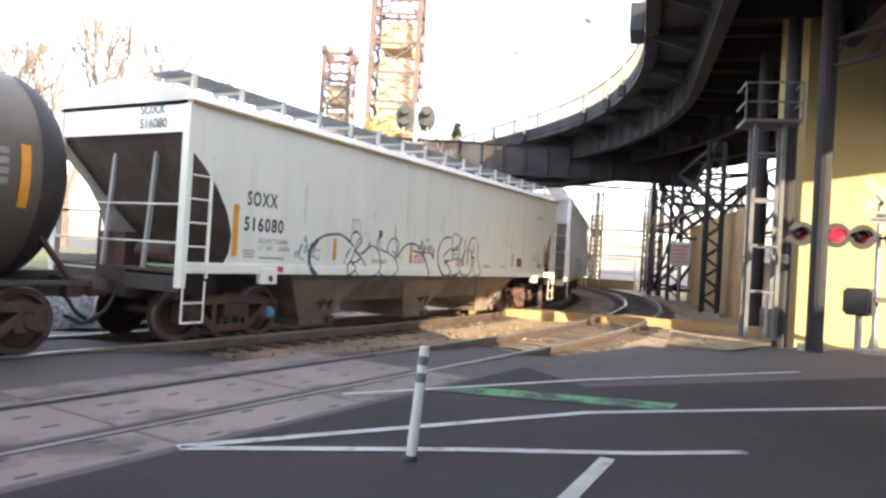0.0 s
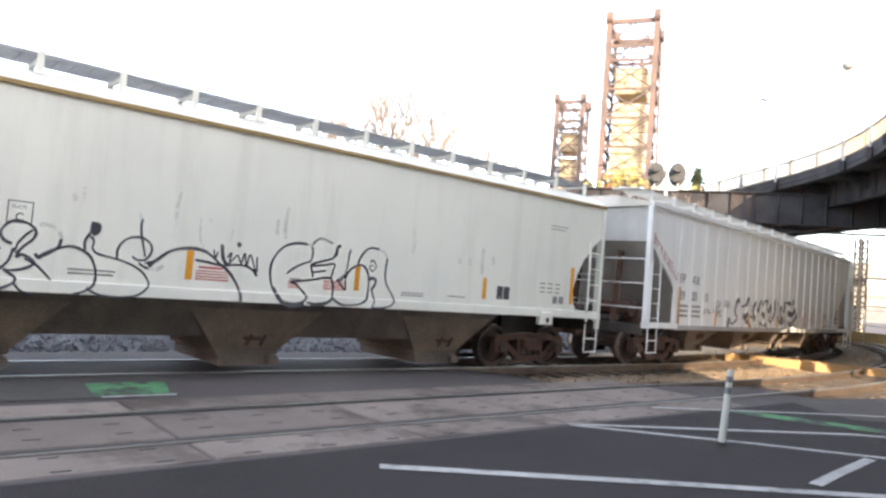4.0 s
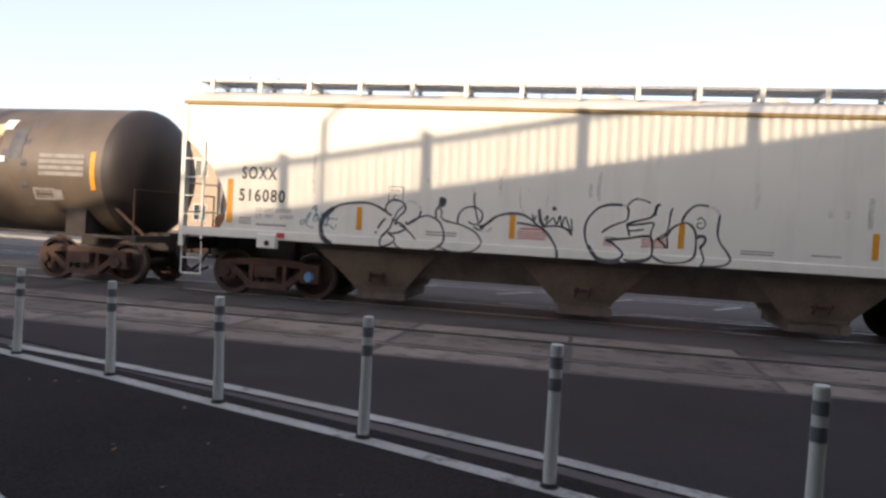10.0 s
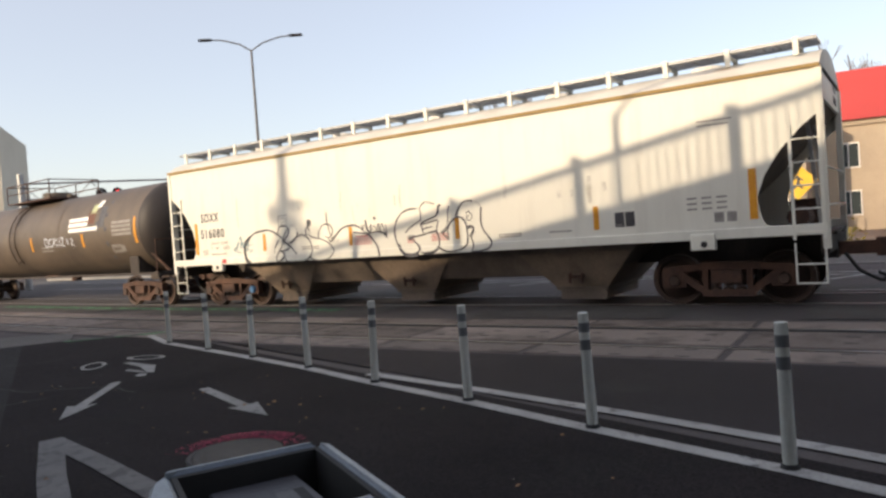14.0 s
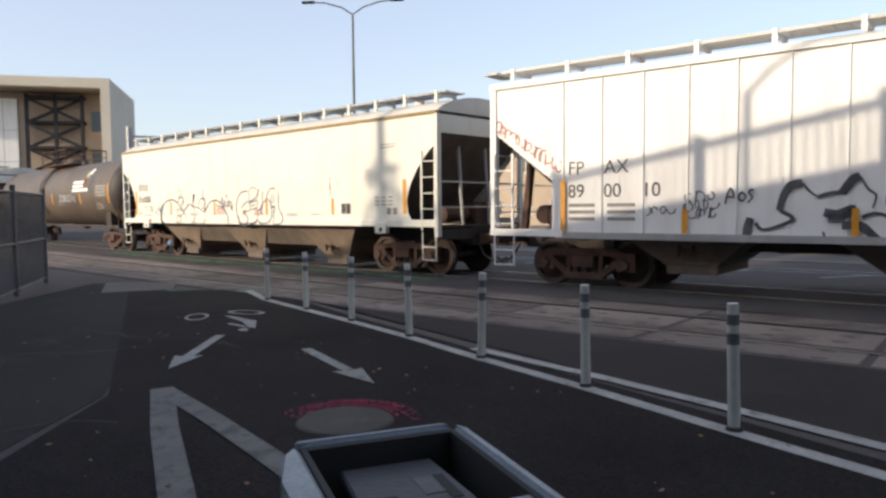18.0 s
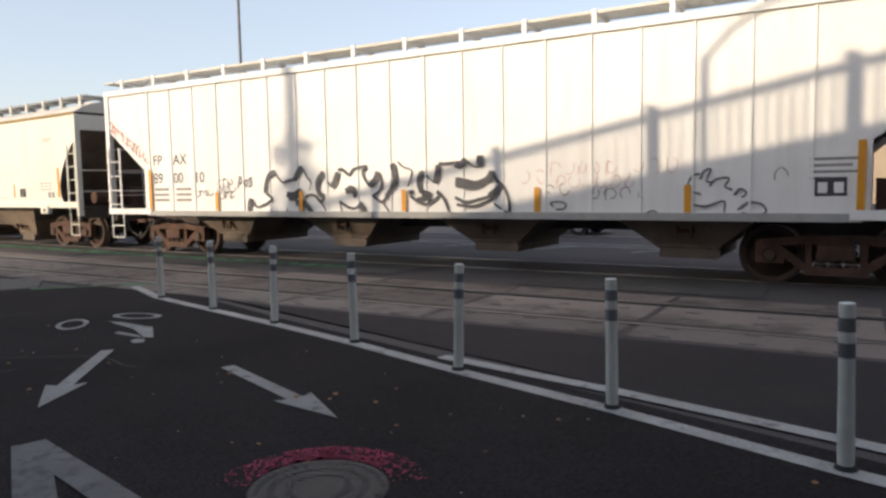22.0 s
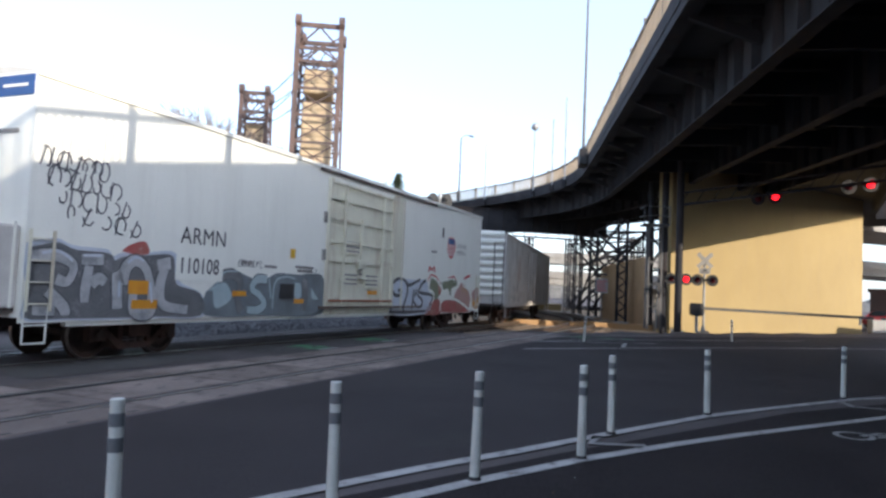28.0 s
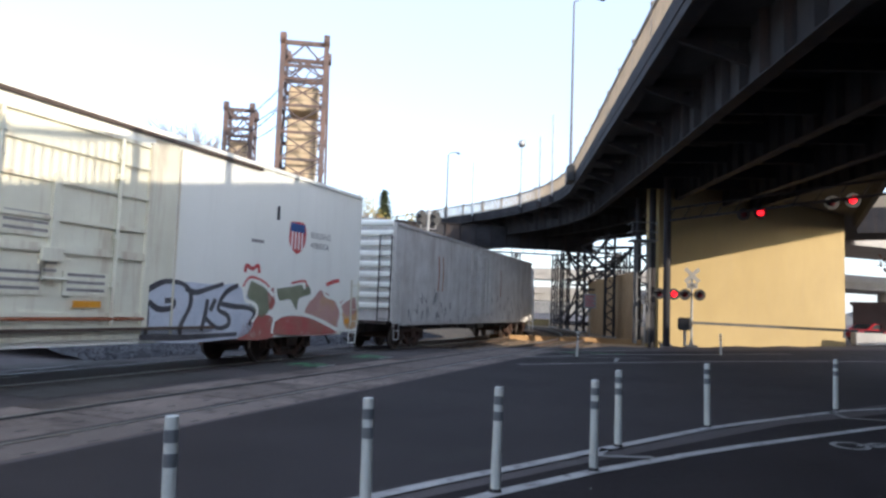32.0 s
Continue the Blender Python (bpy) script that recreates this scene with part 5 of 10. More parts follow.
def build_signals():
    s1 = crossing_signal(34.25, 12.5, -66, (False, True), False, "crossing signal mast with two round lights, one lit red")
    s2 = crossing_signal(35.0, 11.35, -66, (False, False), True, "crossing signal with crossbuck and unlit lights")
    # gate mechanism and lowered arm
    g = thing("crossing_gate", "lowered crossing gate arm with its dark mechanism", "crossing gate", pose(34.6, 11.6, 0))
    bm = bmesh.new()
    box(bm, -0.35, 0.35, -0.3, 0.3, 0.85, 1.5)
    bevel(bm, 0.06, 2)
    part("mechanism", bm, M_BLACKP, g)
    bm = bmesh.new()
    rod(bm, (0, 0, 0), (0, 0, 0.9), 0.08, 10)
    part("stand", bm, M_STEEL, g)
    bm = bmesh.new()
    beam(bm, (0, -0.3, 1.25), (9.3, -10.15, 1.05), 0.06, 0.14)
    arm = part("arm", bm, M_BLACKP, g)
    a, b = Vector((0, -0.3, 1.25)), Vector((9.3, -10.15, 1.05))
    for k in (0.74, 0.86, 0.97):
        bm = bmesh.new()
        beam(bm, a.lerp(b, k), a.lerp(b, k + 0.03), 0.07, 0.16)
        part("arm_band", bm, M_REDMARK, arm, "red band on the gate arm")
    bm = bmesh.new()
    rod(bm, (6.3, -7.0, 0.7), (6.3, -7.0, 1.06), 0.06, 8)
    part("tip_light", bm, M_STEEL, g)
    # cantilever with red lights over the road
    c = thing("signal_cantilever", "dark signal cantilever over the road with red lights", "signal cantilever")
    bm = bmesh.new()
    rod(bm, (33.2, 12.18, 0), (33.2, 12.18, 8.9), 0.19, 12)
    part("mast", bm, M_GIRDER, c)
    bm = bmesh.new()
    for z in (6.5, 7.1):
        rod(bm, (33.2, 12.18, z), (28.6, 1.6, z + 0.25), 0.06, 8)
    for i in range(12):
        a, b = Vector((33.2, 12.18, 6.5)).lerp(Vector((28.6, 1.6, 6.75)), i / 12), Vector((33.2, 12.18, 7.1)).lerp(Vector((28.6, 1.6, 7.35)), (i + 0.5) / 12)
        rod(bm, a, b, 0.025, 6)
    part("truss_arm", bm, M_GIRDER, c)
    for x, y, z in ((31.6, 7.35, 6.5), (29.9, 3.55, 6.64)):
        flasher(c, x - 0.15, y + 0.1, z, True, -70)
        flasher(c, x + 0.25, y + 0.9, z, False, -70)
    # railway signal on its mast behind the tracks
    r = thing("railway_signal", "black railway signal with two hooded round heads", "railway signal", pose(38.4, 30.7, -0.1, 0, 0, -48))
    bm = bmesh.new()
    rod(bm, (0, 0, 0), (0, 0, 8.7), 0.09, 12)
    part("mast", bm, M_STEEL, r)
    bm = bmesh.new()
    rod(bm, (-0.55, 0, 7.3), (0.55, 0, 7.3), 0.04, 8)
    for x in (-0.55, 0.55):
        rod(bm, (x, 0, 7.3), (x, 0, 7.9), 0.04, 8)
    box(bm, -0.5, 0.5, -0.25, 0.35, 6.85, 6.9)
    part("bracket", bm, M_STEEL, r)
    for x in (-0.5, 0.5):
        bm = bmesh.new()
        pts = [(0.42 * math.cos(k) + x, 0.62 * math.sin(k) + 8.05) for k in (2 * math.pi * i / 24 for i in range(24))]
        prism(bm, pts, -0.03, 0.03)
        part("backboard", bm, M_BLACKP, r)
        for z in (8.3, 7.8):
            bm = bmesh.new()
            rod(bm, (x, -0.03, z), (x, -0.45, z), 0.16, 14, 0.17)
            part("hood", bm, M_BLACKP, r)
    # cabinet and platform by the crossing
    k = thing("signal_cabinet", "tall grey signal frame with a small platform", "signal frame", pose(34.9, 14.0, 0, 0, 0, -60))
    bm = bmesh.new()
    for x in (-0.35, 0.35):
        for y in (-0.3, 0.3):
            box(bm, x - 0.05, x + 0.05, y - 0.05, y + 0.05, 0, 5.6)
    part("frame", bm, M_DULL, k)
    bm = bmesh.new()
    for z in (1.2, 2.4, 3.6, 4.8):
        box(bm, -0.4, 0.4, -0.35, -0.30, z, z + 0.06)
        box(bm, -0.4, 0.4, 0.30, 0.35, z, z + 0.06)
    pieces("rung", bm, M_DULL, k)
    bm = bmesh.new()
    box(bm, -0.7, 0.7, -0.6, 0.6, 5.6, 5.68)
    part("platform", bm, M_DULL, k)
    bm = bmesh.new()
    for x in (-0.68, 0.68):
        for z in (6.1, 6.6):
            box(bm, x - 0.02, x + 0.02, -0.6, 0.6, z, z + 0.04)
    for z in (6.1, 6.6):
        box(bm, -0.7, 0.7, -0.6, -0.56, z, z + 0.04)
    for x in (-0.68, 0.68):
        box(bm, x - 0.02, x + 0.02, -0.6, -0.56, 5.68, 6.64)
    pieces("guard_rail", bm, M_DULL, k)
    # white notice by the yard
    w = thing("notice_sign", "grey notice board on a thin post by the yard", "sign", pose(47.5, 21.8, 0, 0, 0, -65))
    bm = bmesh.new()
    rod(bm, (0, 0, -0.2), (0, 0, 2.9), 0.035, 8)
    part("post", bm, M_STEEL, w)
    bm = bmesh.new()
    box(bm, -0.45, 0.45, -0.05, -0.03, 1.9, 3.0)
    part("board", bm, M_STEEL, w)
    bm = bmesh.new()
    for i in range(5):
        bar(bm, -0.36, 2.05 + 0.18 * i, 0.72 - 0.1 * (i % 2), 0.08, -0.055)
    pieces("writing_bar", bm, M_REDMARK, w)
    # left-hand crossing: cantilever with a red light, beyond the far end of the street
    d = thing("signal_cantilever", "grey pipe signal cantilever with one red light", "signal cantilever")
    bm = bmesh.new()
    rod(bm, (-43.8, 14.5, 0), (-43.8, 14.5, 6.5), 0.17, 10)
    part("mast", bm, M_STEEL, d)
    bm = bmesh.new()
    p, q = Vector((-43.8, 14.5, 0)), Vector((-40.4, 22.6, 0))
    rod(bm, p + Vector((0, 0, 5.95)), q + Vector((0, 0, 5.95)), 0.06, 8)
    rod(bm, p + Vector((0, 0, 5.05)), p.lerp(q, 0.45) + Vector((0, 0, 5.05)), 0.06, 8)
    for i in range(5):
        a, b = p.lerp(q, i / 10), p.lerp(q, (i + 1) / 10)
        rod(bm, a + Vector((0, 0, 5.95 - 0.9 * (i % 2))), b + Vector((0, 0, 5.05 + 0.9 * (i % 2))), 0.03, 6)
    part("truss_arm", bm, M_STEEL, d)
    flasher(d, -42.1, 19.1, 5.3, True, 62)
    flasher(d, -42.45, 18.3, 5.3, False, 62)


def lamp_pole(x, y, z0, top, turn, double, label, reach=2.6):
    t = thing("street_lamp", label, "street lamp", pose(x, y, z0, 0, 0, turn))
    bm = bmesh.new()
    rod(bm, (0, 0, 0), (0, 0, top), 0.11, 12, 0.06)
    part("pole", bm, M_DULL, t)
    bm = bmesh.new()
    bmesh.ops.create_cone(bm, cap_ends=True, segments=12, radius1=0.2, radius2=0.16, depth=0.3, matrix=Matrix.Translation((0, 0, 0.15)))
    part("base", bm, M_DULL, t)
    for s in ((-1, 1) if double else (1,)):
        bm = bmesh.new()
        pipe(bm, [(0, 0, top - 0.05), (s * 0.5 * reach * 0.5, 0, top + 0.35), (s * reach * 0.62, 0, top + 0.62), (s * reach, 0, top + 0.7)], 0.04, 8)
        part("arm", bm, M_DULL, t)
        bm = bmesh.new()
        box(bm, s * reach - 0.38, s * reach + 0.38, -0.13, 0.13, top + 0.62, top + 0.74)
        bevel(bm, 0.04)
        part("lamp_head", bm, M_GIRDER, t)
    return t


def build_lamps():
    lamp_pole(-34.1, 23.7, 0, 12.5, 45, True, "tall grey street lamp with two curved arms", 2.5)
    # on the elevated road
    for u, h, dbl, rr in ((28.5, 12.4, False, 2.2), (56, 6.7, False, 2.4), (96, 8.0, False, 2.4)):
        x, y, z, a = edge_at(u, -0.12 if u > 0 else 0.1)
        lamp_pole(x, y, z, h, math.degrees(a) - 60, dbl, "street lamp on the elevated road", rr)
    for u in (35.6, 38.8, 42.8, 51.5, 72.0):
        x, y, z, a = edge_at(u, -0.1)
        t = thing("wire_pole", "slender grey pole on the elevated road's edge", "pole", pose(x, y, z - 0.6), "poles on the elevated road")
        bm = bmesh.new()
        rod(bm, (0, 0, 0), (0, 0, 6.9 if u < 36 else 5.9), 0.08, 8, 0.06)
        part("shaft", bm, M_STEEL, t)
        bm = bmesh.new()
        box(bm, -0.16, 0.16, -0.16, 0.16, 0.0, 0.5)
        part("bracket", bm, M_GIRDER, t)
        if u == 42.8:
            bm = bmesh.new()
            bmesh.ops.create_uvsphere(bm, u_segments=12, v_segments=8, radius=0.34, matrix=Matrix.Translation((0, 0, 6.1)))
            part("globe", bm, M_STEEL, t, "round lamp globe")
    lamp_pole(-9.65, -4.7, 0, 9.75, 15, False, "street lamp on the pavement behind the bike lane", 1.6)
    # sign box on the edge
    x, y, z, a = edge_at(26.5, -0.3)
    t = thing("sign_box", "dark box sign on the elevated road's edge", "sign", pose(x, y, z - 0.5, 0, 0, math.degrees(a)))
    bm = bmesh.new()
    box(bm, -0.8, 0.8, -0.25, 0.25, 0, 1.0)
    bevel(bm, 0.03)
    part("box", bm, M_BLACKP, t)
    # utility pole whose shadow falls across the cars
    t = thing("utility_pole", "wooden utility pole with cross-arm behind the street", "utility pole", pose(-20.6, -18.4, 0, 0, 0, 20))
    bm = bmesh.new()
    rod(bm, (0, 0, 0), (0, 0, 15.0), 0.2, 10, 0.14)
    part("pole", bm, M_BARK, t)
    bm = bmesh.new()
    box(bm, -0.6, 0.6, -0.07, 0.07, 13.2, 13.35)
    part("crossarm", bm, M_BARK, t)
    bm = bmesh.new()
    rnd = random.Random(31)
    for _ in range(420):
        q = Vector((rnd.gauss(0.1, 0.36), rnd.gauss(0, 0.3), 12.1 + rnd.gauss(0, 0.75)))
        u = Vector((rnd.uniform(-1, 1), rnd.uniform(-1, 1), rnd.uniform(-1, 1))).normalized() * 0.11
        v = u.orthogonal().normalized() * 0.08
        bm.faces.new([bm.verts.new(q + e) for e in (u, v, -u, -v)])
    tagged(part("ivy", bm, M_FOLIAGE, t, "ivy climbing the pole"), kind="stuff")
    # speed and crossing signs across the street
    t = thing("road_signs", "white speed sign above a yellow pedestrian diamond on one post", "sign", pose(-6.15, 23.4, 0, 0, 0, 12))
    bm = bmesh.new()
    rod(bm, (0, 0, 0), (0, 0, 3.9), 0.035, 8)
    part("post", bm, M_STEEL, t)
    bm = bmesh.new()
    box(bm, -0.3, 0.3, -0.05, -0.03, 3.0, 3.75)
    part("speed_sign", bm, M_WHITE, t, "white speed sign")
    words("figures", "35", 0.42, M_INK, t, on_side(-0.25, 3.06, -0.056))
    bm = bmesh.new()
    box(bm, -0.38, 0.38, -0.05, -0.03, -0.38, 0.38, pose(0, 0, 2.35, 0, 45, 0))
    part("diamond", bm, M_YELLOW, t, "yellow pedestrian crossing diamond")
    bm = bmesh.new()
    ribbon(bm, [(0.0, 2.52), (0.02, 2.32), (-0.12, 2.12)], 0.07, -0.056)
    ribbon(bm, [(0.02, 2.32), (0.12, 2.12)], 0.06, -0.056)
    ribbon(bm, [(-0.14, 2.38), (0.0, 2.46), (0.14, 2.36)], 0.05, -0.056)
    blob(bm, [(0.0, 2.56), (0.05, 2.61), (0.0, 2.66), (-0.05, 2.61)], -0.056)
    part("pictogram", bm, M_INK, t)


# ---- the lift bridge in the distance ----
def build_lift_bridge():
    for x, y, z1, half, hd in ((162.4, 165.0, 84.0, 8.5, 40), (186.0, 222.0, 76.0, 6.2, 40)):
        t = thing("lift_bridge_tower", "rusting steel lattice tower of a vertical lift bridge", "bridge tower", pose(x, y, 0, 0, 0, hd), "towers of the lift bridge")
        c = [(-half, -half * .8), (half, -half * .8), (half, half * .8), (-half, half * .8)]
        for i, (sx, sy) in enumerate(c):
            bm = bmesh.new()
            k = 1.25 if sx > 0 else 1.0
            beam(bm, (sx * k, sy * k, -2), (sx, sy, z1), 1.5 if sx < 0 else 0.8)
            part("leg", bm, M_TOWER, t)
        for face in range(4):
            (ax, ay), (bx, by) = c[face], c[(face + 1) % 4]
            a, b = Vector((ax, ay, 0)), Vector((bx, by, 0))
            mid = (a + b) / 2
            z, k = 3.0, 0
            while z < z1 - 12:
                bm = bmesh.new()
                up, mz = Vector((0, 0, z)), Vector((0, 0, z + 4.2))
                beam(bm, a + up, b + up, 0.55, 0.8)
                for e in (a, b):
                    beam(bm, e + up, mid + mz, 0.42)
                    beam(bm, e + up + Vector((0, 0, 8.4)), mid + mz, 0.42)
                    beam(bm, e + mz, mid + mz, 0.3)
                pieces("brace", bm, M_TOWER, t)
                z += 8.6
            bm = bmesh.new()
            beam(bm, a + Vector((0, 0, z1 - 0.6)), b + Vector((0, 0, z1 - 0.6)), 0.9, 1.4)
            beam(bm, a + Vector((0, 0, z1 - 8)), b + Vector((0, 0, z1 - 8)), 0.6, 1.0)
            beam(bm, a + Vector((0, 0, z1 - 8)), mid + Vector((0, 0, z1 - 1)), 0.5)
            beam(bm, b + Vector((0, 0, z1 - 8)), mid + Vector((0, 0, z1 - 1)), 0.5)
            part("top_frame", bm, M_TOWER, t)
        for z0, z2 in ((0.44, 0.71), (0.745, 0.84)):
            bm = bmesh.new()
            box(bm, -half * 0.62, half * 0.62, -half * 0.55, half * 0.55, z1 * z0, z1 * z2)
            bevel(bm, 0.4)
            part("counterweight", bm, M_WEIGHT, t, "tan concrete counterweight")
        for sx, sy in c:
            bm = bmesh.new()
            rod(bm, (sx, sy - 0.9, z1 + 0.6), (sx, sy + 0.9, z1 + 0.6), 2.0, 16)
            part("sheave", bm, M_TOWER, t)
        bm = bmesh.new()
        for sy in (-half * .8, half * .8):
            for dz in (0, 1.1):
                rod(bm, (-half, sy, z1 + 1.2 + dz), (half, sy, z1 + 1.2 + dz), 0.12, 5)
            for i in range(7):
                xx = -half + 2 * half * i / 6
                rod(bm, (xx, sy, z1), (xx, sy, z1 + 2.3), 0.1, 5)
        part("top_railing", bm, M_TOWER, t)
    w = thing("bridge_cables", "thin cables between the lift bridge towers", "cables", kind="structure")
    for o in (-3.0, 3.0):
        for dz in (0, -7):
            a, b = Vector((162.4 + o, 165, 79 + dz)), Vector((186 + o, 222, 72 + dz))
            bm = bmesh.new()
            pipe(bm, [a.lerp(b, i / 8) - Vector((0, 0, 14 * (i / 8) * (1 - i / 8))) for i in range(9)], 0.16, 5)
            part("cable", bm, M_GIRDER, w)
    # truss span and approach between the towers and the elevated road
    s = thing("truss_span", "steel truss approach span of the lift bridge", "bridge", kind="structure")
    a, b = Vector((81, 73, 5.5)), Vector((162.4, 165, 12))
    for o in (-6, 6):
        bm = bmesh.new()
        off = Vector((-0.7, 0.7, 0)) * o
        n = 14
        for i in range(n):
            p, q = a.lerp(b, i / n) + off, a.lerp(b, (i + 1) / n) + off
            up = Vector((0, 0, 9))
            beam(bm, p, q, 0.8)
            beam(bm, p + up, q + up, 0.8)
            beam(bm, p, p + up, 0.5)
            beam(bm, p if i % 2 else p + up, q + up if i % 2 else q, 0.5)
        part("truss", bm, M_TOWER, s)
    bm = bmesh.new()
    beam(bm, a, b, 12, 0.8)
    part("deck", bm, M_GIRDER, s)


# ---- buildings ----
def build_buildings():
    # pale framed block at the end of the street
    c = Vector((-99.9, 29.8, 0))
    left = Vector((-0.44, -0.898, 0))
    back = Vector((-0.898, 0.44, 0))
    t = thing("apartment_building", "pale framed building with deep overhang and red panels", "building")

    def at(u, v, z):
        return c + left * u + back * v + Vector((0, 0, z))

    def block(name, u0, u1, v0, v1, z0, z1, m, parent=None, label=""):
        bm = bmesh.new()
        vs = [bm.verts.new(at(u, v, z)) for z in (z0, z1) for v in (v0, v1) for u in (u0, u1)]
        for i in ((0, 2, 3, 1), (4, 5, 7, 6), (0, 1, 5, 4), (2, 6, 7, 3), (0, 4, 6, 2), (1, 3, 7, 5)):
            bm.faces.new([vs[k] for k in i])
        bmesh.ops.recalc_face_normals(bm, faces=bm.faces[:])
        return part(name, bm, m, parent or t, label)

    block("roof", -0.5, 34, -4.5, 14, 17.0, 18.2, M_PALEFRAME)
    block("soffit", 0.4, 34, -4.3, 0.0, 16.85, 16.99, M_SOFFIT)
    bm = bmesh.new()
    vs = [bm.verts.new(at(*p)) for p in ((-0.5, -4.5, 0), (-0.5, -4.5, 17), (-0.5, 14, 17), (-0.5, 14, 0), (0.6, -4.5, 0), (0.6, -4.5, 17), (0.6, 14, 17), (0.6, 14, 0))]
    for i in ((0, 1, 2, 3), (4, 7, 6, 5), (0, 4, 5, 1), (3, 2, 6, 7), (1, 5, 6, 2)):
        bm.faces.new([vs[k] for k in i])
    bmesh.ops.recalc_face_normals(bm, faces=bm.faces[:])
    part("end_wall", bm, M_PALEFRAME, t)
    block("wall", 0.6, 34, 0, 14, 0, 16.9, M_BEIGE)
    block("wall_panel", 11.2, 16.2, -0.25, 0, 0, 16.0, M_WHITE, None, "white wall panels")
    for u in (12.8, 14.5):
        block("joint", u, u + 0.06, -0.27, -0.245, 0, 16, M_GREY)
    for z in (4.0, 8.0, 12.0):
        block("joint", 11.2, 16.2, -0.27, -0.245, z, z + 0.06, M_GREY)
    for k in range(5):
        z = 1.0 + 3.2 * k
        for u in (17.0, 21.5, 26.0):
            w = block("window", u, u + 3.2, -0.12, 0.02, z, z + 1.9, M_GLASS)
            block("window_frame", u + 1.5, u + 1.62, -0.16, -0.1, z, z + 1.9, M_WHITE, w)
            block("red_panel", u, u + 3.2, -0.14, 0.02, z + 1.95, z + 3.1, M_REDWALL)
    # steel stair bay
    for u in (3.2, 6.3, 9.6):
        block("stair_column", u, u + 0.4, -1.6, -1.2, 0, 16.5, M_GIRDER)
    for z in (3.2, 6.4, 9.6, 12.8, 16.0):
        block("landing", 3.2, 10.0, -1.6, 0, z, z + 0.35, M_GIRDER)
    for k in range(5):
        z = 0.2 + 3.2 * k
        bm = bmesh.new()
        beam(bm, at(3.4, -1.5, z), at(9.8, -1.5, z + 3.0), 0.25, 0.35)
        beam(bm, at(9.8, -1.0, z), at(3.4, -1.0, z + 3.0), 0.25, 0.35)
        part("stair_flight", bm, M_GIRDER, t)
    for z in (2.0, 7.0, 12.0):
        block("window", 1.2, 2.6, -0.1, 0.02, z, z + 2.6, M_GLASS)
    # red and beige buildings across the street
    def house(name, label, x0, y0, w, d, h, turn, m, cols, rows, win=(1.1, 1.4)):
        q = thing(name, label, "building", pose(x0, y0, 0, 0, 0, turn))
        bm = bmesh.new()
        box(bm, 0, w, 0, d, 0, h)
        part("wall", bm, m, q)
        bm = bmesh.new()
        box(bm, -0.15, w + 0.15, -0.15, d + 0.15, h, h + 0.3)
        part("parapet", bm, m, q)
        for i in range(cols):
            for k in range(rows):
                x, z = w * (i + 0.5) / cols - win[0] / 2, 0.9 + (h - 0.6) * k / rows
                bm = bmesh.new()
                box(bm, x, x + win[0], -0.06, 0.02, z, z + win[1])
                f = part("window", bm, M_WHITE, q, "white window frame")
                bm = bmesh.new()
                for e in (0, 1):
                    box(bm, x + 0.06 + e * (win[0] - 0.06) / 2, x + (win[0] - 0.06) / 2 + e * (win[0] - 0.06) / 2, -0.075, -0.05, z + 0.06, z + win[1] - 0.06)
                part("pane", bm, M_GLASS, f)
        for k in range(rows):
            for i in range(max(1, int(d / 4))):
                y, z = d * (i + 0.5) / max(1, int(d / 4)), 0.9 + (h - 0.6) * k / rows
                bm = bmesh.new()
                box(bm, w - 0.02, w + 0.06, y, y + 1.1, z, z + win[1])
                part("window", bm, M_GLASS, q)
                bm = bmesh.new()
                box(bm, -0.06, 0.02, y, y + 1.1, z, z + win[1])
                part("window", bm, M_GLASS, q)
        return q

    q = house("red_building", "building with a red upper storey over beige walls", -13.5, 45.0, 15, 10, 5.9, 14, M_BEIGE, 6, 2)
    bm = bmesh.new()
    box(bm, -0.3, 15.3, -0.4, 10.3, 6.2, 8.9)
    part("upper_storey", bm, M_REDWALL, q, "bright red upper storey")
    bm = bmesh.new()
    box(bm, 6.6, 9.4, -0.5, -0.05, 1.6, 4.9)
    part("red_panel", bm, M_REDWALL, q, "bright red entrance panel")
    house("beige_building", "beige clad building with small windows", -23.5, 38.5, 13.0, 8, 6.8, 12, M_BEIGE, 5, 2, (1.0, 1.1))
    house("brown_building", "low brown building beyond the underpass", 74, -4, 7, 10, 3.0, 75, M_BROWN, 3, 1, (1.6, 2.2))
    house("beige_building", "beige building down the street", -52, 44, 14, 10, 8, 20, M_BEIGE, 5, 2)
    # far elevated roads seen under the bridge
    for (p, q, z, w, m, lb) in (((72, 14), (150, -40), 9.5, 10, M_CONC, "pale concrete overpass beyond the underpass"), ((84, 22), (170, -30), 6.2, 9, M_CONC, "lower pale concrete overpass"), ((95, 25), (60, 92), 3.4, 6, M_CONC, "far pale concrete ramp behind the tracks"), ((120, 25), (70, 120), 7.2, 6, M_CONC, "far upper concrete ramp behind the tracks")):
        t = thing("overpass", lb, "overpass", kind="structure")
        bm = bmesh.new()
        beam(bm, (*p, z), (*q, z), w, 0.9)
        part("deck", bm, m, t)
        bm = bmesh.new()
        beam(bm, (*p, z + 0.9), (*q, z + 0.9), w + 0.3, 0.9)
        part("parapet", bm, m, t)
        for k in (0.1, 0.35, 0.6, 0.85):
            bm = bmesh.new()
            x, y = p[0] + (q[0] - p[0]) * k, p[1] + (q[1] - p[1]) * k
            rod(bm, (x, y, 0), (x, y, z), 0.7, 12)
            part("pier", bm, m, t)
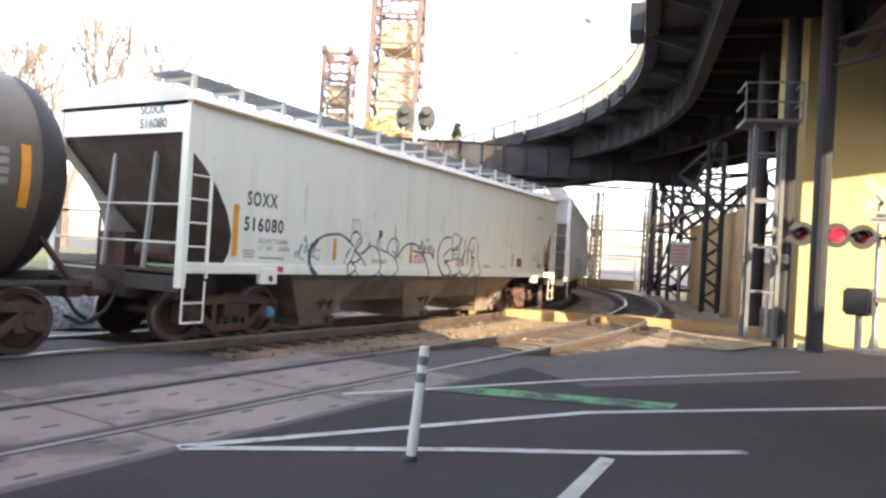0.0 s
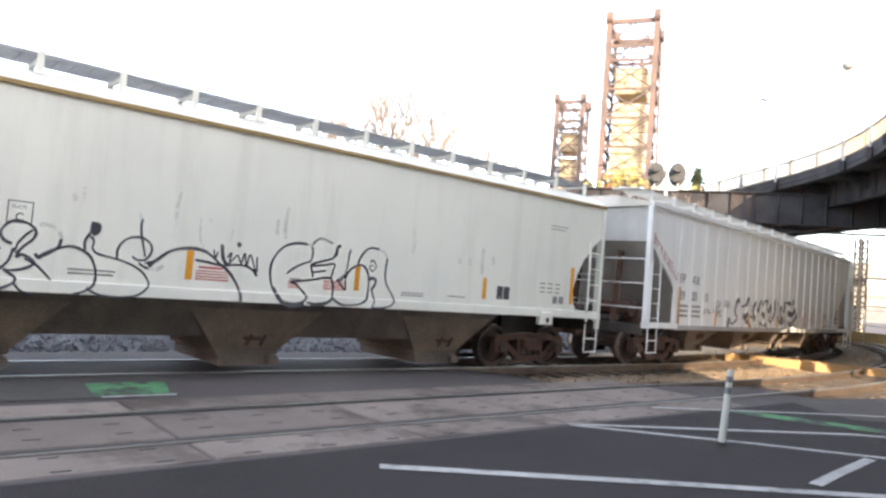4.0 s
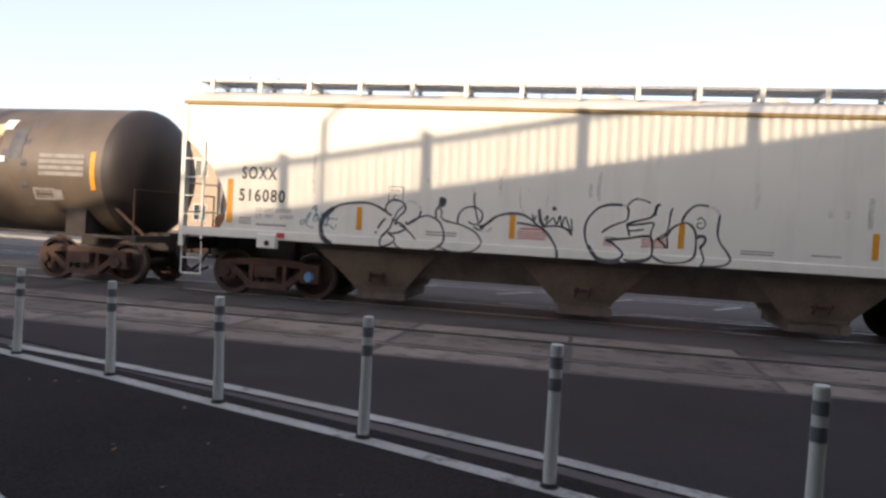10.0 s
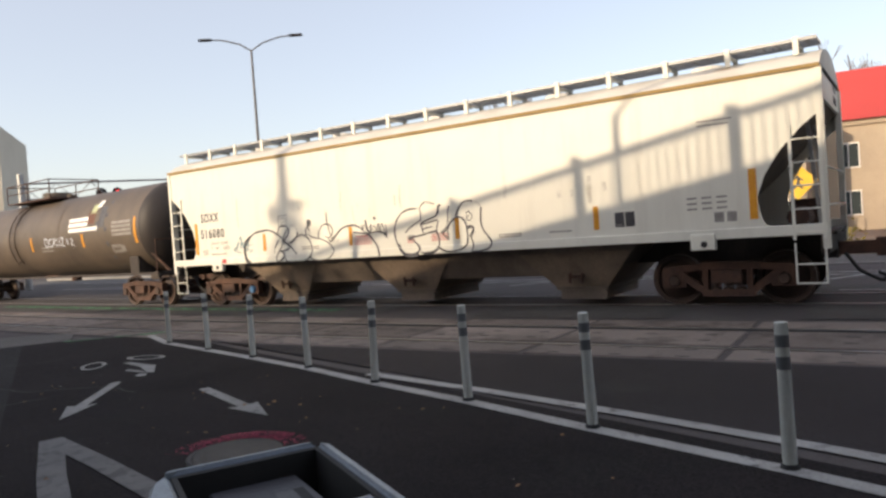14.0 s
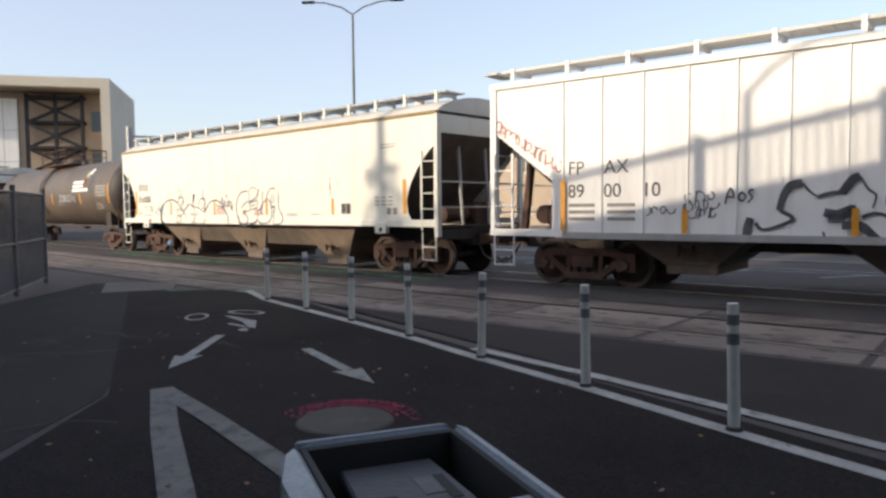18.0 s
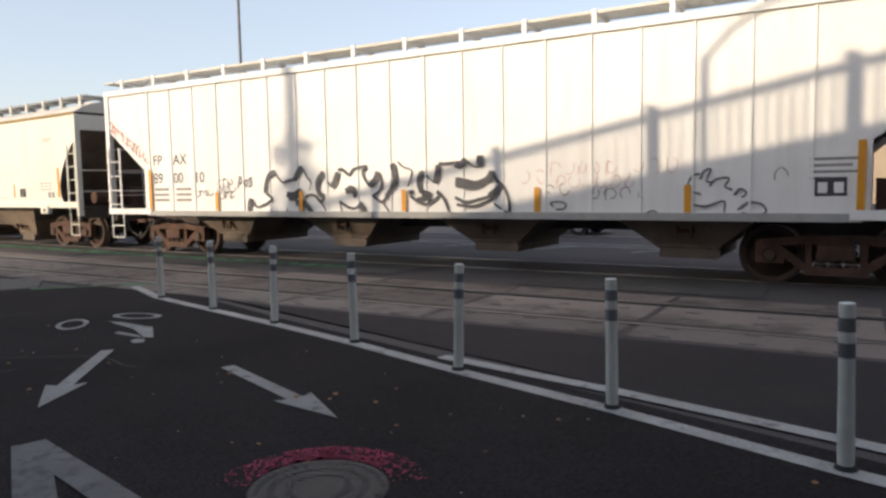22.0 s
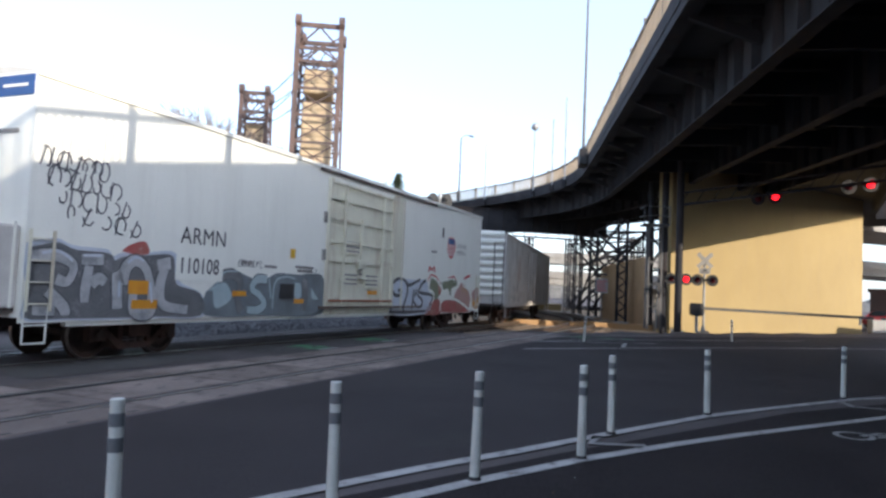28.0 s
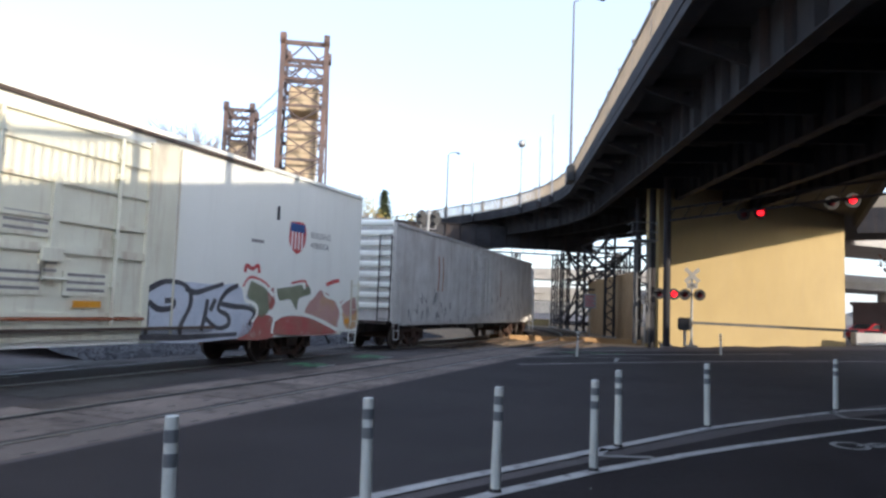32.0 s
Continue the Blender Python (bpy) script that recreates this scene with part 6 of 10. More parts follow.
    # sunlit barrier past the gate
    t = thing("road_barrier", "pale concrete road barrier in the sun", "barrier")
    bm = bmesh.new()
    beam(bm, (52.5, 4.7, 0.45), (66, -2.6, 0.45), 0.45, 0.95)
    bevel(bm, 0.06)
    part("barrier", bm, M_CONC, t)
    # yard fence behind the tracks
    t = thing("yard_fence", "tall wire fence with posts behind the tracks", "fence")
    p, q = Vector((63, 32, 0)), Vector((62, 66, 0))
    for i in range(13):
        a = p.lerp(q, i / 12)
        bm = bmesh.new()
        rod(bm, a + Vector((0, 0, -0.2)), a + Vector((0, 0, 2.3)), 0.04, 8)
        part("post", bm, M_STEEL, t)
    bm = bmesh.new()
    for z in (0.1, 1.2, 2.25):
        rod(bm, p + Vector((0, 0, z)), q + Vector((0, 0, z)), 0.02, 6)
    for i in range(140):
        a = p.lerp(q, i / 140)
        rod(bm, a + Vector((0, 0, 0.1)), a + Vector((0, 0, 2.25)), 0.006, 4)
    part("wire", bm, M_CHAIN, t)
    bm = bmesh.new()
    beam(bm, p + Vector((1.2, 0.5, 0.35)), q + Vector((1.2, 0.5, 0.35)), 0.3, 0.7)
    tagged(link("yard_wall", bm, M_TANWALL, None, "low tan wall behind the yard fence"), category="wall", kind="structure")
    # hillside band that closes the far view
    bm = bmesh.new()
    n = 90
    rows = []
    for i in range(n + 1):
        a = radians(-10 + 200 * i / n)
        r = 520
        z = 14 + 12 * noise.noise((i * 0.22, 0, 0)) + 5 * noise.noise((i * 0.9, 3, 0))
        rows.append((bm.verts.new((r * math.cos(a), r * math.sin(a), -2)), bm.verts.new((r * 1.05 * math.cos(a), r * 1.05 * math.sin(a), max(4, z)))))
    for p, q in zip(rows, rows[1:]):
        bm.faces.new((p[0], q[0], q[1], p[1]))
    tagged(link("backdrop", bm, M_HILL, None, "low wooded hills on the horizon"), category="hills", kind="structure")


# ---- trees, fence, cars ----
def limb(bm, p, d, r, n, rnd, tips, spread=0.5):
    q = p + d
    rod(bm, p, q, r, 6 if r > 0.05 else 4, r * 0.7)
    if n == 0:
        tips.append(q)
        return
    for k in range(rnd.choice((2, 3, 3))):
        v = (d.normalized() + Vector((rnd.uniform(-1, 1), rnd.uniform(-1, 1), rnd.uniform(-0.3, 0.7))) * spread).normalized()
        limb(bm, q, v * d.length * rnd.uniform(0.6, 0.82), r * 0.62, n - 1, rnd, tips, spread)


def tree(x, y, h, seed, label, leaf=None, depth=5, z0=-0.1, leaves=4, size=0.22):
    rnd = random.Random(seed)
    t = thing("tree", label, "tree", pose(x, y, z0), "trees")
    bm = bmesh.new()
    tips = []
    rod(bm, (0, 0, 0), (0, 0, h * 0.25), h * 0.022, 9, h * 0.016)
    part("trunk", bm, M_BARK, t)
    bm = bmesh.new()
    for k in range(4):
        a = k * 1.6 + rnd.uniform(0, 0.6)
        limb(bm, Vector((0, 0, h * rnd.uniform(0.2, 0.27))), Vector((math.cos(a) * 0.4, math.sin(a) * 0.4, 1)).normalized() * h * 0.22, h * 0.011, depth - 1, rnd, tips)
    part("crown", bm, M_TWIG, t, "bare branching crown" if not leaf else "")
    if leaf:
        bm = bmesh.new()
        for p in tips:
            for _ in range(leaves):
                c = p + Vector((rnd.gauss(0, 1), rnd.gauss(0, 1), rnd.gauss(0, 0.8))) * size * 1.8
                u = Vector((rnd.uniform(-1, 1), rnd.uniform(-1, 1), rnd.uniform(-1, 1))).normalized() * size
                v = u.orthogonal().normalized() * size * 0.6
                bm.faces.new([bm.verts.new(c + e) for e in (u, v, -u, -v)])
        tagged(part("leaves", bm, leaf, t), kind="stuff")
    return t


def conifer(x, y, h, seed):
    rnd = random.Random(seed)
    t = thing("conifer", "dark green conifer beyond the tracks", "tree", pose(x, y, 0), "trees")
    bm = bmesh.new()
    rod(bm, (0, 0, 0), (0, 0, h), h * 0.02, 8, 0.03)
    part("trunk", bm, M_BARK, t)
    bm = bmesh.new()
    for i in range(900):
        k = rnd.random() ** 0.8
        z = h * (0.12 + 0.88 * k)
        r = h * 0.17 * (1 - k) * rnd.uniform(0.5, 1.1) + 0.2
        a = rnd.uniform(0, 6.28)
        p = Vector((math.cos(a) * r, math.sin(a) * r, z))
        d = Vector((math.cos(a), math.sin(a), -0.35)) * h * 0.045
        s = d.cross(Vector((0, 0, 1))).normalized() * h * 0.018
        bm.faces.new([bm.verts.new(e) for e in (p - d, p + s, p + d, p - s)])
    part("foliage", bm, M_FOLIAGE, t)


def build_trees():
    for i, (b, d, h) in enumerate(((126, 62, 15), (121, 75, 14), (92.5, 66, 15), (76, 72, 14), (73, 68, 13), (70, 64, 17), (66, 66, 16), (56.3, 62, 18.5), (53.5, 64, 16.5), (60, 62, 17.5), (63, 63, 16.5), (104, 56, 14), (140, 80, 13), (112, 70, 12))):
        a = radians(b)
        tree(1.0 + d * math.cos(a), 1.0 + d * math.sin(a), h, 20 + i, "bare winter street tree", None, 5)
    tree(-9.2, 30.5, 7.5, 51, "bare young tree by the red building", None, 5)
    tree(-12.5, 31.5, 7.0, 52, "bare young tree by the red building", None, 5)
    tree(52.5, 47.5, 13.0, 60, "tree with golden autumn leaves", M_GOLDLEAF, 5, leaves=5, size=0.22)
    tree(57.0, 54.0, 13.0, 61, "tree with russet autumn leaves", M_RUSTLEAF, 5, leaves=3, size=0.24)
    tree(62.5, -0.2, 8.5, 62, "russet-leaved tree beyond the underpass", M_RUSTLEAF, 5, leaves=8, size=0.19)
    tree(44.5, 36.8, 9.5, 63, "small bare tree behind the signal", None, 5)
    for i, (x, y, h) in enumerate(((92, 76, 21), (70, 74, 16), (84, 84, 18))):
        conifer(x, y, h, 70 + i)
    # grass tufts and shrubs on the verge
    rnd = random.Random(8)
    bm = bmesh.new()
    for _ in range(2500):
        x, y, h = along(rnd.uniform(6, 40), rnd.uniform(5.8, 18))
        z = 0.42
        a = rnd.uniform(0, 6.28)
        hh = rnd.uniform(0.1, 0.3)
        w = Vector((math.cos(a), math.sin(a), 0)) * 0.02
        l = Vector((rnd.uniform(-.1, .1), rnd.uniform(-.1, .1), hh))
        p = Vector((x, y, z))
        bm.faces.new([bm.verts.new(e) for e in (p - w, p + w, p + l)])
    tagged(link("grass_blades", bm, M_GRASS, None, "blades of winter grass"), category="grass", kind="stuff")
    bm = bmesh.new()
    for cx, cy, r, hh in ((-8.3, 27.2, 1.0, 1.1), (-6.5, 27.8, 0.9, 0.9), (4, 29, 1.2, 1.2), (8, 30.5, 1.4, 1.0), (-3, 28.3, 1.0, 0.9), (12, 31, 1.6, 1.3)):
        for _ in range(260):
            p = Vector((cx + rnd.gauss(0, r * 0.5), cy + rnd.gauss(0, r * 0.4), 0.05 + abs(rnd.gauss(hh * 0.45, hh * 0.3))))
            u = Vector((rnd.uniform(-1, 1), rnd.uniform(-1, 1), rnd.uniform(-1, 1))).normalized() * 0.09
            v = u.orthogonal().normalized() * 0.05
            bm.faces.new([bm.verts.new(p + e) for e in (u, v, -u, -v)])
    tagged(link("shrubs", bm, M_GOLDLEAF, None, "low yellowing shrubs across the street"), category="shrubs", kind="stuff")
    # dead leaves and litter on the lane
    bm = bmesh.new()
    for _ in range(130):
        x, y = rnd.uniform(-12, 3), rnd.uniform(1.5, 6.0)
        if y > 6.9 - 0.13 * (x + 12):
            continue
        a, s = rnd.uniform(0, 6.28), rnd.uniform(0.01, 0.032)
        u, v = Vector((math.cos(a), math.sin(a), 0)) * s, Vector((-math.sin(a), math.cos(a), 0.3)) * s * 0.7
        p = Vector((x, y, 0.012))
        bm.faces.new([bm.verts.new(p + e) for e in (u, v, -u, -v)])
    bits = bmesh.new()
    for _ in range(70):
        x, y = rnd.uniform(-12, 4), rnd.uniform(1.2, 6.0)
        if y > 6.6 - 0.13 * (x + 12):
            continue
        a, s = rnd.uniform(0, 6.28), rnd.uniform(0.006, 0.02)
        u, v = Vector((math.cos(a), math.sin(a), 0)) * s, Vector((-math.sin(a), math.cos(a), 0.2)) * s * 0.8
        bits.faces.new([bits.verts.new(Vector((x, y, 0.01)) + e) for e in (u, v, -u, -v)])
    tagged(link("litter", bits, M_CONC, None, "small pale bits of litter and grit on the lane"), category="litter", kind="stuff")
    tagged(link("fallen_leaves", bm, M_LEAFLITTER, None, "scattered dead leaves on the lane"), category="leaves", kind="stuff")


def build_fence():
    t = thing("chain_link_fence", "grey chain-link fence panels on steel posts", "fence")
    pts = [Vector((-21.0, 7.0, 0)), Vector((-18.3, 4.75, 0)), Vector((-15.85, 3.75, 0)), Vector((-12.6, 2.4, 0)), Vector((-9.8, 1.2, 0)), Vector((-7.2, 0.05, 0))]
    for p in pts[1:]:
        bm = bmesh.new()
        rod(bm, p, p + Vector((0, 0, 2.12)), 0.05, 10)
        part("post", bm, M_DULL, t)
    for a, b in zip(pts[1:], pts[2:]):
        for z in (0.12, 1.0, 1.98):
            bm = bmesh.new()
            rod(bm, a + Vector((0, 0, z)), b + Vector((0, 0, z)), 0.026, 8)
            part("rail", bm, M_DULL, t)
        bm = bmesh.new()
        d = (b - a)
        L = d.length
        n = int(L / 0.07)
        for i in range(-26, n):
            for s in (1, -1):
                x0, z0 = (i * 0.07, 0.12) if s > 0 else (i * 0.07 + 1.86, 0.12)
                lo, hi = 0.0, 1.86
                xa, xb = x0, x0 + s * 1.86
                ta, tb = 0.0, 1.0
                for edge, sign in ((0.0, 1), (L, -1)):
                    fa, fb = sign * (xa - edge), sign * (xb - edge)
                    if fa < 0 and fb < 0:
                        ta, tb = 1.0, 0.0
                    elif fa < 0:
                        ta = max(ta, fa / (fa - fb))
                    elif fb < 0:
                        tb = min(tb, fa / (fa - fb))
                if tb - ta < 0.02:
                    continue
                p = a + d * ((xa + (xb - xa) * ta) / L) + Vector((0, 0, z0 + 1.86 * ta))
                q = a + d * ((xa + (xb - xa) * tb) / L) + Vector((0, 0, z0 + 1.86 * tb))
                rod(bm, p, q, 0.0058, 3)
        tagged(part("mesh", bm, M_CHAIN, t), kind="stuff")


def car(x, y, turn, body, label):
    t = thing("car", label, "car", pose(x, y, 0, 0, 0, turn))
    bm = bmesh.new()
    prism(bm, [(-2.15, 0.35), (-2.2, 0.75), (-2.05, 0.95), (-1.45, 1.02), (-0.75, 1.48), (0.75, 1.5), (1.45, 1.05), (2.1, 0.95), (2.2, 0.6), (2.15, 0.35)], -0.86, 0.86)
    bevel(bm, 0.05, 2)
    part("body", bm, body, t, smooth=False)
    for y0 in (-0.872, 0.872):
        bm = bmesh.new()
        o = [(-1.25, 1.03), (-0.68, 1.42), (-0.03, 1.43), (-0.03, 1.03)]
        prism(bm, o, y0 - 0.005, y0 + 0.005)
        prism(bm, [(0.03, 1.03), (0.03, 1.43), (0.7, 1.43), (1.25, 1.05)], y0 - 0.005, y0 + 0.005)
        part("side_window", bm, M_GLASS, t)
    bm = bmesh.new()
    quad(bm, (-1.47, -0.75, 1.04), (-0.8, -0.7, 1.47), (-0.8, 0.7, 1.47), (-1.47, 0.75, 1.04))
    quad(bm, (1.47, 0.75, 1.06), (0.8, 0.7, 1.49), (0.8, -0.7, 1.49), (1.47, -0.75, 1.06))
    part("windscreen", bm, M_GLASS, t)
    for wx in (-1.35, 1.35):
        for wy in (-0.8, 0.8):
            bm = bmesh.new()
            rod(bm, (wx, wy - 0.11, 0.32), (wx, wy + 0.11, 0.32), 0.32, 18)
            w = part("wheel", bm, M_RUBBER, t)
            bm = bmesh.new()
            rod(bm, (wx, wy - 0.115, 0.32), (wx, wy + 0.115, 0.32), 0.2, 12)
            part("rim", bm, M_STEEL, w)
    for wy in (-0.6, 0.6):
        bm = bmesh.new()
        box(bm, 2.14, 2.215, wy - 0.2, wy + 0.2, 0.66, 0.84)
        part("tail_light", bm, M_REDMARK, t)
    return t


def build_cars():
    car(-9.6, 26.0, 12, M_CARGREY, "grey car parked across the street")
    car(-14.6, 22.2, 8, M_CARRED, "red car across the street")
    car(62.0, 9.2, -35, M_CARGREY, "grey car beyond the crossing gate")
    car(66.0, 4.0, -35, M_CARRED, "red car queued beyond the crossing gate")


# ---- the cart in the foreground ----
def build_tray():
    t = thing("open_cart", "open blue-grey plastic cart with grey panels inside, standing in the lane", "cart", pose(*TRAY))
    w, l, d = 0.76, 2.2, 0.34
    hw = w / 2

    def wall(name, o, z0, z1, m, b=0.012):
        bm = bmesh.new()
        slab(bm, o, z0, z1)
        bevel(bm, b)
        part(name, bm, m, t)

    wall("far_wall", [(-hw, l - 0.03), (hw, l - 0.03), (hw - 0.05, l), (-hw + 0.05, l)], -d, 0.0, M_TRAYBLUE)
    wall("side_shell", [(-hw - 0.15, l - 0.93), (-hw, l - 0.93), (-hw, l - 0.03), (-hw - 0.05, l - 0.04), (-hw - 0.10, l - 0.12), (-hw - 0.14, l - 0.45)], -d, 0.0, M_TRAYSHELL, 0.03)
    wall("side_shell", [(-hw - 0.15, 0.0), (-hw + 0.005, 0.0), (-hw + 0.005, l - 0.99), (-hw - 0.04, l - 0.96), (-hw - 0.11, l - 0.98), (-hw - 0.15, l - 1.06)], -d, -0.015, M_TRAYSHELL, 0.03)
    wall("shell_skirt", [(-hw - 0.165, 0.0), (-hw - 0.151, 0.0), (-hw - 0.151, l - 0.6), (-hw - 0.165, l - 0.7)], -d - 0.1, -0.12, M_RUBBER, 0.004)
    wall("rim", [(-hw - 0.02, l - 0.012), (hw - 0.02, l - 0.012), (hw - 0.05, l + 0.012), (-hw, l + 0.012)], -0.03, 0.008, M_TRAYSHELL, 0.004)
    wall("rim", [(hw + 0.012, 0.0), (hw + 0.045, 0.0), (hw + 0.045, l - 0.1), (hw + 0.012, l - 0.035)], -0.03, 0.008, M_TRAYSHELL, 0.004)
    wall("side_wall", [(hw, 0.0), (hw + 0.04, 0.0), (hw + 0.04, l - 0.1), (hw, l - 0.03)], -d, 0.0, M_TRAYBLUE)
    wall("near_wall", [(-hw, 0.0), (hw, 0.0), (hw, 0.03), (-hw, 0.03)], -d, -0.02, M_TRAYBLUE)
    wall("floor", [(-hw, 0), (hw, 0), (hw, l), (-hw, l)], -d - 0.03, -d, M_RUBBER)
    wall("panel", [(-hw + 0.13, l - 0.86), (hw - 0.13, l - 0.86), (hw - 0.16, l - 0.14), (-hw + 0.16, l - 0.14)], -0.16, -0.10, M_TRAYGREY)
    wall("crossbar", [(-hw + 0.04, l - 1.06), (hw - 0.04, l - 1.06), (hw - 0.04, l - 0.93), (-hw + 0.04, l - 0.93)], -0.12, -0.04, M_TRAYBLUE)
    wall("panel", [(-hw + 0.14, 0.12), (hw - 0.14, 0.12), (hw - 0.14, l - 1.1), (-hw + 0.14, l - 1.1)], -0.15, -0.09, M_TRAYGREY)
    # black lining inside the walls
    wall("lining", [(-hw + 0.002, 0.03), (-hw + 0.03, 0.03), (-hw + 0.03, l - 0.04), (-hw + 0.002, l - 0.04)], -d, -0.012, M_RUBBER, 0.002)
    wall("lining", [(hw - 0.03, 0.03), (hw - 0.002, 0.03), (hw - 0.002, l - 0.04), (hw - 0.03, l - 0.04)], -d, -0.012, M_RUBBER, 0.002)
    wall("lining", [(-hw + 0.03, l - 0.075), (hw - 0.03, l - 0.075), (hw - 0.03, l - 0.034), (-hw + 0.03, l - 0.034)], -d, -0.012, M_RUBBER, 0.002)
    wall("paper_strip", [(-0.08, l - 0.92), (hw - 0.12, l - 0.92), (hw - 0.15, l - 0.87), (-0.08, l - 0.87)], -0.10, -0.088, M_POST, 0.002)
    bm = bmesh.new()
    for i in range(14):
        box(bm, -hw + 0.10, -hw + 0.17, 0.16 + i * 0.065, 0.20 + i * 0.065, -0.10, -0.06)
    pieces("tooth", bm, M_RUBBER, t)
    bm = bmesh.new()
    for i in range(6):
        box(bm, -hw + 0.2, -hw + 0.26, 0.28 + i * 0.11, 0.35 + i * 0.11, -0.091, -0.087)
    box(bm, 0.05, 0.17, l - 0.55, l - 0.36, -0.101, -0.097)
    pieces("writing_bar", bm, M_DULL, t)
    for x in (-hw + 0.09, hw - 0.10):
        bm = bmesh.new()
        box(bm, x - 0.055, x + 0.055, l - 1.06, l - 0.92, -0.04, 0.004)
        bevel(bm, 0.014)
        clip = part("clip", bm, M_TRAYBLUE, t)
        bm = bmesh.new()
        rod(bm, (x, l - 0.985, 0.0), (x, l - 0.985, 0.007), 0.014, 10)
        part("screw", bm, M_RUBBER, clip)
        bm = bmesh.new()
        box(bm, x - 0.05, x + 0.05, l - 1.16, l - 1.065, -0.13, -0.02)
        part("clip_recess", bm, M_RUBBER, clip)
    bm = bmesh.new()
    prism(bm, [(-0.06, -0.04), (0.06, -0.04), (0.02, -0.005), (-0.02, -0.005)], l - 1.05, l - 0.99)
    part("catch", bm, M_RUBBER, t)
    # slots in the front panel, the round boss of the rear one
    bm = bmesh.new()
    box(bm, -hw + 0.24, -hw + 0.31, l - 0.60, l - 0.52, -0.101, -0.096)
    box(bm, hw - 0.24, hw - 0.19, l - 0.62, l - 0.36, -0.101, -0.096)
    pieces("slot", bm, M_RUBBER, t)
    bm = bmesh.new()
    bmesh.ops.create_cone(bm, cap_ends=True, segments=36, radius1=0.16, radius2=0.15, depth=0.012, matrix=Matrix.Translation((0.05, l - 1.45, -0.086)))
    part("boss", bm, M_RUBBER, t, "dark round boss")
    bm = bmesh.new()
    bmesh.ops.create_cone(bm, cap_ends=True, segments=30, radius1=0.075, radius2=0.07, depth=0.012, matrix=Matrix.Translation((0.05, l - 1.45, -0.082)))
    part("boss_cap", bm, M_TRAYGREY, t)
    for y in (0.4, l - 0.4):
        for x in (-hw + 0.05, hw - 0.05):
            bm = bmesh.new()
            rod(bm, (x - 0.03, y, -TRAY[2] + 0.09), (x + 0.03, y, -TRAY[2] + 0.09), 0.09, 14)
            beam(bm, (x, y, -TRAY[2] + 0.09), (x, y, -d), 0.03)
            part("wheel", bm, M_RUBBER, t)


TRAY = (-1.03, 2.35, 0.52, 0, 0, 70.6)


# ---- the freight train ----
# Each car stands in its own space: x along the train, the street side at -y, z up from the rail.
def wheelset(parent, x, r, cap=None):
    bm = bmesh.new()
    rod(bm, (0, -0.70, 0), (0, 0.70, 0), 0.075, 10)
    n = 28
    for s in (-1, 1):
        prof = [(0.10, 0.78), (0.16, 0.79), (r * 0.78, 0.72), (r * 0.80, 0.80), (r * 0.985, 0.805), (r, 0.79), (r, 0.715), (r + 0.03, 0.69), (r + 0.03, 0.665), (r * 0.8, 0.665), (r * 0.76, 0.69), (0.15, 0.66)]
        rings = [[bm.verts.new((q * math.cos(2 * math.pi * i / n), s * y, q * math.sin(2 * math.pi * i / n))) for i in range(n)] for q, y in prof]
        for a, b in zip(rings, rings[1:]):
            for i in range(n):
                f = bm.faces.new((a[i], a[(i + 1) % n], b[(i + 1) % n], b[i]) if s < 0 else (a[i], b[i], b[(i + 1) % n], a[(i + 1) % n]))
                f.material_index = 1 if a in rings[4:6] else 0
    for k in range(3):
        a = k * 2.1
        box(bm, -0.02, 0.02, -0.985, -0.95, 0.05, 0.09, pose(0, 0, 0, 0, math.degrees(a), 0))
    w = part("wheelset", bm, (M_WHEEL, M_TREAD), parent)
    w.location = (x, 0, r)
    return w


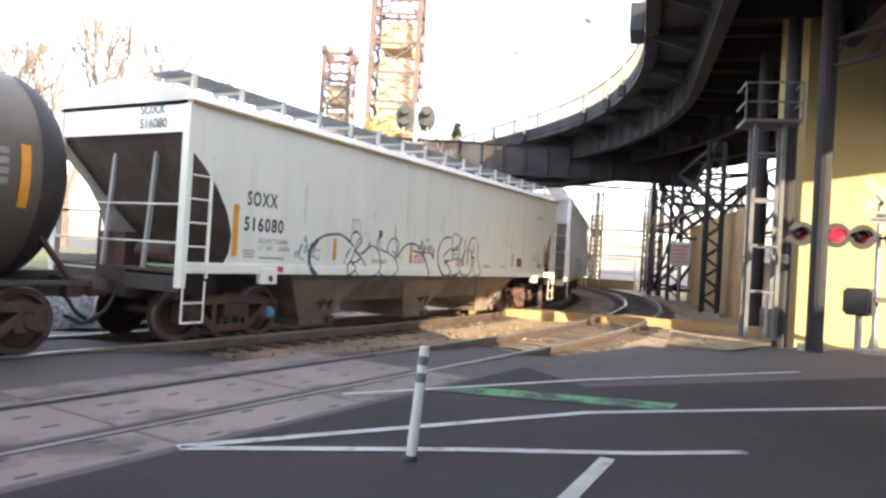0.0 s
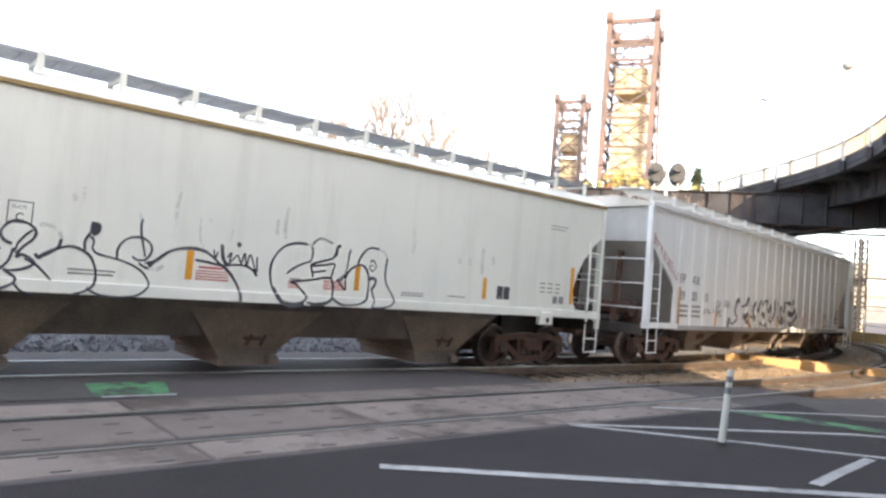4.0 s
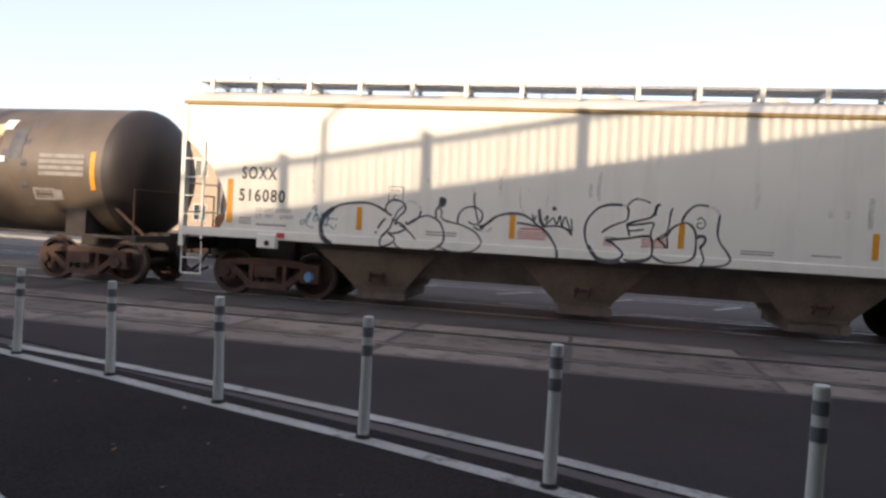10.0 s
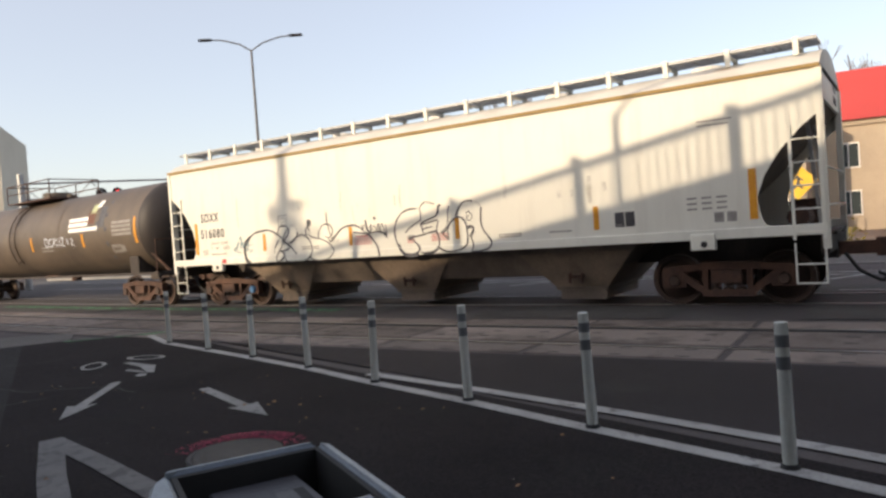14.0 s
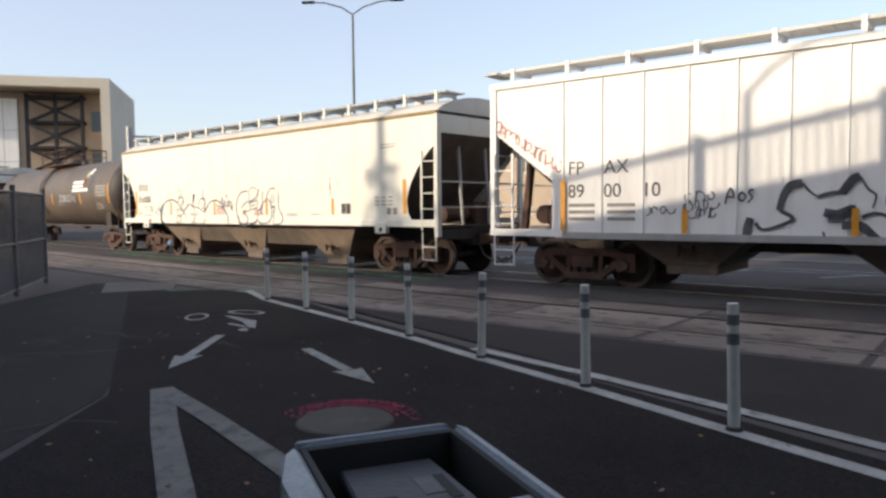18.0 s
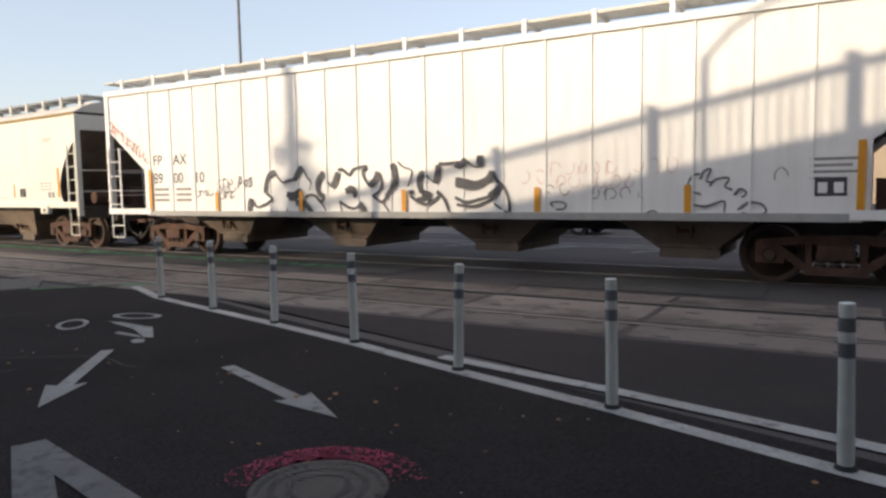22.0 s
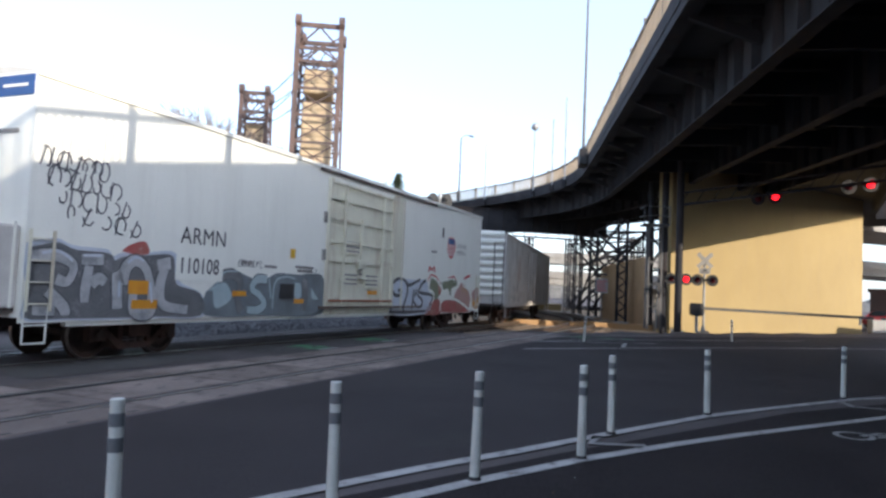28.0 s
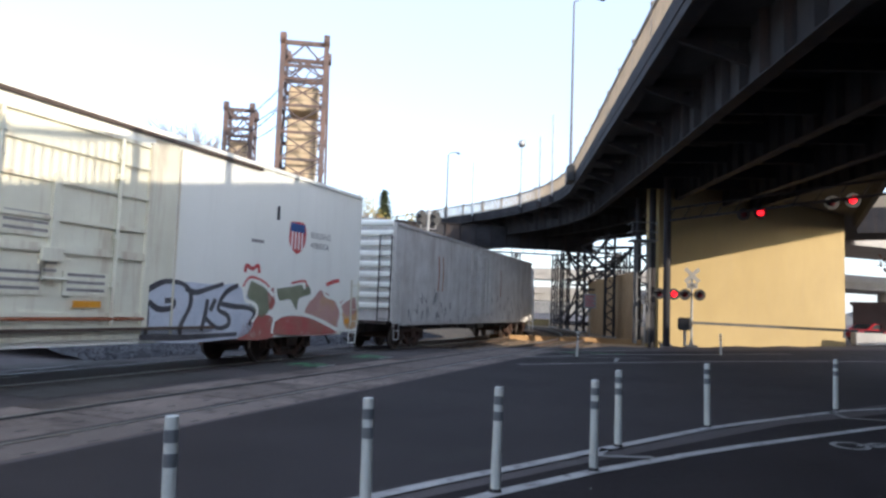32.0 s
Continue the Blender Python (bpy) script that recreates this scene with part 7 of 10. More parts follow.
def truck(parent, x, caps=None, r=0.457, base=1.78):
    bm = bmesh.new()
    box(bm, -0.24, 0.24, -1.15, 1.15, r - 0.05, r + 0.17)
    t = part("truck", bm, M_TRUCK, parent, "rust-brown cast steel truck")
    t.location = (x, 0, 0)
    for s in (-1, 1):
        bm = bmesh.new()
        y0, y1 = s * 0.90, s * 1.05
        # upper chord, lower chord, struts and columns leave the side frame open
        beam(bm, (-base / 2 - 0.2, s * 0.98, r + 0.17), (-0.38, s * 0.98, r + 0.24), 0.16, 0.12)
        beam(bm, (0.38, s * 0.98, r + 0.24), (base / 2 + 0.2, s * 0.98, r + 0.17), 0.16, 0.12)
        beam(bm, (-0.40, s * 0.98, r + 0.24), (0.40, s * 0.98, r + 0.24), 0.16, 0.13)
        beam(bm, (-base / 2 + 0.08, s * 0.98, r + 0.12), (-0.36, s * 0.98, r - 0.22), 0.15, 0.12)
        beam(bm, (base / 2 - 0.08, s * 0.98, r + 0.12), (0.36, s * 0.98, r - 0.22), 0.15, 0.12)
        beam(bm, (-0.42, s * 0.98, r - 0.23), (0.42, s * 0.98, r - 0.23), 0.17, 0.12)
        for c in (-0.36, 0.36):
            beam(bm, (c, s * 0.98, r - 0.2), (c, s * 0.98, r + 0.2), 0.15, 0.09, (1, 0, 0))
        for c in (-base / 2, base / 2):
            box(bm, c - 0.2, c + 0.2, min(y0, y1) - 0.01, max(y0, y1) + 0.01, r - 0.12, r + 0.12)
        part("side_frame", bm, M_TRUCK, t)
    for s in (-1, 1):
        bm = bmesh.new()
        for c in (-0.2, 0.0, 0.2):
            for k in range(4):
                bmesh.ops.create_cone(bm, cap_ends=True, segments=10, radius1=0.085, radius2=0.085, depth=0.045, matrix=Matrix.Translation((c, s * 0.98, r - 0.15 + 0.065 * k)))
        pieces("spring_coil", bm, M_WHEEL, t)
    for i, c in enumerate((-base / 2, base / 2)):
        bm = bmesh.new()
        rod(bm, (c, -1.05, r), (c, -1.12, r), 0.11, 14, 0.08)
        part("bearing_cap", bm, M_BLUE if caps and caps[i] else M_WHEEL, t, "blue bearing cap" if caps and caps[i] else "")
    w = [wheelset(t, -base / 2, r), wheelset(t, base / 2, r)]
    return t, w


def coupler(parent, x, s):
    bm = bmesh.new()
    box(bm, min(x, x + s * 0.75), max(x, x + s * 0.75), -0.13, 0.13, 0.76, 0.98)
    box(bm, min(x + s * 0.6, x + s * 0.86), max(x + s * 0.6, x + s * 0.86), -0.2, 0.16, 0.72, 1.02)
    part("coupler", bm, M_TRUCK, parent)
    bm = bmesh.new()
    pipe(bm, [(x + s * 0.1, -0.3, 0.8), (x + s * 0.3, -0.32, 0.5), (x + s * 0.6, -0.25, 0.32), (x + s * 0.85, -0.15, 0.45)], 0.03, 6)
    part("air_hose", bm, M_RUBBER, parent)


def ladder(parent, x, y, z0, z1, w, m, along_x=True, rung=0.36):
    bm = bmesh.new()
    d = Vector((w, 0, 0)) if along_x else Vector((0, w, 0))
    p = Vector((x, y, 0))
    for e in (p, p + d):
        beam(bm, e + Vector((0, 0, z0)), e + Vector((0, 0, z1)), 0.045, 0.03)
    z = z0 + 0.12
    while z < z1:
        rod(bm, p + Vector((0, 0, z)), p + d + Vector((0, 0, z)), 0.014, 6)
        z += rung
    return part("ladder", bm, m, parent)


def stirrup(parent, x, y, m, w=0.42):
    bm = bmesh.new()
    for e in (x, x + w):
        rod(bm, (e, y, 1.05), (e, y, 0.42), 0.016, 6)
    for z in (0.42, 0.72):
        rod(bm, (x, y, z), (x + w, y, z), 0.016, 6)
    part("step", bm, m, parent)


def roof_walk(parent, x0, x1, y, z, m, posts, grate=M_STEEL):
    """A running board of open grating on brackets along the roof."""
    foot = z - 0.34
    z = foot + 0.21
    bm = bmesh.new()
    box(bm, -0.04, 0.04, y - 0.03, y + 0.02, foot, z + 0.07)
    beam(bm, (0, y, z - 0.03), (0, y + 0.62, z - 0.03), 0.05, 0.05)
    box(bm, -0.04, 0.04, y + 0.6, y + 0.65, foot, z + 0.07)
    first = part("walk_bracket", bm, m, parent)
    for i in range(posts):
        x = x0 + (x1 - x0) * i / (posts - 1)
        ob = first if i == 0 else new("walk_bracket", first.data)
        ob.parent = parent
        ob.matrix_basis = pose(x, 0, 0)
    bm = bmesh.new()
    box(bm, x0 - 0.3, x1 + 0.3, y - 0.0, y + 0.04, z, z + 0.05)
    box(bm, x0 - 0.3, x1 + 0.3, y + 0.6, y + 0.64, z, z + 0.05)
    k = y + 0.1
    while k < y + 0.6:
        box(bm, x0 - 0.3, x1 + 0.3, k, k + 0.02, z + 0.005, z + 0.045)
        k += 0.085
    x = x0 - 0.3
    while x < x1 + 0.3:
        box(bm, x, x + 0.02, y + 0.02, y + 0.62, z + 0.01, z + 0.04)
        x += 0.22
    part("running_board", bm, grate, parent)


def new_car(name, label, category, p24, length, tc, caps=(None, None), base=1.78):
    t = thing(name, label, category, None, "cars of the freight train")
    a, wa = truck(t, -tc, caps[0], base=base)
    b, wb = truck(t, tc, caps[1], base=base)
    coupler(t, -length / 2, -1)
    coupler(t, length / 2, 1)
    CARS.append((t, p24 + length / 2, tc, (a, b), wa + wb))
    return t


CARS = []


def hopper_bays(t, xs, top, bottom, half_top, half_bot, depth=1.42, m=None, inset=0.70):
    """Pyramid outlets below the sill with their discharge gates."""
    for x in xs:
        bm = bmesh.new()
        lo = [(x - half_bot, -depth * inset), (x + half_bot, -depth * inset), (x + half_bot, depth * inset), (x - half_bot, depth * inset)]
        hi = [(x - half_top, -depth), (x + half_top, -depth), (x + half_top, depth), (x - half_top, depth)]
        a, b = [bm.verts.new((*p, bottom)) for p in lo], [bm.verts.new((*p, top)) for p in hi]
        for i in range(4):
            bm.faces.new((a[i], a[(i + 1) % 4], b[(i + 1) % 4], b[i]))
        bm.faces.new(a[::-1])
        bay = part("hopper_bay", bm, m or M_SLOPE, t, "stained steel hopper bay with shade in its colour")
        bm = bmesh.new()
        box(bm, x - half_bot - 0.10, x + half_bot + 0.10, -depth * (inset + 0.05), depth * (inset + 0.05), bottom + 0.06, bottom + 0.11)
        box(bm, x - half_bot - 0.02, x + half_bot + 0.02, -depth * (inset + 0.02), depth * (inset + 0.02), bottom - 0.13, bottom + 0.05)
        rod(bm, (x + half_bot + 0.02, -depth * (inset + 0.10), bottom - 0.04), (x + half_bot + 0.02, -depth * (inset - 0.04), bottom - 0.04), 0.09, 10)
        part("gate", bm, M_SLOPE, bay)
        bm = bmesh.new()
        k = inset + 0.15 * (1 - inset) / 0.3
        box(bm, x - 0.16, x + 0.16, -depth * k - 0.06, -depth * k, bottom + 0.30, bottom + 0.36)
        for e in (-0.14, 0.10):
            rod(bm, (x + e, -depth * k - 0.04, bottom + 0.22), (x + e + 0.05, -depth * k - 0.12, bottom + 0.40), 0.03, 6)
        part("vibrator_bracket", bm, M_TRUCK, bay)


def teardrop_hopper(p24, name, label, paint, top_paint, lettered=True):
    """A covered hopper with plain curved sides, three bays and cut-away ends."""
    L = 16.1
    t = new_car(name, label, "hopper car", p24, L, 6.4, ((0, 1), (0, 0)))
    h = L / 2
    zs, zt = 1.17, 3.72
    plate = [(0.0, zt), (0.0, 3.08), (0.30, 2.85), (0.62, 2.52), (0.86, 2.15), (0.98, 1.80), (0.94, 1.50), (0.84, 1.34), (0.84, zs)]
    prof = [(-h + x, z) for x, z in plate] + [(h - x, z) for x, z in reversed(plate)]
    for s, nm in ((-1, "near_side"), (1, "far_side")):
        bm = bmesh.new()
        prism(bm, prof, s * 1.60, s * 1.585)
        bmesh.ops.recalc_face_normals(bm, faces=bm.faces[:])
        part("side_sheet", bm, paint, t)
        bm = bmesh.new()
        box(bm, -h, h, min(s * 1.50, s * 1.625), max(s * 1.50, s * 1.625), 1.17, 1.34)
        bevel(bm, 0.01)
        part("side_sill", bm, paint, t)
        bm = bmesh.new()
        box(bm, -h, h, min(s * 1.53, s * 1.635), max(s * 1.53, s * 1.635), zt, zt + 0.06)
        part("top_chord", bm, M_OCHRE, t, "ochre, grimy chord line")
        for e in (-h + 0.03, h - 0.03):
            bm = bmesh.new()
            box(bm, e - 0.05, e + 0.05, min(s * 1.48, s * 1.62), max(s * 1.48, s * 1.62), 0.95, zt)
            part("corner_post", bm, paint, t)
    # roof, arched
    bm = bmesh.new()
    n = 14
    rows = []
    for x in (-h, h):
        rows.append([bm.verts.new((x, -1.60 + 3.2 * i / n, zt + 0.06 + 0.42 * math.sin(math.pi * i / n) ** 0.7)) for i in range(n + 1)])
    for i in range(n):
        bm.faces.new((rows[0][i], rows[0][i + 1], rows[1][i + 1], rows[1][i])[::-1])
    bm.faces.new(rows[0])
    bm.faces.new(rows[1][::-1])
    bmesh.ops.recalc_face_normals(bm, faces=bm.faces[:])
    part("roof", bm, top_paint, t, smooth=False)
    roof_walk(t, -h + 0.35, h - 0.35, -1.22, 4.36, paint, 16)
    for i in range(5):
        x = -h + 2 + (L - 4) * i / 4
        bm = bmesh.new()
        bmesh.ops.create_cone(bm, cap_ends=True, segments=16, radius1=0.32, radius2=0.30, depth=0.14, matrix=Matrix.Translation((x, 0.15, 4.24)))
        part("hatch", bm, top_paint, t)
    # slope sheets at the ends, coloured dark for the shade inside the cut-away
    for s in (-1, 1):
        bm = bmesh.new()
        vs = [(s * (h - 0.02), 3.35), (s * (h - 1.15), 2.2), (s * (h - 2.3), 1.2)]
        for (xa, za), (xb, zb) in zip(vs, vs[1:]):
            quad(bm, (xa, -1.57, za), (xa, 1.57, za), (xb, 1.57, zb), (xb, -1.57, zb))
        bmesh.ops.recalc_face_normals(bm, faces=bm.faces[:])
        part("end_slope", bm, M_SLOPE, t, "stained end slope sheet, darkened for shade")
        bm = bmesh.new()
        box(bm, min(s * (h - 0.06), s * (h - 0.02)), max(s * (h - 0.06), s * (h - 0.02)), -1.57, 1.57, 3.30, zt)
        part("end_sheet", bm, paint, t)
        if lettered:
            for k, txt in enumerate(("SOXX", "516080")):
                words("end_mark", txt, 0.21, M_INK, t, pose(s * (h - 0.012), s * 0.45, 3.60 - 0.22 * k, 90, 0, 90 * s))
        bm = bmesh.new()
        box(bm, min(s * h, s * (h - 0.12)), max(s * h, s * (h - 0.12)), -1.55, 1.55, 0.88, 1.12)
        box(bm, min(s * h, s * (h - 1.9)), max(s * h, s * (h - 1.9)), -0.35, 0.35, 0.72, 1.16)
        box(bm, min(s * h, s * (h - 1.0)), max(s * h, s * (h - 1.0)), -1.5, 1.5, 1.16, 1.20)
        part("end_frame", bm, M_UNDER, t)
        bm = bmesh.new()
        for e in (-0.5, 0.5):
            beam(bm, (s * (h - 0.20), e, 1.2), (s * (h - 0.34), e, 3.15), 0.06, 0.06)
        part("end_strut", bm, M_GREY, t)
        bm = bmesh.new()
        box(bm, min(s * (h - 0.30), s * (h - 0.75)), max(s * (h - 0.30), s * (h - 0.75)), 0.1, 0.75, 1.2, 1.75)
        rod(bm, (s * (h - 0.5), -0.9, 1.45), (s * (h - 0.5), -0.1, 1.45), 0.17, 12)
        part("brake_gear", bm, M_TRUCK, t)
        ladder(t, s * (h - 0.05) - (0.0 if s < 0 else 0.42), -1.62, 1.1, 3.0 if s < 0 else 2.9, 0.42, paint)
        stirrup(t, s * (h - 0.05) - (0.0 if s < 0 else 0.42), -1.60, paint)
        bm = bmesh.new()
        rod(bm, (s * (h + 0.02), -1.5, 1.62), (s * (h + 0.02), 1.5, 1.62), 0.016, 6)
        rod(bm, (s * (h + 0.02), -1.5, 2.2), (s * (h + 0.02), 1.5, 2.2), 0.016, 6)
        part("grab_iron", bm, paint, t)
        # jacking pad
        bm = bmesh.new()
        xp = s * (h - 1.85)
        box(bm, xp - 0.2, xp + 0.2, -1.66, -1.52, 1.0, 1.28)
        bevel(bm, 0.02)
        part("jacking_pad", bm, paint, t)
        bm = bmesh.new()
        rod(bm, (xp + 0.02, -1.665, 1.1), (xp + 0.02, -1.65, 1.1), 0.055, 10)
        part("pad_hole", bm, M_RUBBER, t)
    # underframe
    bm = bmesh.new()
    box(bm, -h + 0.2, h - 0.2, -0.25, 0.25, 0.75, 1.17)
    part("centre_sill", bm, M_UNDER, t)
    hopper_bays(t, [-h + 3.95, -h + 7.82, -h + 11.78], 1.20, 0.26, 1.28, 0.43, m=M_SHADEDSLOPE, inset=0.66)
    # sloping underside that joins the outlets, its colour darkened for shade
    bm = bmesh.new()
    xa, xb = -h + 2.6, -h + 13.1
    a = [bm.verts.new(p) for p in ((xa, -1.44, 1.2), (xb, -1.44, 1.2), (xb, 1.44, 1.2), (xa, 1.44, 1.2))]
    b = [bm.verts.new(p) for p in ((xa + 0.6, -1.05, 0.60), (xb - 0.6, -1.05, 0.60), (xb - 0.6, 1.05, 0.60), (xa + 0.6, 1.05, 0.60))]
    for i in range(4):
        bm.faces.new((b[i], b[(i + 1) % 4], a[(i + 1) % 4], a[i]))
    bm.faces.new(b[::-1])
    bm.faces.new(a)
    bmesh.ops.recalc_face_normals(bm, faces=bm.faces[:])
    part("body_underside", bm, M_SLOPE, t, "stained underside of the car body, darkened for shade")
    if not lettered:
        return t
    y = -1.604
    x0 = -h
    words("reporting_mark", "SOXX", 0.32, M_INK, t, on_side(x0 + 1.27, 2.32, y), 0.72, 1.26, "", 0.008)
    words("car_number", "516080", 0.32, M_INK, t, on_side(x0 + 1.22, 1.895, y), 0.84, 1.22, "", 0.008)
    words("load_limit", "LD LMT 224000", 0.11, M_FADED, t, on_side(x0 + 1.59, 1.70, y), 0.93, 1.05)
    words("light_weight", "LT  WT    62000", 0.11, M_FADED, t, on_side(x0 + 1.59, 1.575, y), 0.93, 1.1)
    bm = bmesh.new()
    bar(bm, x0 + 1.6, 1.435, 0.62, 0.03, y)
    for k in range(3):
        bar(bm, x0 + 1.24, 1.45 + 0.05 * k, 0.26, 0.02, y)
    for xx, zz, w in ((4.95, 1.485, 0.58), (4.95, 1.435, 0.56), (8.13, 1.57, 0.2), (10.36, 1.47, 0.52), (10.36, 1.425, 0.5), (11.46, 1.46, 0.45), (14.25, 3.12, 0.55), (14.25, 3.05, 0.5)):
        bar(bm, x0 + xx, zz, w, 0.022, y)
    pieces("stencil_bar", bm, M_FADED, t)
    bm = bmesh.new()
    for k in range(4):
        bar(bm, x0 + 6.62, 1.47 + 0.04 * k, 0.50, 0.016, y - 0.001)
        bar(bm, x0 + 8.75, 1.45 + 0.04 * k, 0.44, 0.016, y - 0.001)
        bar(bm, x0 + 8.11, 1.44 + 0.032 * k, 0.19, 0.014, y - 0.001)
    bar(bm, x0 + 6.66, 1.635, 0.36, 0.03, y - 0.001)
    pieces("warning_bar", bm, M_REDMARK, t)
    bm = bmesh.new()
    for k in (0.0, 0.265):
        bar(bm, x0 + 4.21, 2.02 + k, 0.27, 0.012, y)
    for k in (0.0, 0.27):
        bar(bm, x0 + 4.21 + k, 2.02, 0.012, 0.277, y)
    part("plate_box", bm, M_INK, t)
    words("plate_letter", "C", 0.14, M_INK, t, on_side(x0 + 4.30, 2.05, y))
    words("plate_word", "PLATE", 0.06, M_FADED, t, on_side(x0 + 4.255, 2.20, y))
    for xx, z0, z1, w in ((3.62, 1.46, 1.88, 0.10), (6.47, 1.46, 1.88, 0.10), (9.35, 1.46, 1.88, 0.10), (12.35, 1.46, 1.88, 0.10), (0.98, 1.46, 2.30, 0.12), (15.0, 1.47, 2.28, 0.12)):
        bm = bmesh.new()
        bar(bm, x0 + xx, z0, w, z1 - z0, y - 0.002)
        part("reflector", bm, M_ORANGE, t, "orange reflective strip")
    bm = bmesh.new()
    bar(bm, x0 + 12.75, 1.48, 0.17, 0.26, y - 0.001)
    bar(bm, x0 + 12.94, 1.48, 0.17, 0.26, y - 0.001)
    pieces("data_panel", bm, M_INK, t)
    bm = bmesh.new()
    for k in range(3):
        for q in range(3):
            bar(bm, x0 + 14.02 + 0.24 * q, 1.68 + 0.09 * k, 0.16, 0.03, y - 0.001)
    for q in range(2):
        bar(bm, x0 + 14.45 + 0.2 * q, 1.46, 0.15, 0.16, y - 0.001)
    bar(bm, x0 + 12.78, 1.50, 0.1, 0.03, y - 0.002)
    pieces("data_panel", bm, M_FADED, t)
    bm = bmesh.new()
    bar(bm, x0 + 2.05, 1.21, 0.16, 0.10, -1.63)
    part("red_marker", bm, M_REDMARK, t)
    # smudges below the hatches
    bm = bmesh.new()
    rnd = random.Random(3)
    for xx, zz, tall in ((2.75, 2.1, 0.75), (5.05, 2.36, 0.22), (6.3, 2.2, 0.5), (8.0, 2.2, 0.5), (10.55, 2.2, 0.4), (11.72, 2.1, 0.14), (11.95, 2.1, 0.14), (12.3, 2.1, 0.16), (12.6, 2.15, 0.16), (12.3, 1.95, 0.5)):
        ribbon(bm, [(x0 + xx, zz), (x0 + xx + rnd.uniform(-0.03, 0.03), zz + tall * 0.5), (x0 + xx + rnd.uniform(-0.02, 0.02), zz + tall)], rnd.uniform(0.04, 0.09), y)
    pieces("smudge", bm, M_SMUDGE, t)
    return t


def spray(bm, pts, w):
    """A sprayed line that runs over the side sheet and steps out over the side sill."""
    a = len(bm.verts)
    ribbon(bm, pts, w, 0.0)
    bm.verts.ensure_lookup_table()
    for v in bm.verts[a:]:
        v.co.y = -1.6285 if v.co.z < 1.345 else -1.606


def soxx_graffiti(t, x0):
    black, soft, teal = [], [], []
    black += [
        ([(3.16, 1.18), (3.01, 1.28), (2.95, 1.42), (2.95, 1.54), (3.02, 1.70), (3.13, 1.81), (3.26, 1.89), (3.44, 1.94), (3.61, 1.96), (3.79, 1.97), (3.94, 1.94), (4.06, 1.89), (4.16, 1.83)], 0.042),
        ([(3.10, 1.17), (2.98, 1.28), (2.93, 1.39), (2.92, 1.54), (2.97, 1.67), (3.07, 1.76), (3.16, 1.84)], 0.085),
        ([(4.30, 1.76), (4.22, 1.79), (4.17, 1.87), (4.19, 1.95), (4.25, 2.02), (4.34, 2.05), (4.44, 2.03), (4.52, 1.98), (4.55, 1.91), (4.52, 1.83), (4.44, 1.75), (4.38, 1.67), (4.36, 1.59)], 0.034),
        ([(4.51, 1.95), (4.43, 1.87), (4.36, 1.76), (4.34, 1.65)], 0.026),
    ]
    black += [
        ([(4.36, 1.59), (4.41, 1.63), (4.49, 1.61), (4.56, 1.55), (4.53, 1.50), (4.42, 1.45), (4.30, 1.43), (4.24, 1.44), (4.29, 1.40), (4.36, 1.35), (4.36, 1.29), (4.30, 1.24), (4.19, 1.19), (4.11, 1.19), (4.09, 1.26), (4.12, 1.36), (4.21, 1.46), (4.28, 1.55), (4.32, 1.71)], 0.034),
        ([(4.45, 1.59), (4.58, 1.52), (4.69, 1.42), (4.76, 1.34)], 0.028),
        ([(4.18, 1.70), (4.11, 1.62), (4.04, 1.51)], 0.034),
        ([(3.99, 1.43), (4.02, 1.43)], 0.040),
        ([(4.84, 1.87), (4.82, 1.77), (4.75, 1.70), (4.66, 1.64), (4.60, 1.61), (4.56, 1.66)], 0.034),
    ]
    black += [
        ([(4.60, 1.62), (4.72, 1.70), (4.85, 1.76), (4.97, 1.79), (5.10, 1.75), (5.20, 1.68), (5.26, 1.57), (5.29, 1.44), (5.28, 1.33), (5.23, 1.26), (5.15, 1.21), (5.04, 1.17)], 0.034),
        ([(4.35, 1.29), (4.39, 1.23), (4.47, 1.17), (4.63, 1.15)], 0.026),
        ([(5.13, 1.76), (5.12, 1.87), (5.16, 1.96), (5.19, 2.02)], 0.034),
        ([(5.16, 1.95), (5.21, 1.92), (5.23, 1.86), (5.22, 1.79), (5.27, 1.73), (5.37, 1.70), (5.53, 1.67), (5.70, 1.62), (5.84, 1.55), (5.93, 1.46), (5.98, 1.36), (5.94, 1.28), (5.86, 1.21), (5.76, 1.18), (5.56, 1.16), (5.36, 1.18), (5.23, 1.23), (5.19, 1.27)], 0.028),
    ]
    black += [
        ([(5.54, 1.66), (5.53, 1.78), (5.57, 1.88), (5.65, 1.96), (5.75, 1.99), (5.86, 1.98), (5.95, 1.92), (5.98, 1.84), (5.96, 1.76), (5.90, 1.69), (5.80, 1.68), (5.73, 1.72)], 0.030),
        ([(5.82, 2.25), (5.81, 2.12), (5.84, 1.96), (5.90, 1.73)], 0.030),
        ([(5.82, 1.64), (5.94, 1.58), (6.02, 1.67), (5.90, 1.65)], 0.030),
        ([(5.94, 1.62), (6.07, 1.71), (6.20, 1.82), (6.33, 1.88), (6.50, 1.91), (6.68, 1.90), (6.82, 1.84), (6.97, 1.72), (7.10, 1.63), (7.20, 1.52), (7.28, 1.40), (7.32, 1.30), (7.34, 1.18)], 0.042),
        ([(6.60, 1.75), (6.79, 1.73), (7.01, 1.70), (7.30, 1.73), (7.48, 1.68), (7.57, 1.58)], 0.034),
    ]
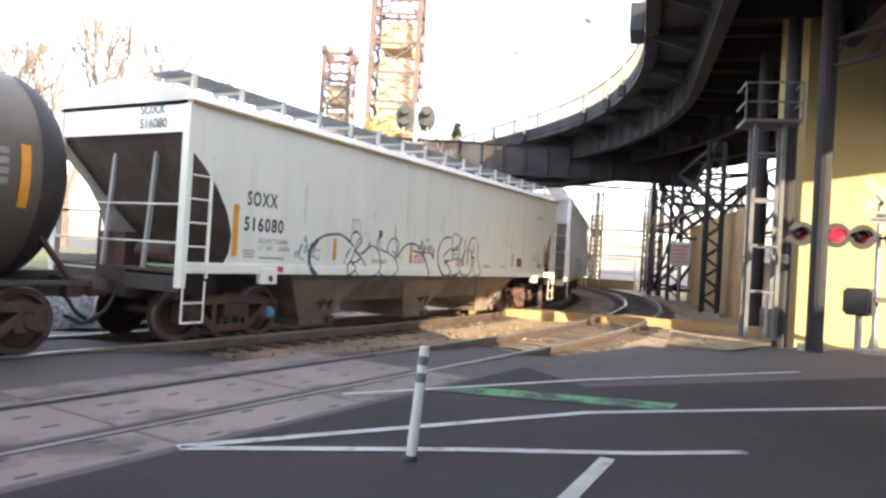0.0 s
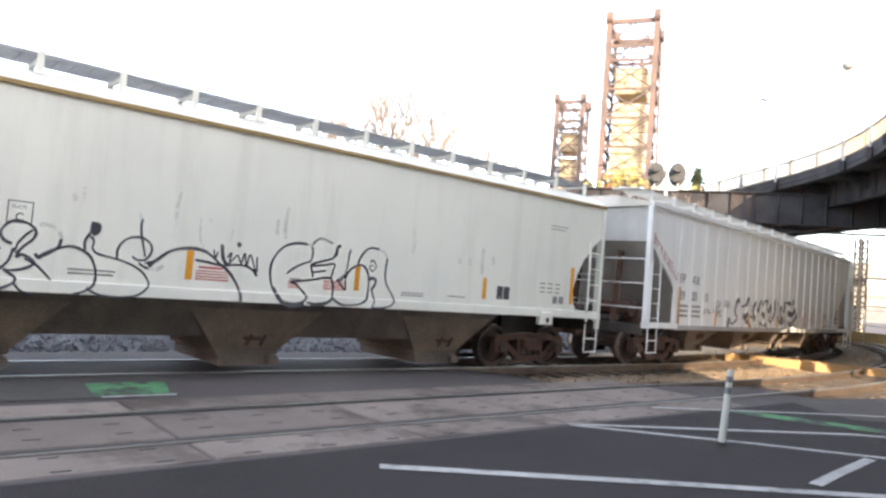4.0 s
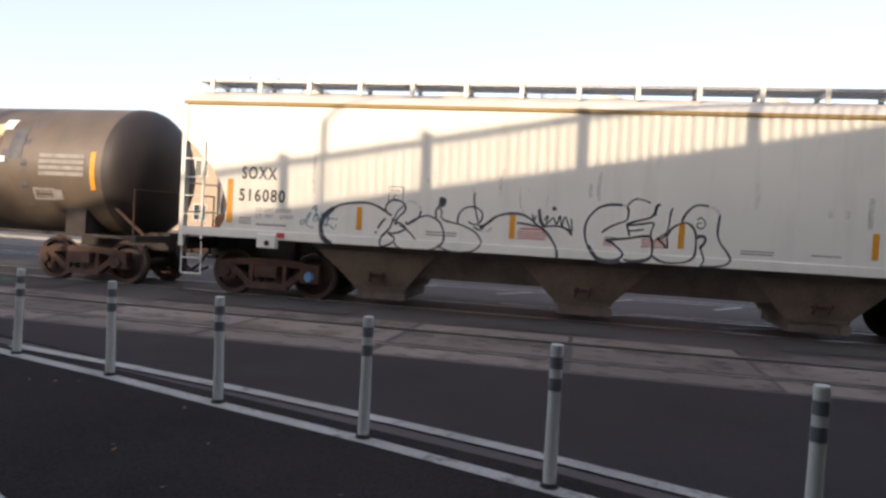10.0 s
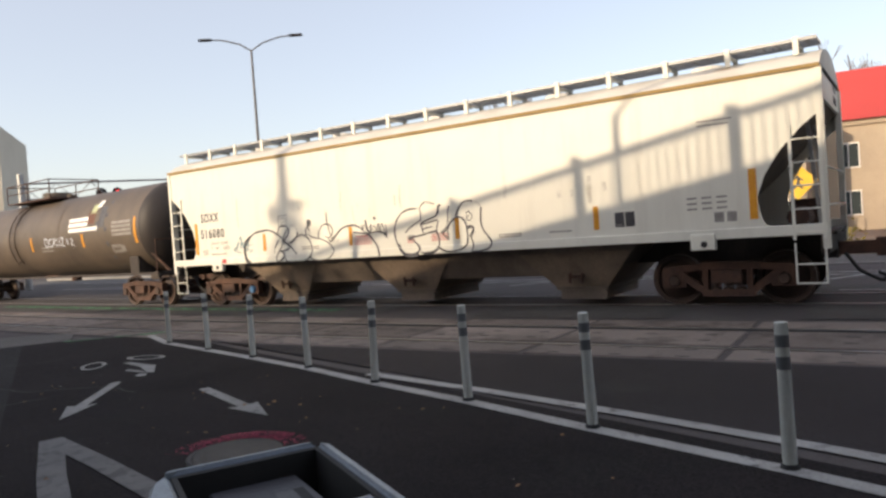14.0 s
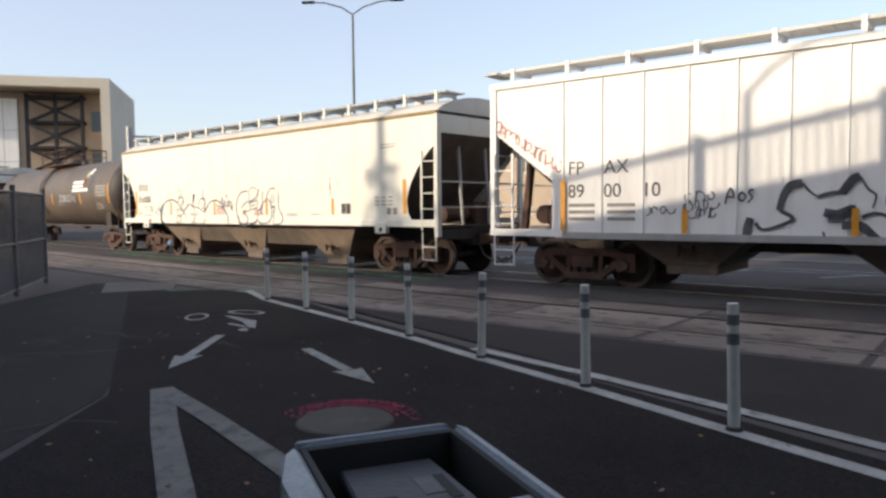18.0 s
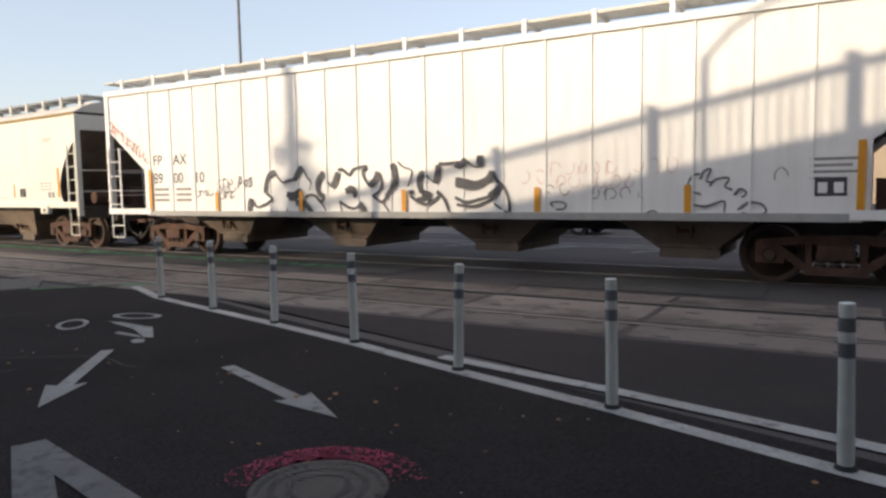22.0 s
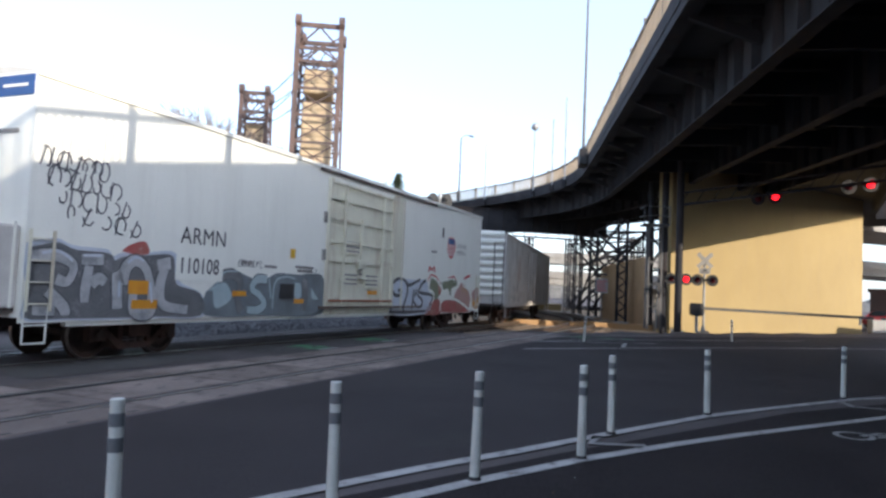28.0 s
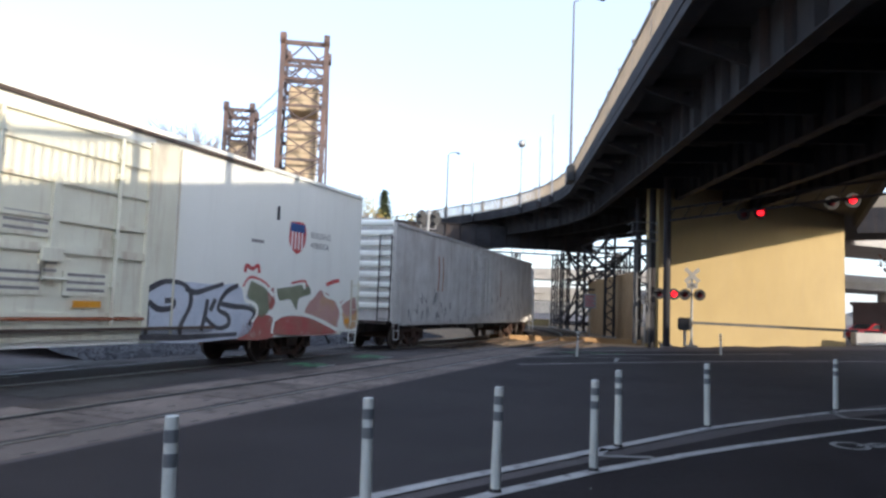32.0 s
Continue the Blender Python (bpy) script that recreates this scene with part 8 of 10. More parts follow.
    black += [
        ([(6.86, 1.92), (6.90, 1.81), (6.93, 1.90)], 0.024),
        ([(6.98, 2.01), (7.02, 1.79), (7.12, 1.70)], 0.050),
        ([(7.08, 1.82), (7.14, 1.90), (7.12, 1.74), (7.23, 1.87), (7.30, 1.76), (7.35, 1.91), (7.39, 1.71), (7.44, 1.90), (7.56, 1.62), (7.55, 1.87)], 0.024),
        ([(7.22, 2.01), (7.27, 2.05)], 0.060),
        ([(8.40, 2.15), (8.21, 2.15), (8.02, 2.09), (7.88, 1.96), (7.80, 1.80), (7.79, 1.63), (7.83, 1.46), (7.91, 1.32), (8.03, 1.22), (8.19, 1.19), (8.34, 1.21), (8.44, 1.27), (8.43, 1.34), (8.35, 1.42), (8.25, 1.50), (8.15, 1.53), (8.36, 1.56), (8.55, 1.59), (8.74, 1.63), (8.89, 1.64)], 0.036),
    ]
    black += [
        ([(8.89, 1.64), (8.93, 1.54), (8.94, 1.40), (8.91, 1.29), (8.81, 1.23), (8.61, 1.20), (8.46, 1.22)], 0.036),
        ([(8.08, 1.66), (8.19, 1.75), (8.34, 1.83), (8.48, 1.89), (8.51, 2.05), (8.48, 2.12)], 0.030),
        ([(8.48, 2.10), (8.52, 2.19), (8.63, 2.27), (8.75, 2.25), (8.87, 2.21)], 0.024),
        ([(8.97, 2.16), (8.94, 2.04), (8.88, 1.96), (8.73, 1.91), (8.57, 1.86), (8.50, 1.82), (8.52, 1.73), (8.55, 1.63)], 0.036),
        ([(8.52, 1.81), (8.73, 1.84), (8.93, 1.87), (8.91, 1.75), (8.89, 1.65)], 0.030),
        ([(8.54, 1.71), (8.78, 1.75)], 0.026),
        ([(8.95, 2.00), (8.97, 2.15), (9.03, 2.19)], 0.045),
    ]
    black += [
        ([(9.23, 2.14), (9.20, 2.02), (9.19, 1.87), (9.16, 1.73), (9.11, 1.63), (9.00, 1.60), (9.08, 1.66), (9.15, 1.69), (9.18, 1.46), (9.08, 1.55), (9.00, 1.60)], 0.026),
        ([(9.17, 1.66), (9.22, 1.77), (9.33, 1.86), (9.45, 1.90), (9.55, 1.86), (9.62, 1.75), (9.64, 1.61), (9.64, 1.43), (9.61, 1.32), (9.49, 1.24), (9.33, 1.21), (9.13, 1.21), (8.99, 1.27), (8.92, 1.33)], 0.036),
        ([(9.39, 1.91), (9.44, 2.03), (9.52, 2.14), (9.64, 2.21), (9.81, 2.20)], 0.036),
        ([(10.00, 2.06), (9.98, 1.88), (9.98, 1.73), (10.03, 1.59), (10.14, 1.45), (10.20, 1.34), (10.16, 1.25), (10.03, 1.20), (9.87, 1.18), (9.72, 1.18)], 0.034),
    ]
    black += [
        ([(9.64, 1.96), (9.70, 2.00), (9.76, 1.94), (9.77, 1.87), (9.70, 1.81), (9.64, 1.86), (9.66, 1.91), (9.72, 1.90)], 0.020),
        ([(9.71, 1.50), (9.75, 1.40), (9.78, 1.29), (9.74, 1.20)], 0.026),
        ([(9.65, 1.65), (9.70, 1.69), (9.78, 1.67), (9.78, 1.59), (9.71, 1.49)], 0.050),
        ([(7.86, 1.42), (7.95, 1.28), (8.06, 1.18), (8.23, 1.15), (8.42, 1.19)], 0.060),
        ([(8.53, 1.19), (8.77, 1.20), (8.92, 1.28)], 0.045),
    ]
    soft += [
        ([(4.58, 2.01), (4.64, 2.04), (4.72, 2.02), (4.80, 1.97), (4.84, 1.88)], 0.050),
        ([(6.63, 2.37), (6.64, 2.07), (6.71, 1.94)], 0.025),
        ([(5.94, 1.58), (6.07, 1.57), (6.16, 1.63)], 0.050),
        ([(9.81, 2.20), (9.93, 2.15), (10.00, 2.06)], 0.045),
        ([(8.40, 2.15), (8.50, 2.14)], 0.040),
        ([(8.63, 2.27), (8.79, 2.24)], 0.050),
        ([(5.78, 2.33), (5.81, 2.22)], 0.035),
        ([(4.93, 2.48), (4.97, 2.38)], 0.060),
        ([(7.85, 2.49), (7.85, 2.25)], 0.050),
        ([(6.76, 2.38), (6.79, 2.32)], 0.030),
        ([(7.15, 2.38), (7.10, 2.07)], 0.020),
    ]
    teal += [
        ([(2.59, 1.57), (2.54, 1.58), (2.51, 1.53), (2.54, 1.49), (2.59, 1.54), (2.63, 1.63), (2.68, 1.71), (2.71, 1.73), (2.67, 1.62), (2.63, 1.53), (2.67, 1.47), (2.78, 1.45)], 0.020),
        ([(2.73, 1.79), (2.81, 1.87), (2.79, 1.77), (2.83, 1.81), (2.82, 1.73)], 0.020),
        ([(2.78, 1.68), (2.83, 1.72), (2.86, 1.63), (2.80, 1.57), (2.77, 1.62), (2.85, 1.70), (2.88, 1.57)], 0.020),
        ([(2.92, 1.75), (2.95, 1.57), (3.03, 1.52), (3.07, 1.82), (3.06, 1.58)], 0.020),
        ([(2.82, 1.62), (3.05, 1.64), (3.25, 1.63)], 0.016),
        ([(3.00, 1.49), (3.08, 1.52), (3.17, 1.45), (3.23, 1.53)], 0.018),
    ]
    for name, strokes, m, label in (("graffiti", black, M_SPRAY, "black sprayed graffiti outlines"), ("overspray", soft, M_SMUDGE, "soft grey overspray"), ("tag", teal, M_TEAL, "small teal sprayed tag")):
        for pts, w in strokes:
            bm = bmesh.new()
            spray(bm, [(x0 + a, b) for a, b in pts], w * 1.1)
            part(name, bm, m, t, label)
    bm = bmesh.new()
    blob(bm, [(x0 + a, b) for a, b in ((5.18, 2.14), (5.29, 2.12), (5.30, 2.02), (5.22, 1.95), (5.17, 2.03))], -1.606)
    part("graffiti", bm, M_SPRAY, t, "black sprayed graffiti outlines")


def ribbed_hopper(p24):
    """The white hopper with upright ribs, four bays and open triangular ends."""
    L = 18.5
    t = new_car("hopper_car", "white ribbed covered hopper car with dark block graffiti", "hopper car", p24, L, 7.35)
    h = L / 2
    zs, zt = 1.05, 4.02
    plate = [(0.0, zt), (0.0, 3.2), (1.45, 2.12), (1.45, zs)]
    prof = [(-h + x, z) for x, z in plate] + [(h - x, z) for x, z in reversed(plate)]
    for s in (-1, 1):
        bm = bmesh.new()
        prism(bm, prof, s * 1.58, s * 1.56)
        bmesh.ops.recalc_face_normals(bm, faces=bm.faces[:])
        part("side_sheet", bm, M_WHITE, t)
        for i in range(19):
            x = -h + 1.70 + 0.8125 * i
            bm = bmesh.new()
            box(bm, x - 0.018, x + 0.018, min(s * 1.57, s * 1.61), max(s * 1.57, s * 1.61), zs + 0.02, zt)
            part("rib", bm, M_WHITE, t)
        bm = bmesh.new()
        box(bm, -h, h, min(s * 1.5, s * 1.635), max(s * 1.5, s * 1.635), zt, zt + 0.12)
        part("top_chord", bm, M_WHITE, t)
        bm = bmesh.new()
        box(bm, -h + 1.55, h - 1.55, min(s * 1.48, s * 1.62), max(s * 1.48, s * 1.62), zs - 0.06, zs + 0.06)
        part("side_sill", bm, M_GREY, t)
        for e in (-1, 1):
            bm = bmesh.new()
            box(bm, min(e * h, e * (h - 1.7)), max(e * h, e * (h - 1.7)), min(s * 1.48, s * 1.64), max(s * 1.48, s * 1.64), 1.02, 1.16)
            box(bm, e * (h - 0.07) - 0.07, e * (h - 0.07) + 0.07, min(s * 1.5, s * 1.62), max(s * 1.5, s * 1.62), 1.05, zt)
            part("corner_frame", bm, M_WHITE, t)
    bm = bmesh.new()
    vs = [(-1.58, zt + 0.1), (-0.6, zt + 0.28), (0.6, zt + 0.28), (1.58, zt + 0.1)]
    for (ya, za), (yb, zb) in zip(vs, vs[1:]):
        quad(bm, (-h, ya, za), (h, ya, za), (h, yb, zb), (-h, yb, zb))
    for e in (-h, h):
        bm.faces.new([bm.verts.new((e, yy, zz)) for yy, zz in [(-1.58, zt)] + vs + [(1.58, zt)]])
    part("roof", bm, M_CREAMTOP, t)
    roof_walk(t, -h + 0.4, h - 0.4, -1.35, 4.52, M_WHITE, 15, M_CREAMTOP)
    for e in (-1, 1):
        bm = bmesh.new()
        vs = [(e * (h - 0.10), 3.15), (e * (h - 2.6), 1.1)]
        quad(bm, (vs[0][0], -1.55, vs[0][1]), (vs[0][0], 1.55, vs[0][1]), (vs[1][0], 1.55, vs[1][1]), (vs[1][0], -1.55, vs[1][1]))
        quad(bm, (e * (h - 0.08), -1.56, zt), (e * (h - 0.08), 1.56, zt), (e * (h - 0.08), 1.56, 3.15), (e * (h - 0.08), -1.56, 3.15))
        bmesh.ops.recalc_face_normals(bm, faces=bm.faces[:])
        part("end_slope", bm, M_LIGHTSLOPE, t)
        bm = bmesh.new()
        box(bm, min(e * h, e * (h - 0.12)), max(e * h, e * (h - 0.12)), -1.5, 1.5, 0.85, 1.1)
        box(bm, min(e * h, e * (h - 2.2)), max(e * h, e * (h - 2.2)), -0.35, 0.35, 0.72, 1.1)
        part("end_frame", bm, M_UNDER, t)
        bm = bmesh.new()
        for yy in (-0.6, 0.6):
            beam(bm, (e * (h - 0.2), yy, 1.1), (e * (h - 0.45), yy, 3.2), 0.14, 0.12)
        rod(bm, (e * (h - 0.8), -0.8, 1.45), (e * (h - 0.8), 0.2, 1.45), 0.2, 12)
        box(bm, e * (h - 1.2) - 0.2, e * (h - 1.2) + 0.2, -0.9, -0.4, 1.1, 1.6)
        part("brake_gear", bm, M_TRUCK, t)
        ladder(t, (-h + 0.1) if e < 0 else (h - 0.62), -1.64, 1.15, 2.7, 0.46, M_WHITE)
        stirrup(t, (-h + 0.1) if e < 0 else (h - 0.62), -1.62, M_WHITE, 0.48)
        bm = bmesh.new()
        for z in (1.5, 2.1, 2.7):
            rod(bm, (e * (h + 0.02), -1.5, z), (e * (h + 0.02), 1.5, z), 0.016, 6)
        part("grab_iron", bm, M_WHITE, t)
        bm = bmesh.new()
        box(bm, min(e * h, e * (h + 0.35)), max(e * h, e * (h + 0.22)), -1.35, -0.65, 4.40, 4.44)
        part("end_platform", bm, M_CREAMTOP, t)
    bm = bmesh.new()
    box(bm, -h + 0.2, h - 0.2, -0.25, 0.25, 0.75, 1.1)
    part("centre_sill", bm, M_UNDER, t)
    hopper_bays(t, [-h + 4.0, -h + 7.5, -h + 11.0, -h + 14.5], 1.06, 0.48, 1.15, 0.42)
    y = -1.586
    x0 = -h
    words("reporting_mark", "FP", 0.36, M_INK, t, on_side(x0 + 1.80, 2.22, y))
    words("reporting_mark", "AX", 0.36, M_INK, t, on_side(x0 + 2.56, 2.22, y))
    for k, s in enumerate(("89", "00", "10")):
        words("car_number", s, 0.36, M_INK, t, on_side(x0 + 1.80 + 0.75 * k, 1.78, y))
    bm = bmesh.new()
    for k in range(3):
        bar(bm, x0 + 1.82, 1.60 - 0.13 * k, 0.55, 0.06, y)
        bar(bm, x0 + 2.63, 1.60 - 0.13 * k, 0.55, 0.06, y)
    pieces("stencil_bar", bm, M_FADED, t)
    # block graffiti along the lower half
    bold = [[(5.96, 1.94), (5.79, 1.9), (5.68, 1.72), (5.63, 1.51)], [(5.19, 1.39), (5.14, 1.22), (5.12, 1.06)], [(6.51, 1.77), (6.65, 1.97), (6.75, 2.02)], [(6.27, 1.48), (6.46, 1.45), (6.66, 1.54), (6.53, 1.4), (6.33, 1.4)], [(6.52, 1.28), (6.75, 1.28), (6.9, 1.16), (7.05, 1.01)], [(7.33, 1.91), (7.19, 1.77), (7.14, 1.63), (7.19, 1.49), (7.34, 1.4)], [(7.54, 1.6), (7.63, 1.74), (7.7, 1.91)], [(7.89, 1.51), (8.04, 1.57), (8.15, 1.48), (8.09, 1.41)], [(8.23, 1.28), (8.34, 1.16), (8.39, 1.02)], [(8.51, 1.63), (8.64, 1.72), (8.7, 1.85)]]
    bold += [[(9.06, 2.04), (9.11, 1.88), (9.13, 1.69), (9.02, 1.52), (8.91, 1.39)], [(9.81, 1.83), (9.72, 1.79), (9.69, 1.62), (9.75, 1.47)], [(9.75, 1.47), (9.91, 1.42), (9.8, 1.36), (9.62, 1.32)], [(10.04, 1.65), (10.1, 1.8), (10.12, 1.99)], [(10.48, 2.0), (10.6, 1.97), (10.7, 2.07)], [(11.02, 1.92), (11.0, 2.03), (11.0, 2.13)], [(10.48, 1.69), (10.65, 1.66), (10.86, 1.62), (11.0, 1.64), (11.18, 1.71), (11.25, 1.83)], [(11.18, 1.39), (11.34, 1.49), (11.43, 1.57)]]
    line = [[(5.63, 1.51), (5.83, 1.38), (5.62, 1.26), (5.37, 1.2), (5.27, 1.31)], [(6.18, 1.72), (6.35, 1.77), (6.58, 1.79)], [(7.34, 1.4), (7.22, 1.31), (7.1, 1.42), (6.94, 1.46), (6.78, 1.4)], [(7.7, 1.95), (7.82, 1.96), (7.99, 1.85), (8.09, 1.95), (8.25, 1.99), (8.45, 2.01)], [(7.73, 1.32), (7.88, 1.23), (8.08, 1.17), (8.29, 1.23)], [(8.45, 1.99), (8.34, 1.9), (8.39, 1.75), (8.51, 1.61)], [(8.64, 1.88), (8.75, 1.85), (8.8, 1.66), (8.74, 1.52), (8.57, 1.41)], [(8.91, 1.39), (8.79, 1.3), (8.6, 1.41)], [(9.42, 1.49), (9.55, 1.49), (9.47, 1.43), (9.62, 1.32)]]
    line += [[(9.62, 1.32), (9.85, 1.25), (10.11, 1.4), (10.08, 1.48)], [(10.12, 2.01), (10.29, 2.0), (10.48, 2.02)], [(10.08, 1.5), (10.23, 1.36), (10.32, 1.17), (10.35, 1.03)], [(10.48, 1.6), (10.67, 1.56), (10.9, 1.54), (11.11, 1.61)], [(10.47, 1.38), (10.69, 1.29), (10.92, 1.33), (11.18, 1.39)], [(10.5, 1.25), (10.85, 1.21), (11.11, 1.29), (11.27, 1.35)], [(11.25, 1.85), (11.34, 1.67), (11.45, 1.59), (11.54, 1.42), (11.58, 1.25), (11.58, 1.04)]]
    thin = [[(5.96, 1.94), (6.05, 1.82), (6.18, 1.72)], [(6.75, 2.02), (6.86, 1.82), (6.96, 1.73), (6.92, 1.54)], [(6.26, 1.18), (6.31, 1.01)], [(7.33, 1.91), (7.39, 1.75), (7.54, 1.6)], [(7.19, 1.32), (7.32, 1.19), (7.42, 1.02)], [(7.73, 1.3), (7.77, 1.16), (7.78, 1.01)], [(8.79, 1.3), (8.93, 1.16), (9.0, 1.03)], [(9.19, 2.08), (9.32, 1.97), (9.51, 1.9), (9.48, 1.73), (9.42, 1.6)], [(9.81, 1.83), (9.94, 1.72), (10.04, 1.65)], [(10.7, 2.07), (10.84, 1.95), (11.0, 1.92)], [(11.27, 1.27), (11.45, 1.15), (11.58, 1.11)]]
    faded = [[(14.81, 1.71), (14.7, 1.68), (14.63, 1.56), (14.67, 1.45), (14.82, 1.4)], [(14.81, 1.62), (14.86, 1.74), (14.96, 1.77), (14.9, 1.6), (14.99, 1.58)], [(14.95, 1.52), (15.04, 1.62), (15.22, 1.63), (15.17, 1.51), (15.27, 1.46)], [(15.3, 1.38), (15.38, 1.47), (15.47, 1.41), (15.4, 1.34)], [(15.35, 1.16), (15.5, 1.27), (15.68, 1.24), (15.74, 1.13), (15.62, 1.09), (15.4, 1.11)], [(14.7, 1.24), (14.9, 1.21), (15.15, 1.29), (15.16, 1.12)], [(12.42, 1.21), (12.36, 1.27), (12.52, 1.29), (12.64, 1.25), (12.6, 1.17), (12.46, 1.16)], [(14.03, 1.04), (14.0, 1.1), (14.1, 1.14), (14.19, 1.08), (14.17, 1.03)]]
    tag = [[(4.78, 1.63), (4.86, 1.89), (4.96, 1.66)], [(4.81, 1.74), (4.94, 1.74)], [(5.05, 1.82), (4.99, 1.74), (5.05, 1.67), (5.11, 1.75), (5.05, 1.82)], [(5.23, 1.86), (5.15, 1.82), (5.21, 1.73), (5.14, 1.64)]]
    for strokes, w, name, label, paint_, yy in ((bold, 0.135, "graffiti_stroke", "bold black sprayed stroke", M_SPRAY, -1.612), (line, 0.062, "graffiti_outline", "black sprayed outline", M_SPRAY, -1.6105),
                                                (thin, 0.032, "graffiti_outline", "thin black sprayed outline", M_SPRAY, -1.609), (faded, 0.034, "graffiti_tag", "faded blue-black sprayed tag", M_SMOKE, -1.609), (tag, 0.032, "graffiti_tag", "small black sprayed tag", M_SPRAY, -1.609)):
        for pts in strokes:
            bm = bmesh.new()
            ribbon(bm, [(x0 + a, b) for a, b in pts], w, yy)
            part(name, bm, paint_, t, label)
    rnd = random.Random(5)
    loops(t, x0, (0.1, 3.3), (1.65, 2.35), 13, 0.2, 0.026, -1.588, M_REDSPRAY, "faint red sprayed tag", rnd)
    for za, xa, xb in ((1.74, 4.05, 4.6), (1.58, 4.05, 4.65), (1.44, 4.1, 4.65), (1.5, 3.3, 3.9)):
        loops(t, x0, (xa, za), (xb, za + 0.04), int((xb - xa) / 0.15), 0.17, 0.024, -1.588, M_SPRAY, "small black sprayed tag", rnd)
    for za, xa, xb, m_ in ((1.72, 11.7, 12.3, M_FADEDPINK), (1.85, 12.3, 13.5, M_FADEDPINK), (1.62, 12.4, 13.8, M_FADEDPINK), (1.85, 13.7, 14.5, M_FADEDPINK), (1.42, 13.0, 14.0, M_FADED), (1.66, 15.7, 16.1, M_FADED), (1.5, 12.2, 12.7, M_FADED)):
        loops(t, x0, (xa, za), (xb, za), int((xb - xa) / 0.22), 0.2, 0.017, -1.588, m_, "faded sprayed tag", rnd)
    bm = bmesh.new()
    for k, w in enumerate((0.62, 0.52, 0.58, 0.24)):
        bar(bm, x0 + 16.30, 1.86 - 0.09 * k, w, 0.035, -1.5975)
    pieces("stencil_bar", bm, M_FADED, t)
    for xx in (1.72, 4.11, 6.7, 9.34, 12.12, 14.63, 16.93):
        bm = bmesh.new()
        bar(bm, x0 + xx - 0.05, 1.12, 0.10, 0.42 if 2 < xx < 16 else 1.0, -1.638)
        part("reflector", bm, M_ORANGE, t, "orange reflective strip")
    bm = bmesh.new()
    box(bm, x0 + 16.28, x0 + 16.9, -1.595, -1.58, 1.1, 1.95)
    part("notice_panel", bm, M_WHITE, t)
    bm = bmesh.new()
    bar(bm, x0 + 16.36, 1.36, 0.40, 0.26, -1.604)
    pieces("data_panel", bm, M_INK, t)
    bm = bmesh.new()
    for a in (0.04, 0.24):
        bar(bm, x0 + 16.36 + a, 1.40, 0.12, 0.15, -1.607)
    pieces("data_mark", bm, M_WHITE, t)
    return t


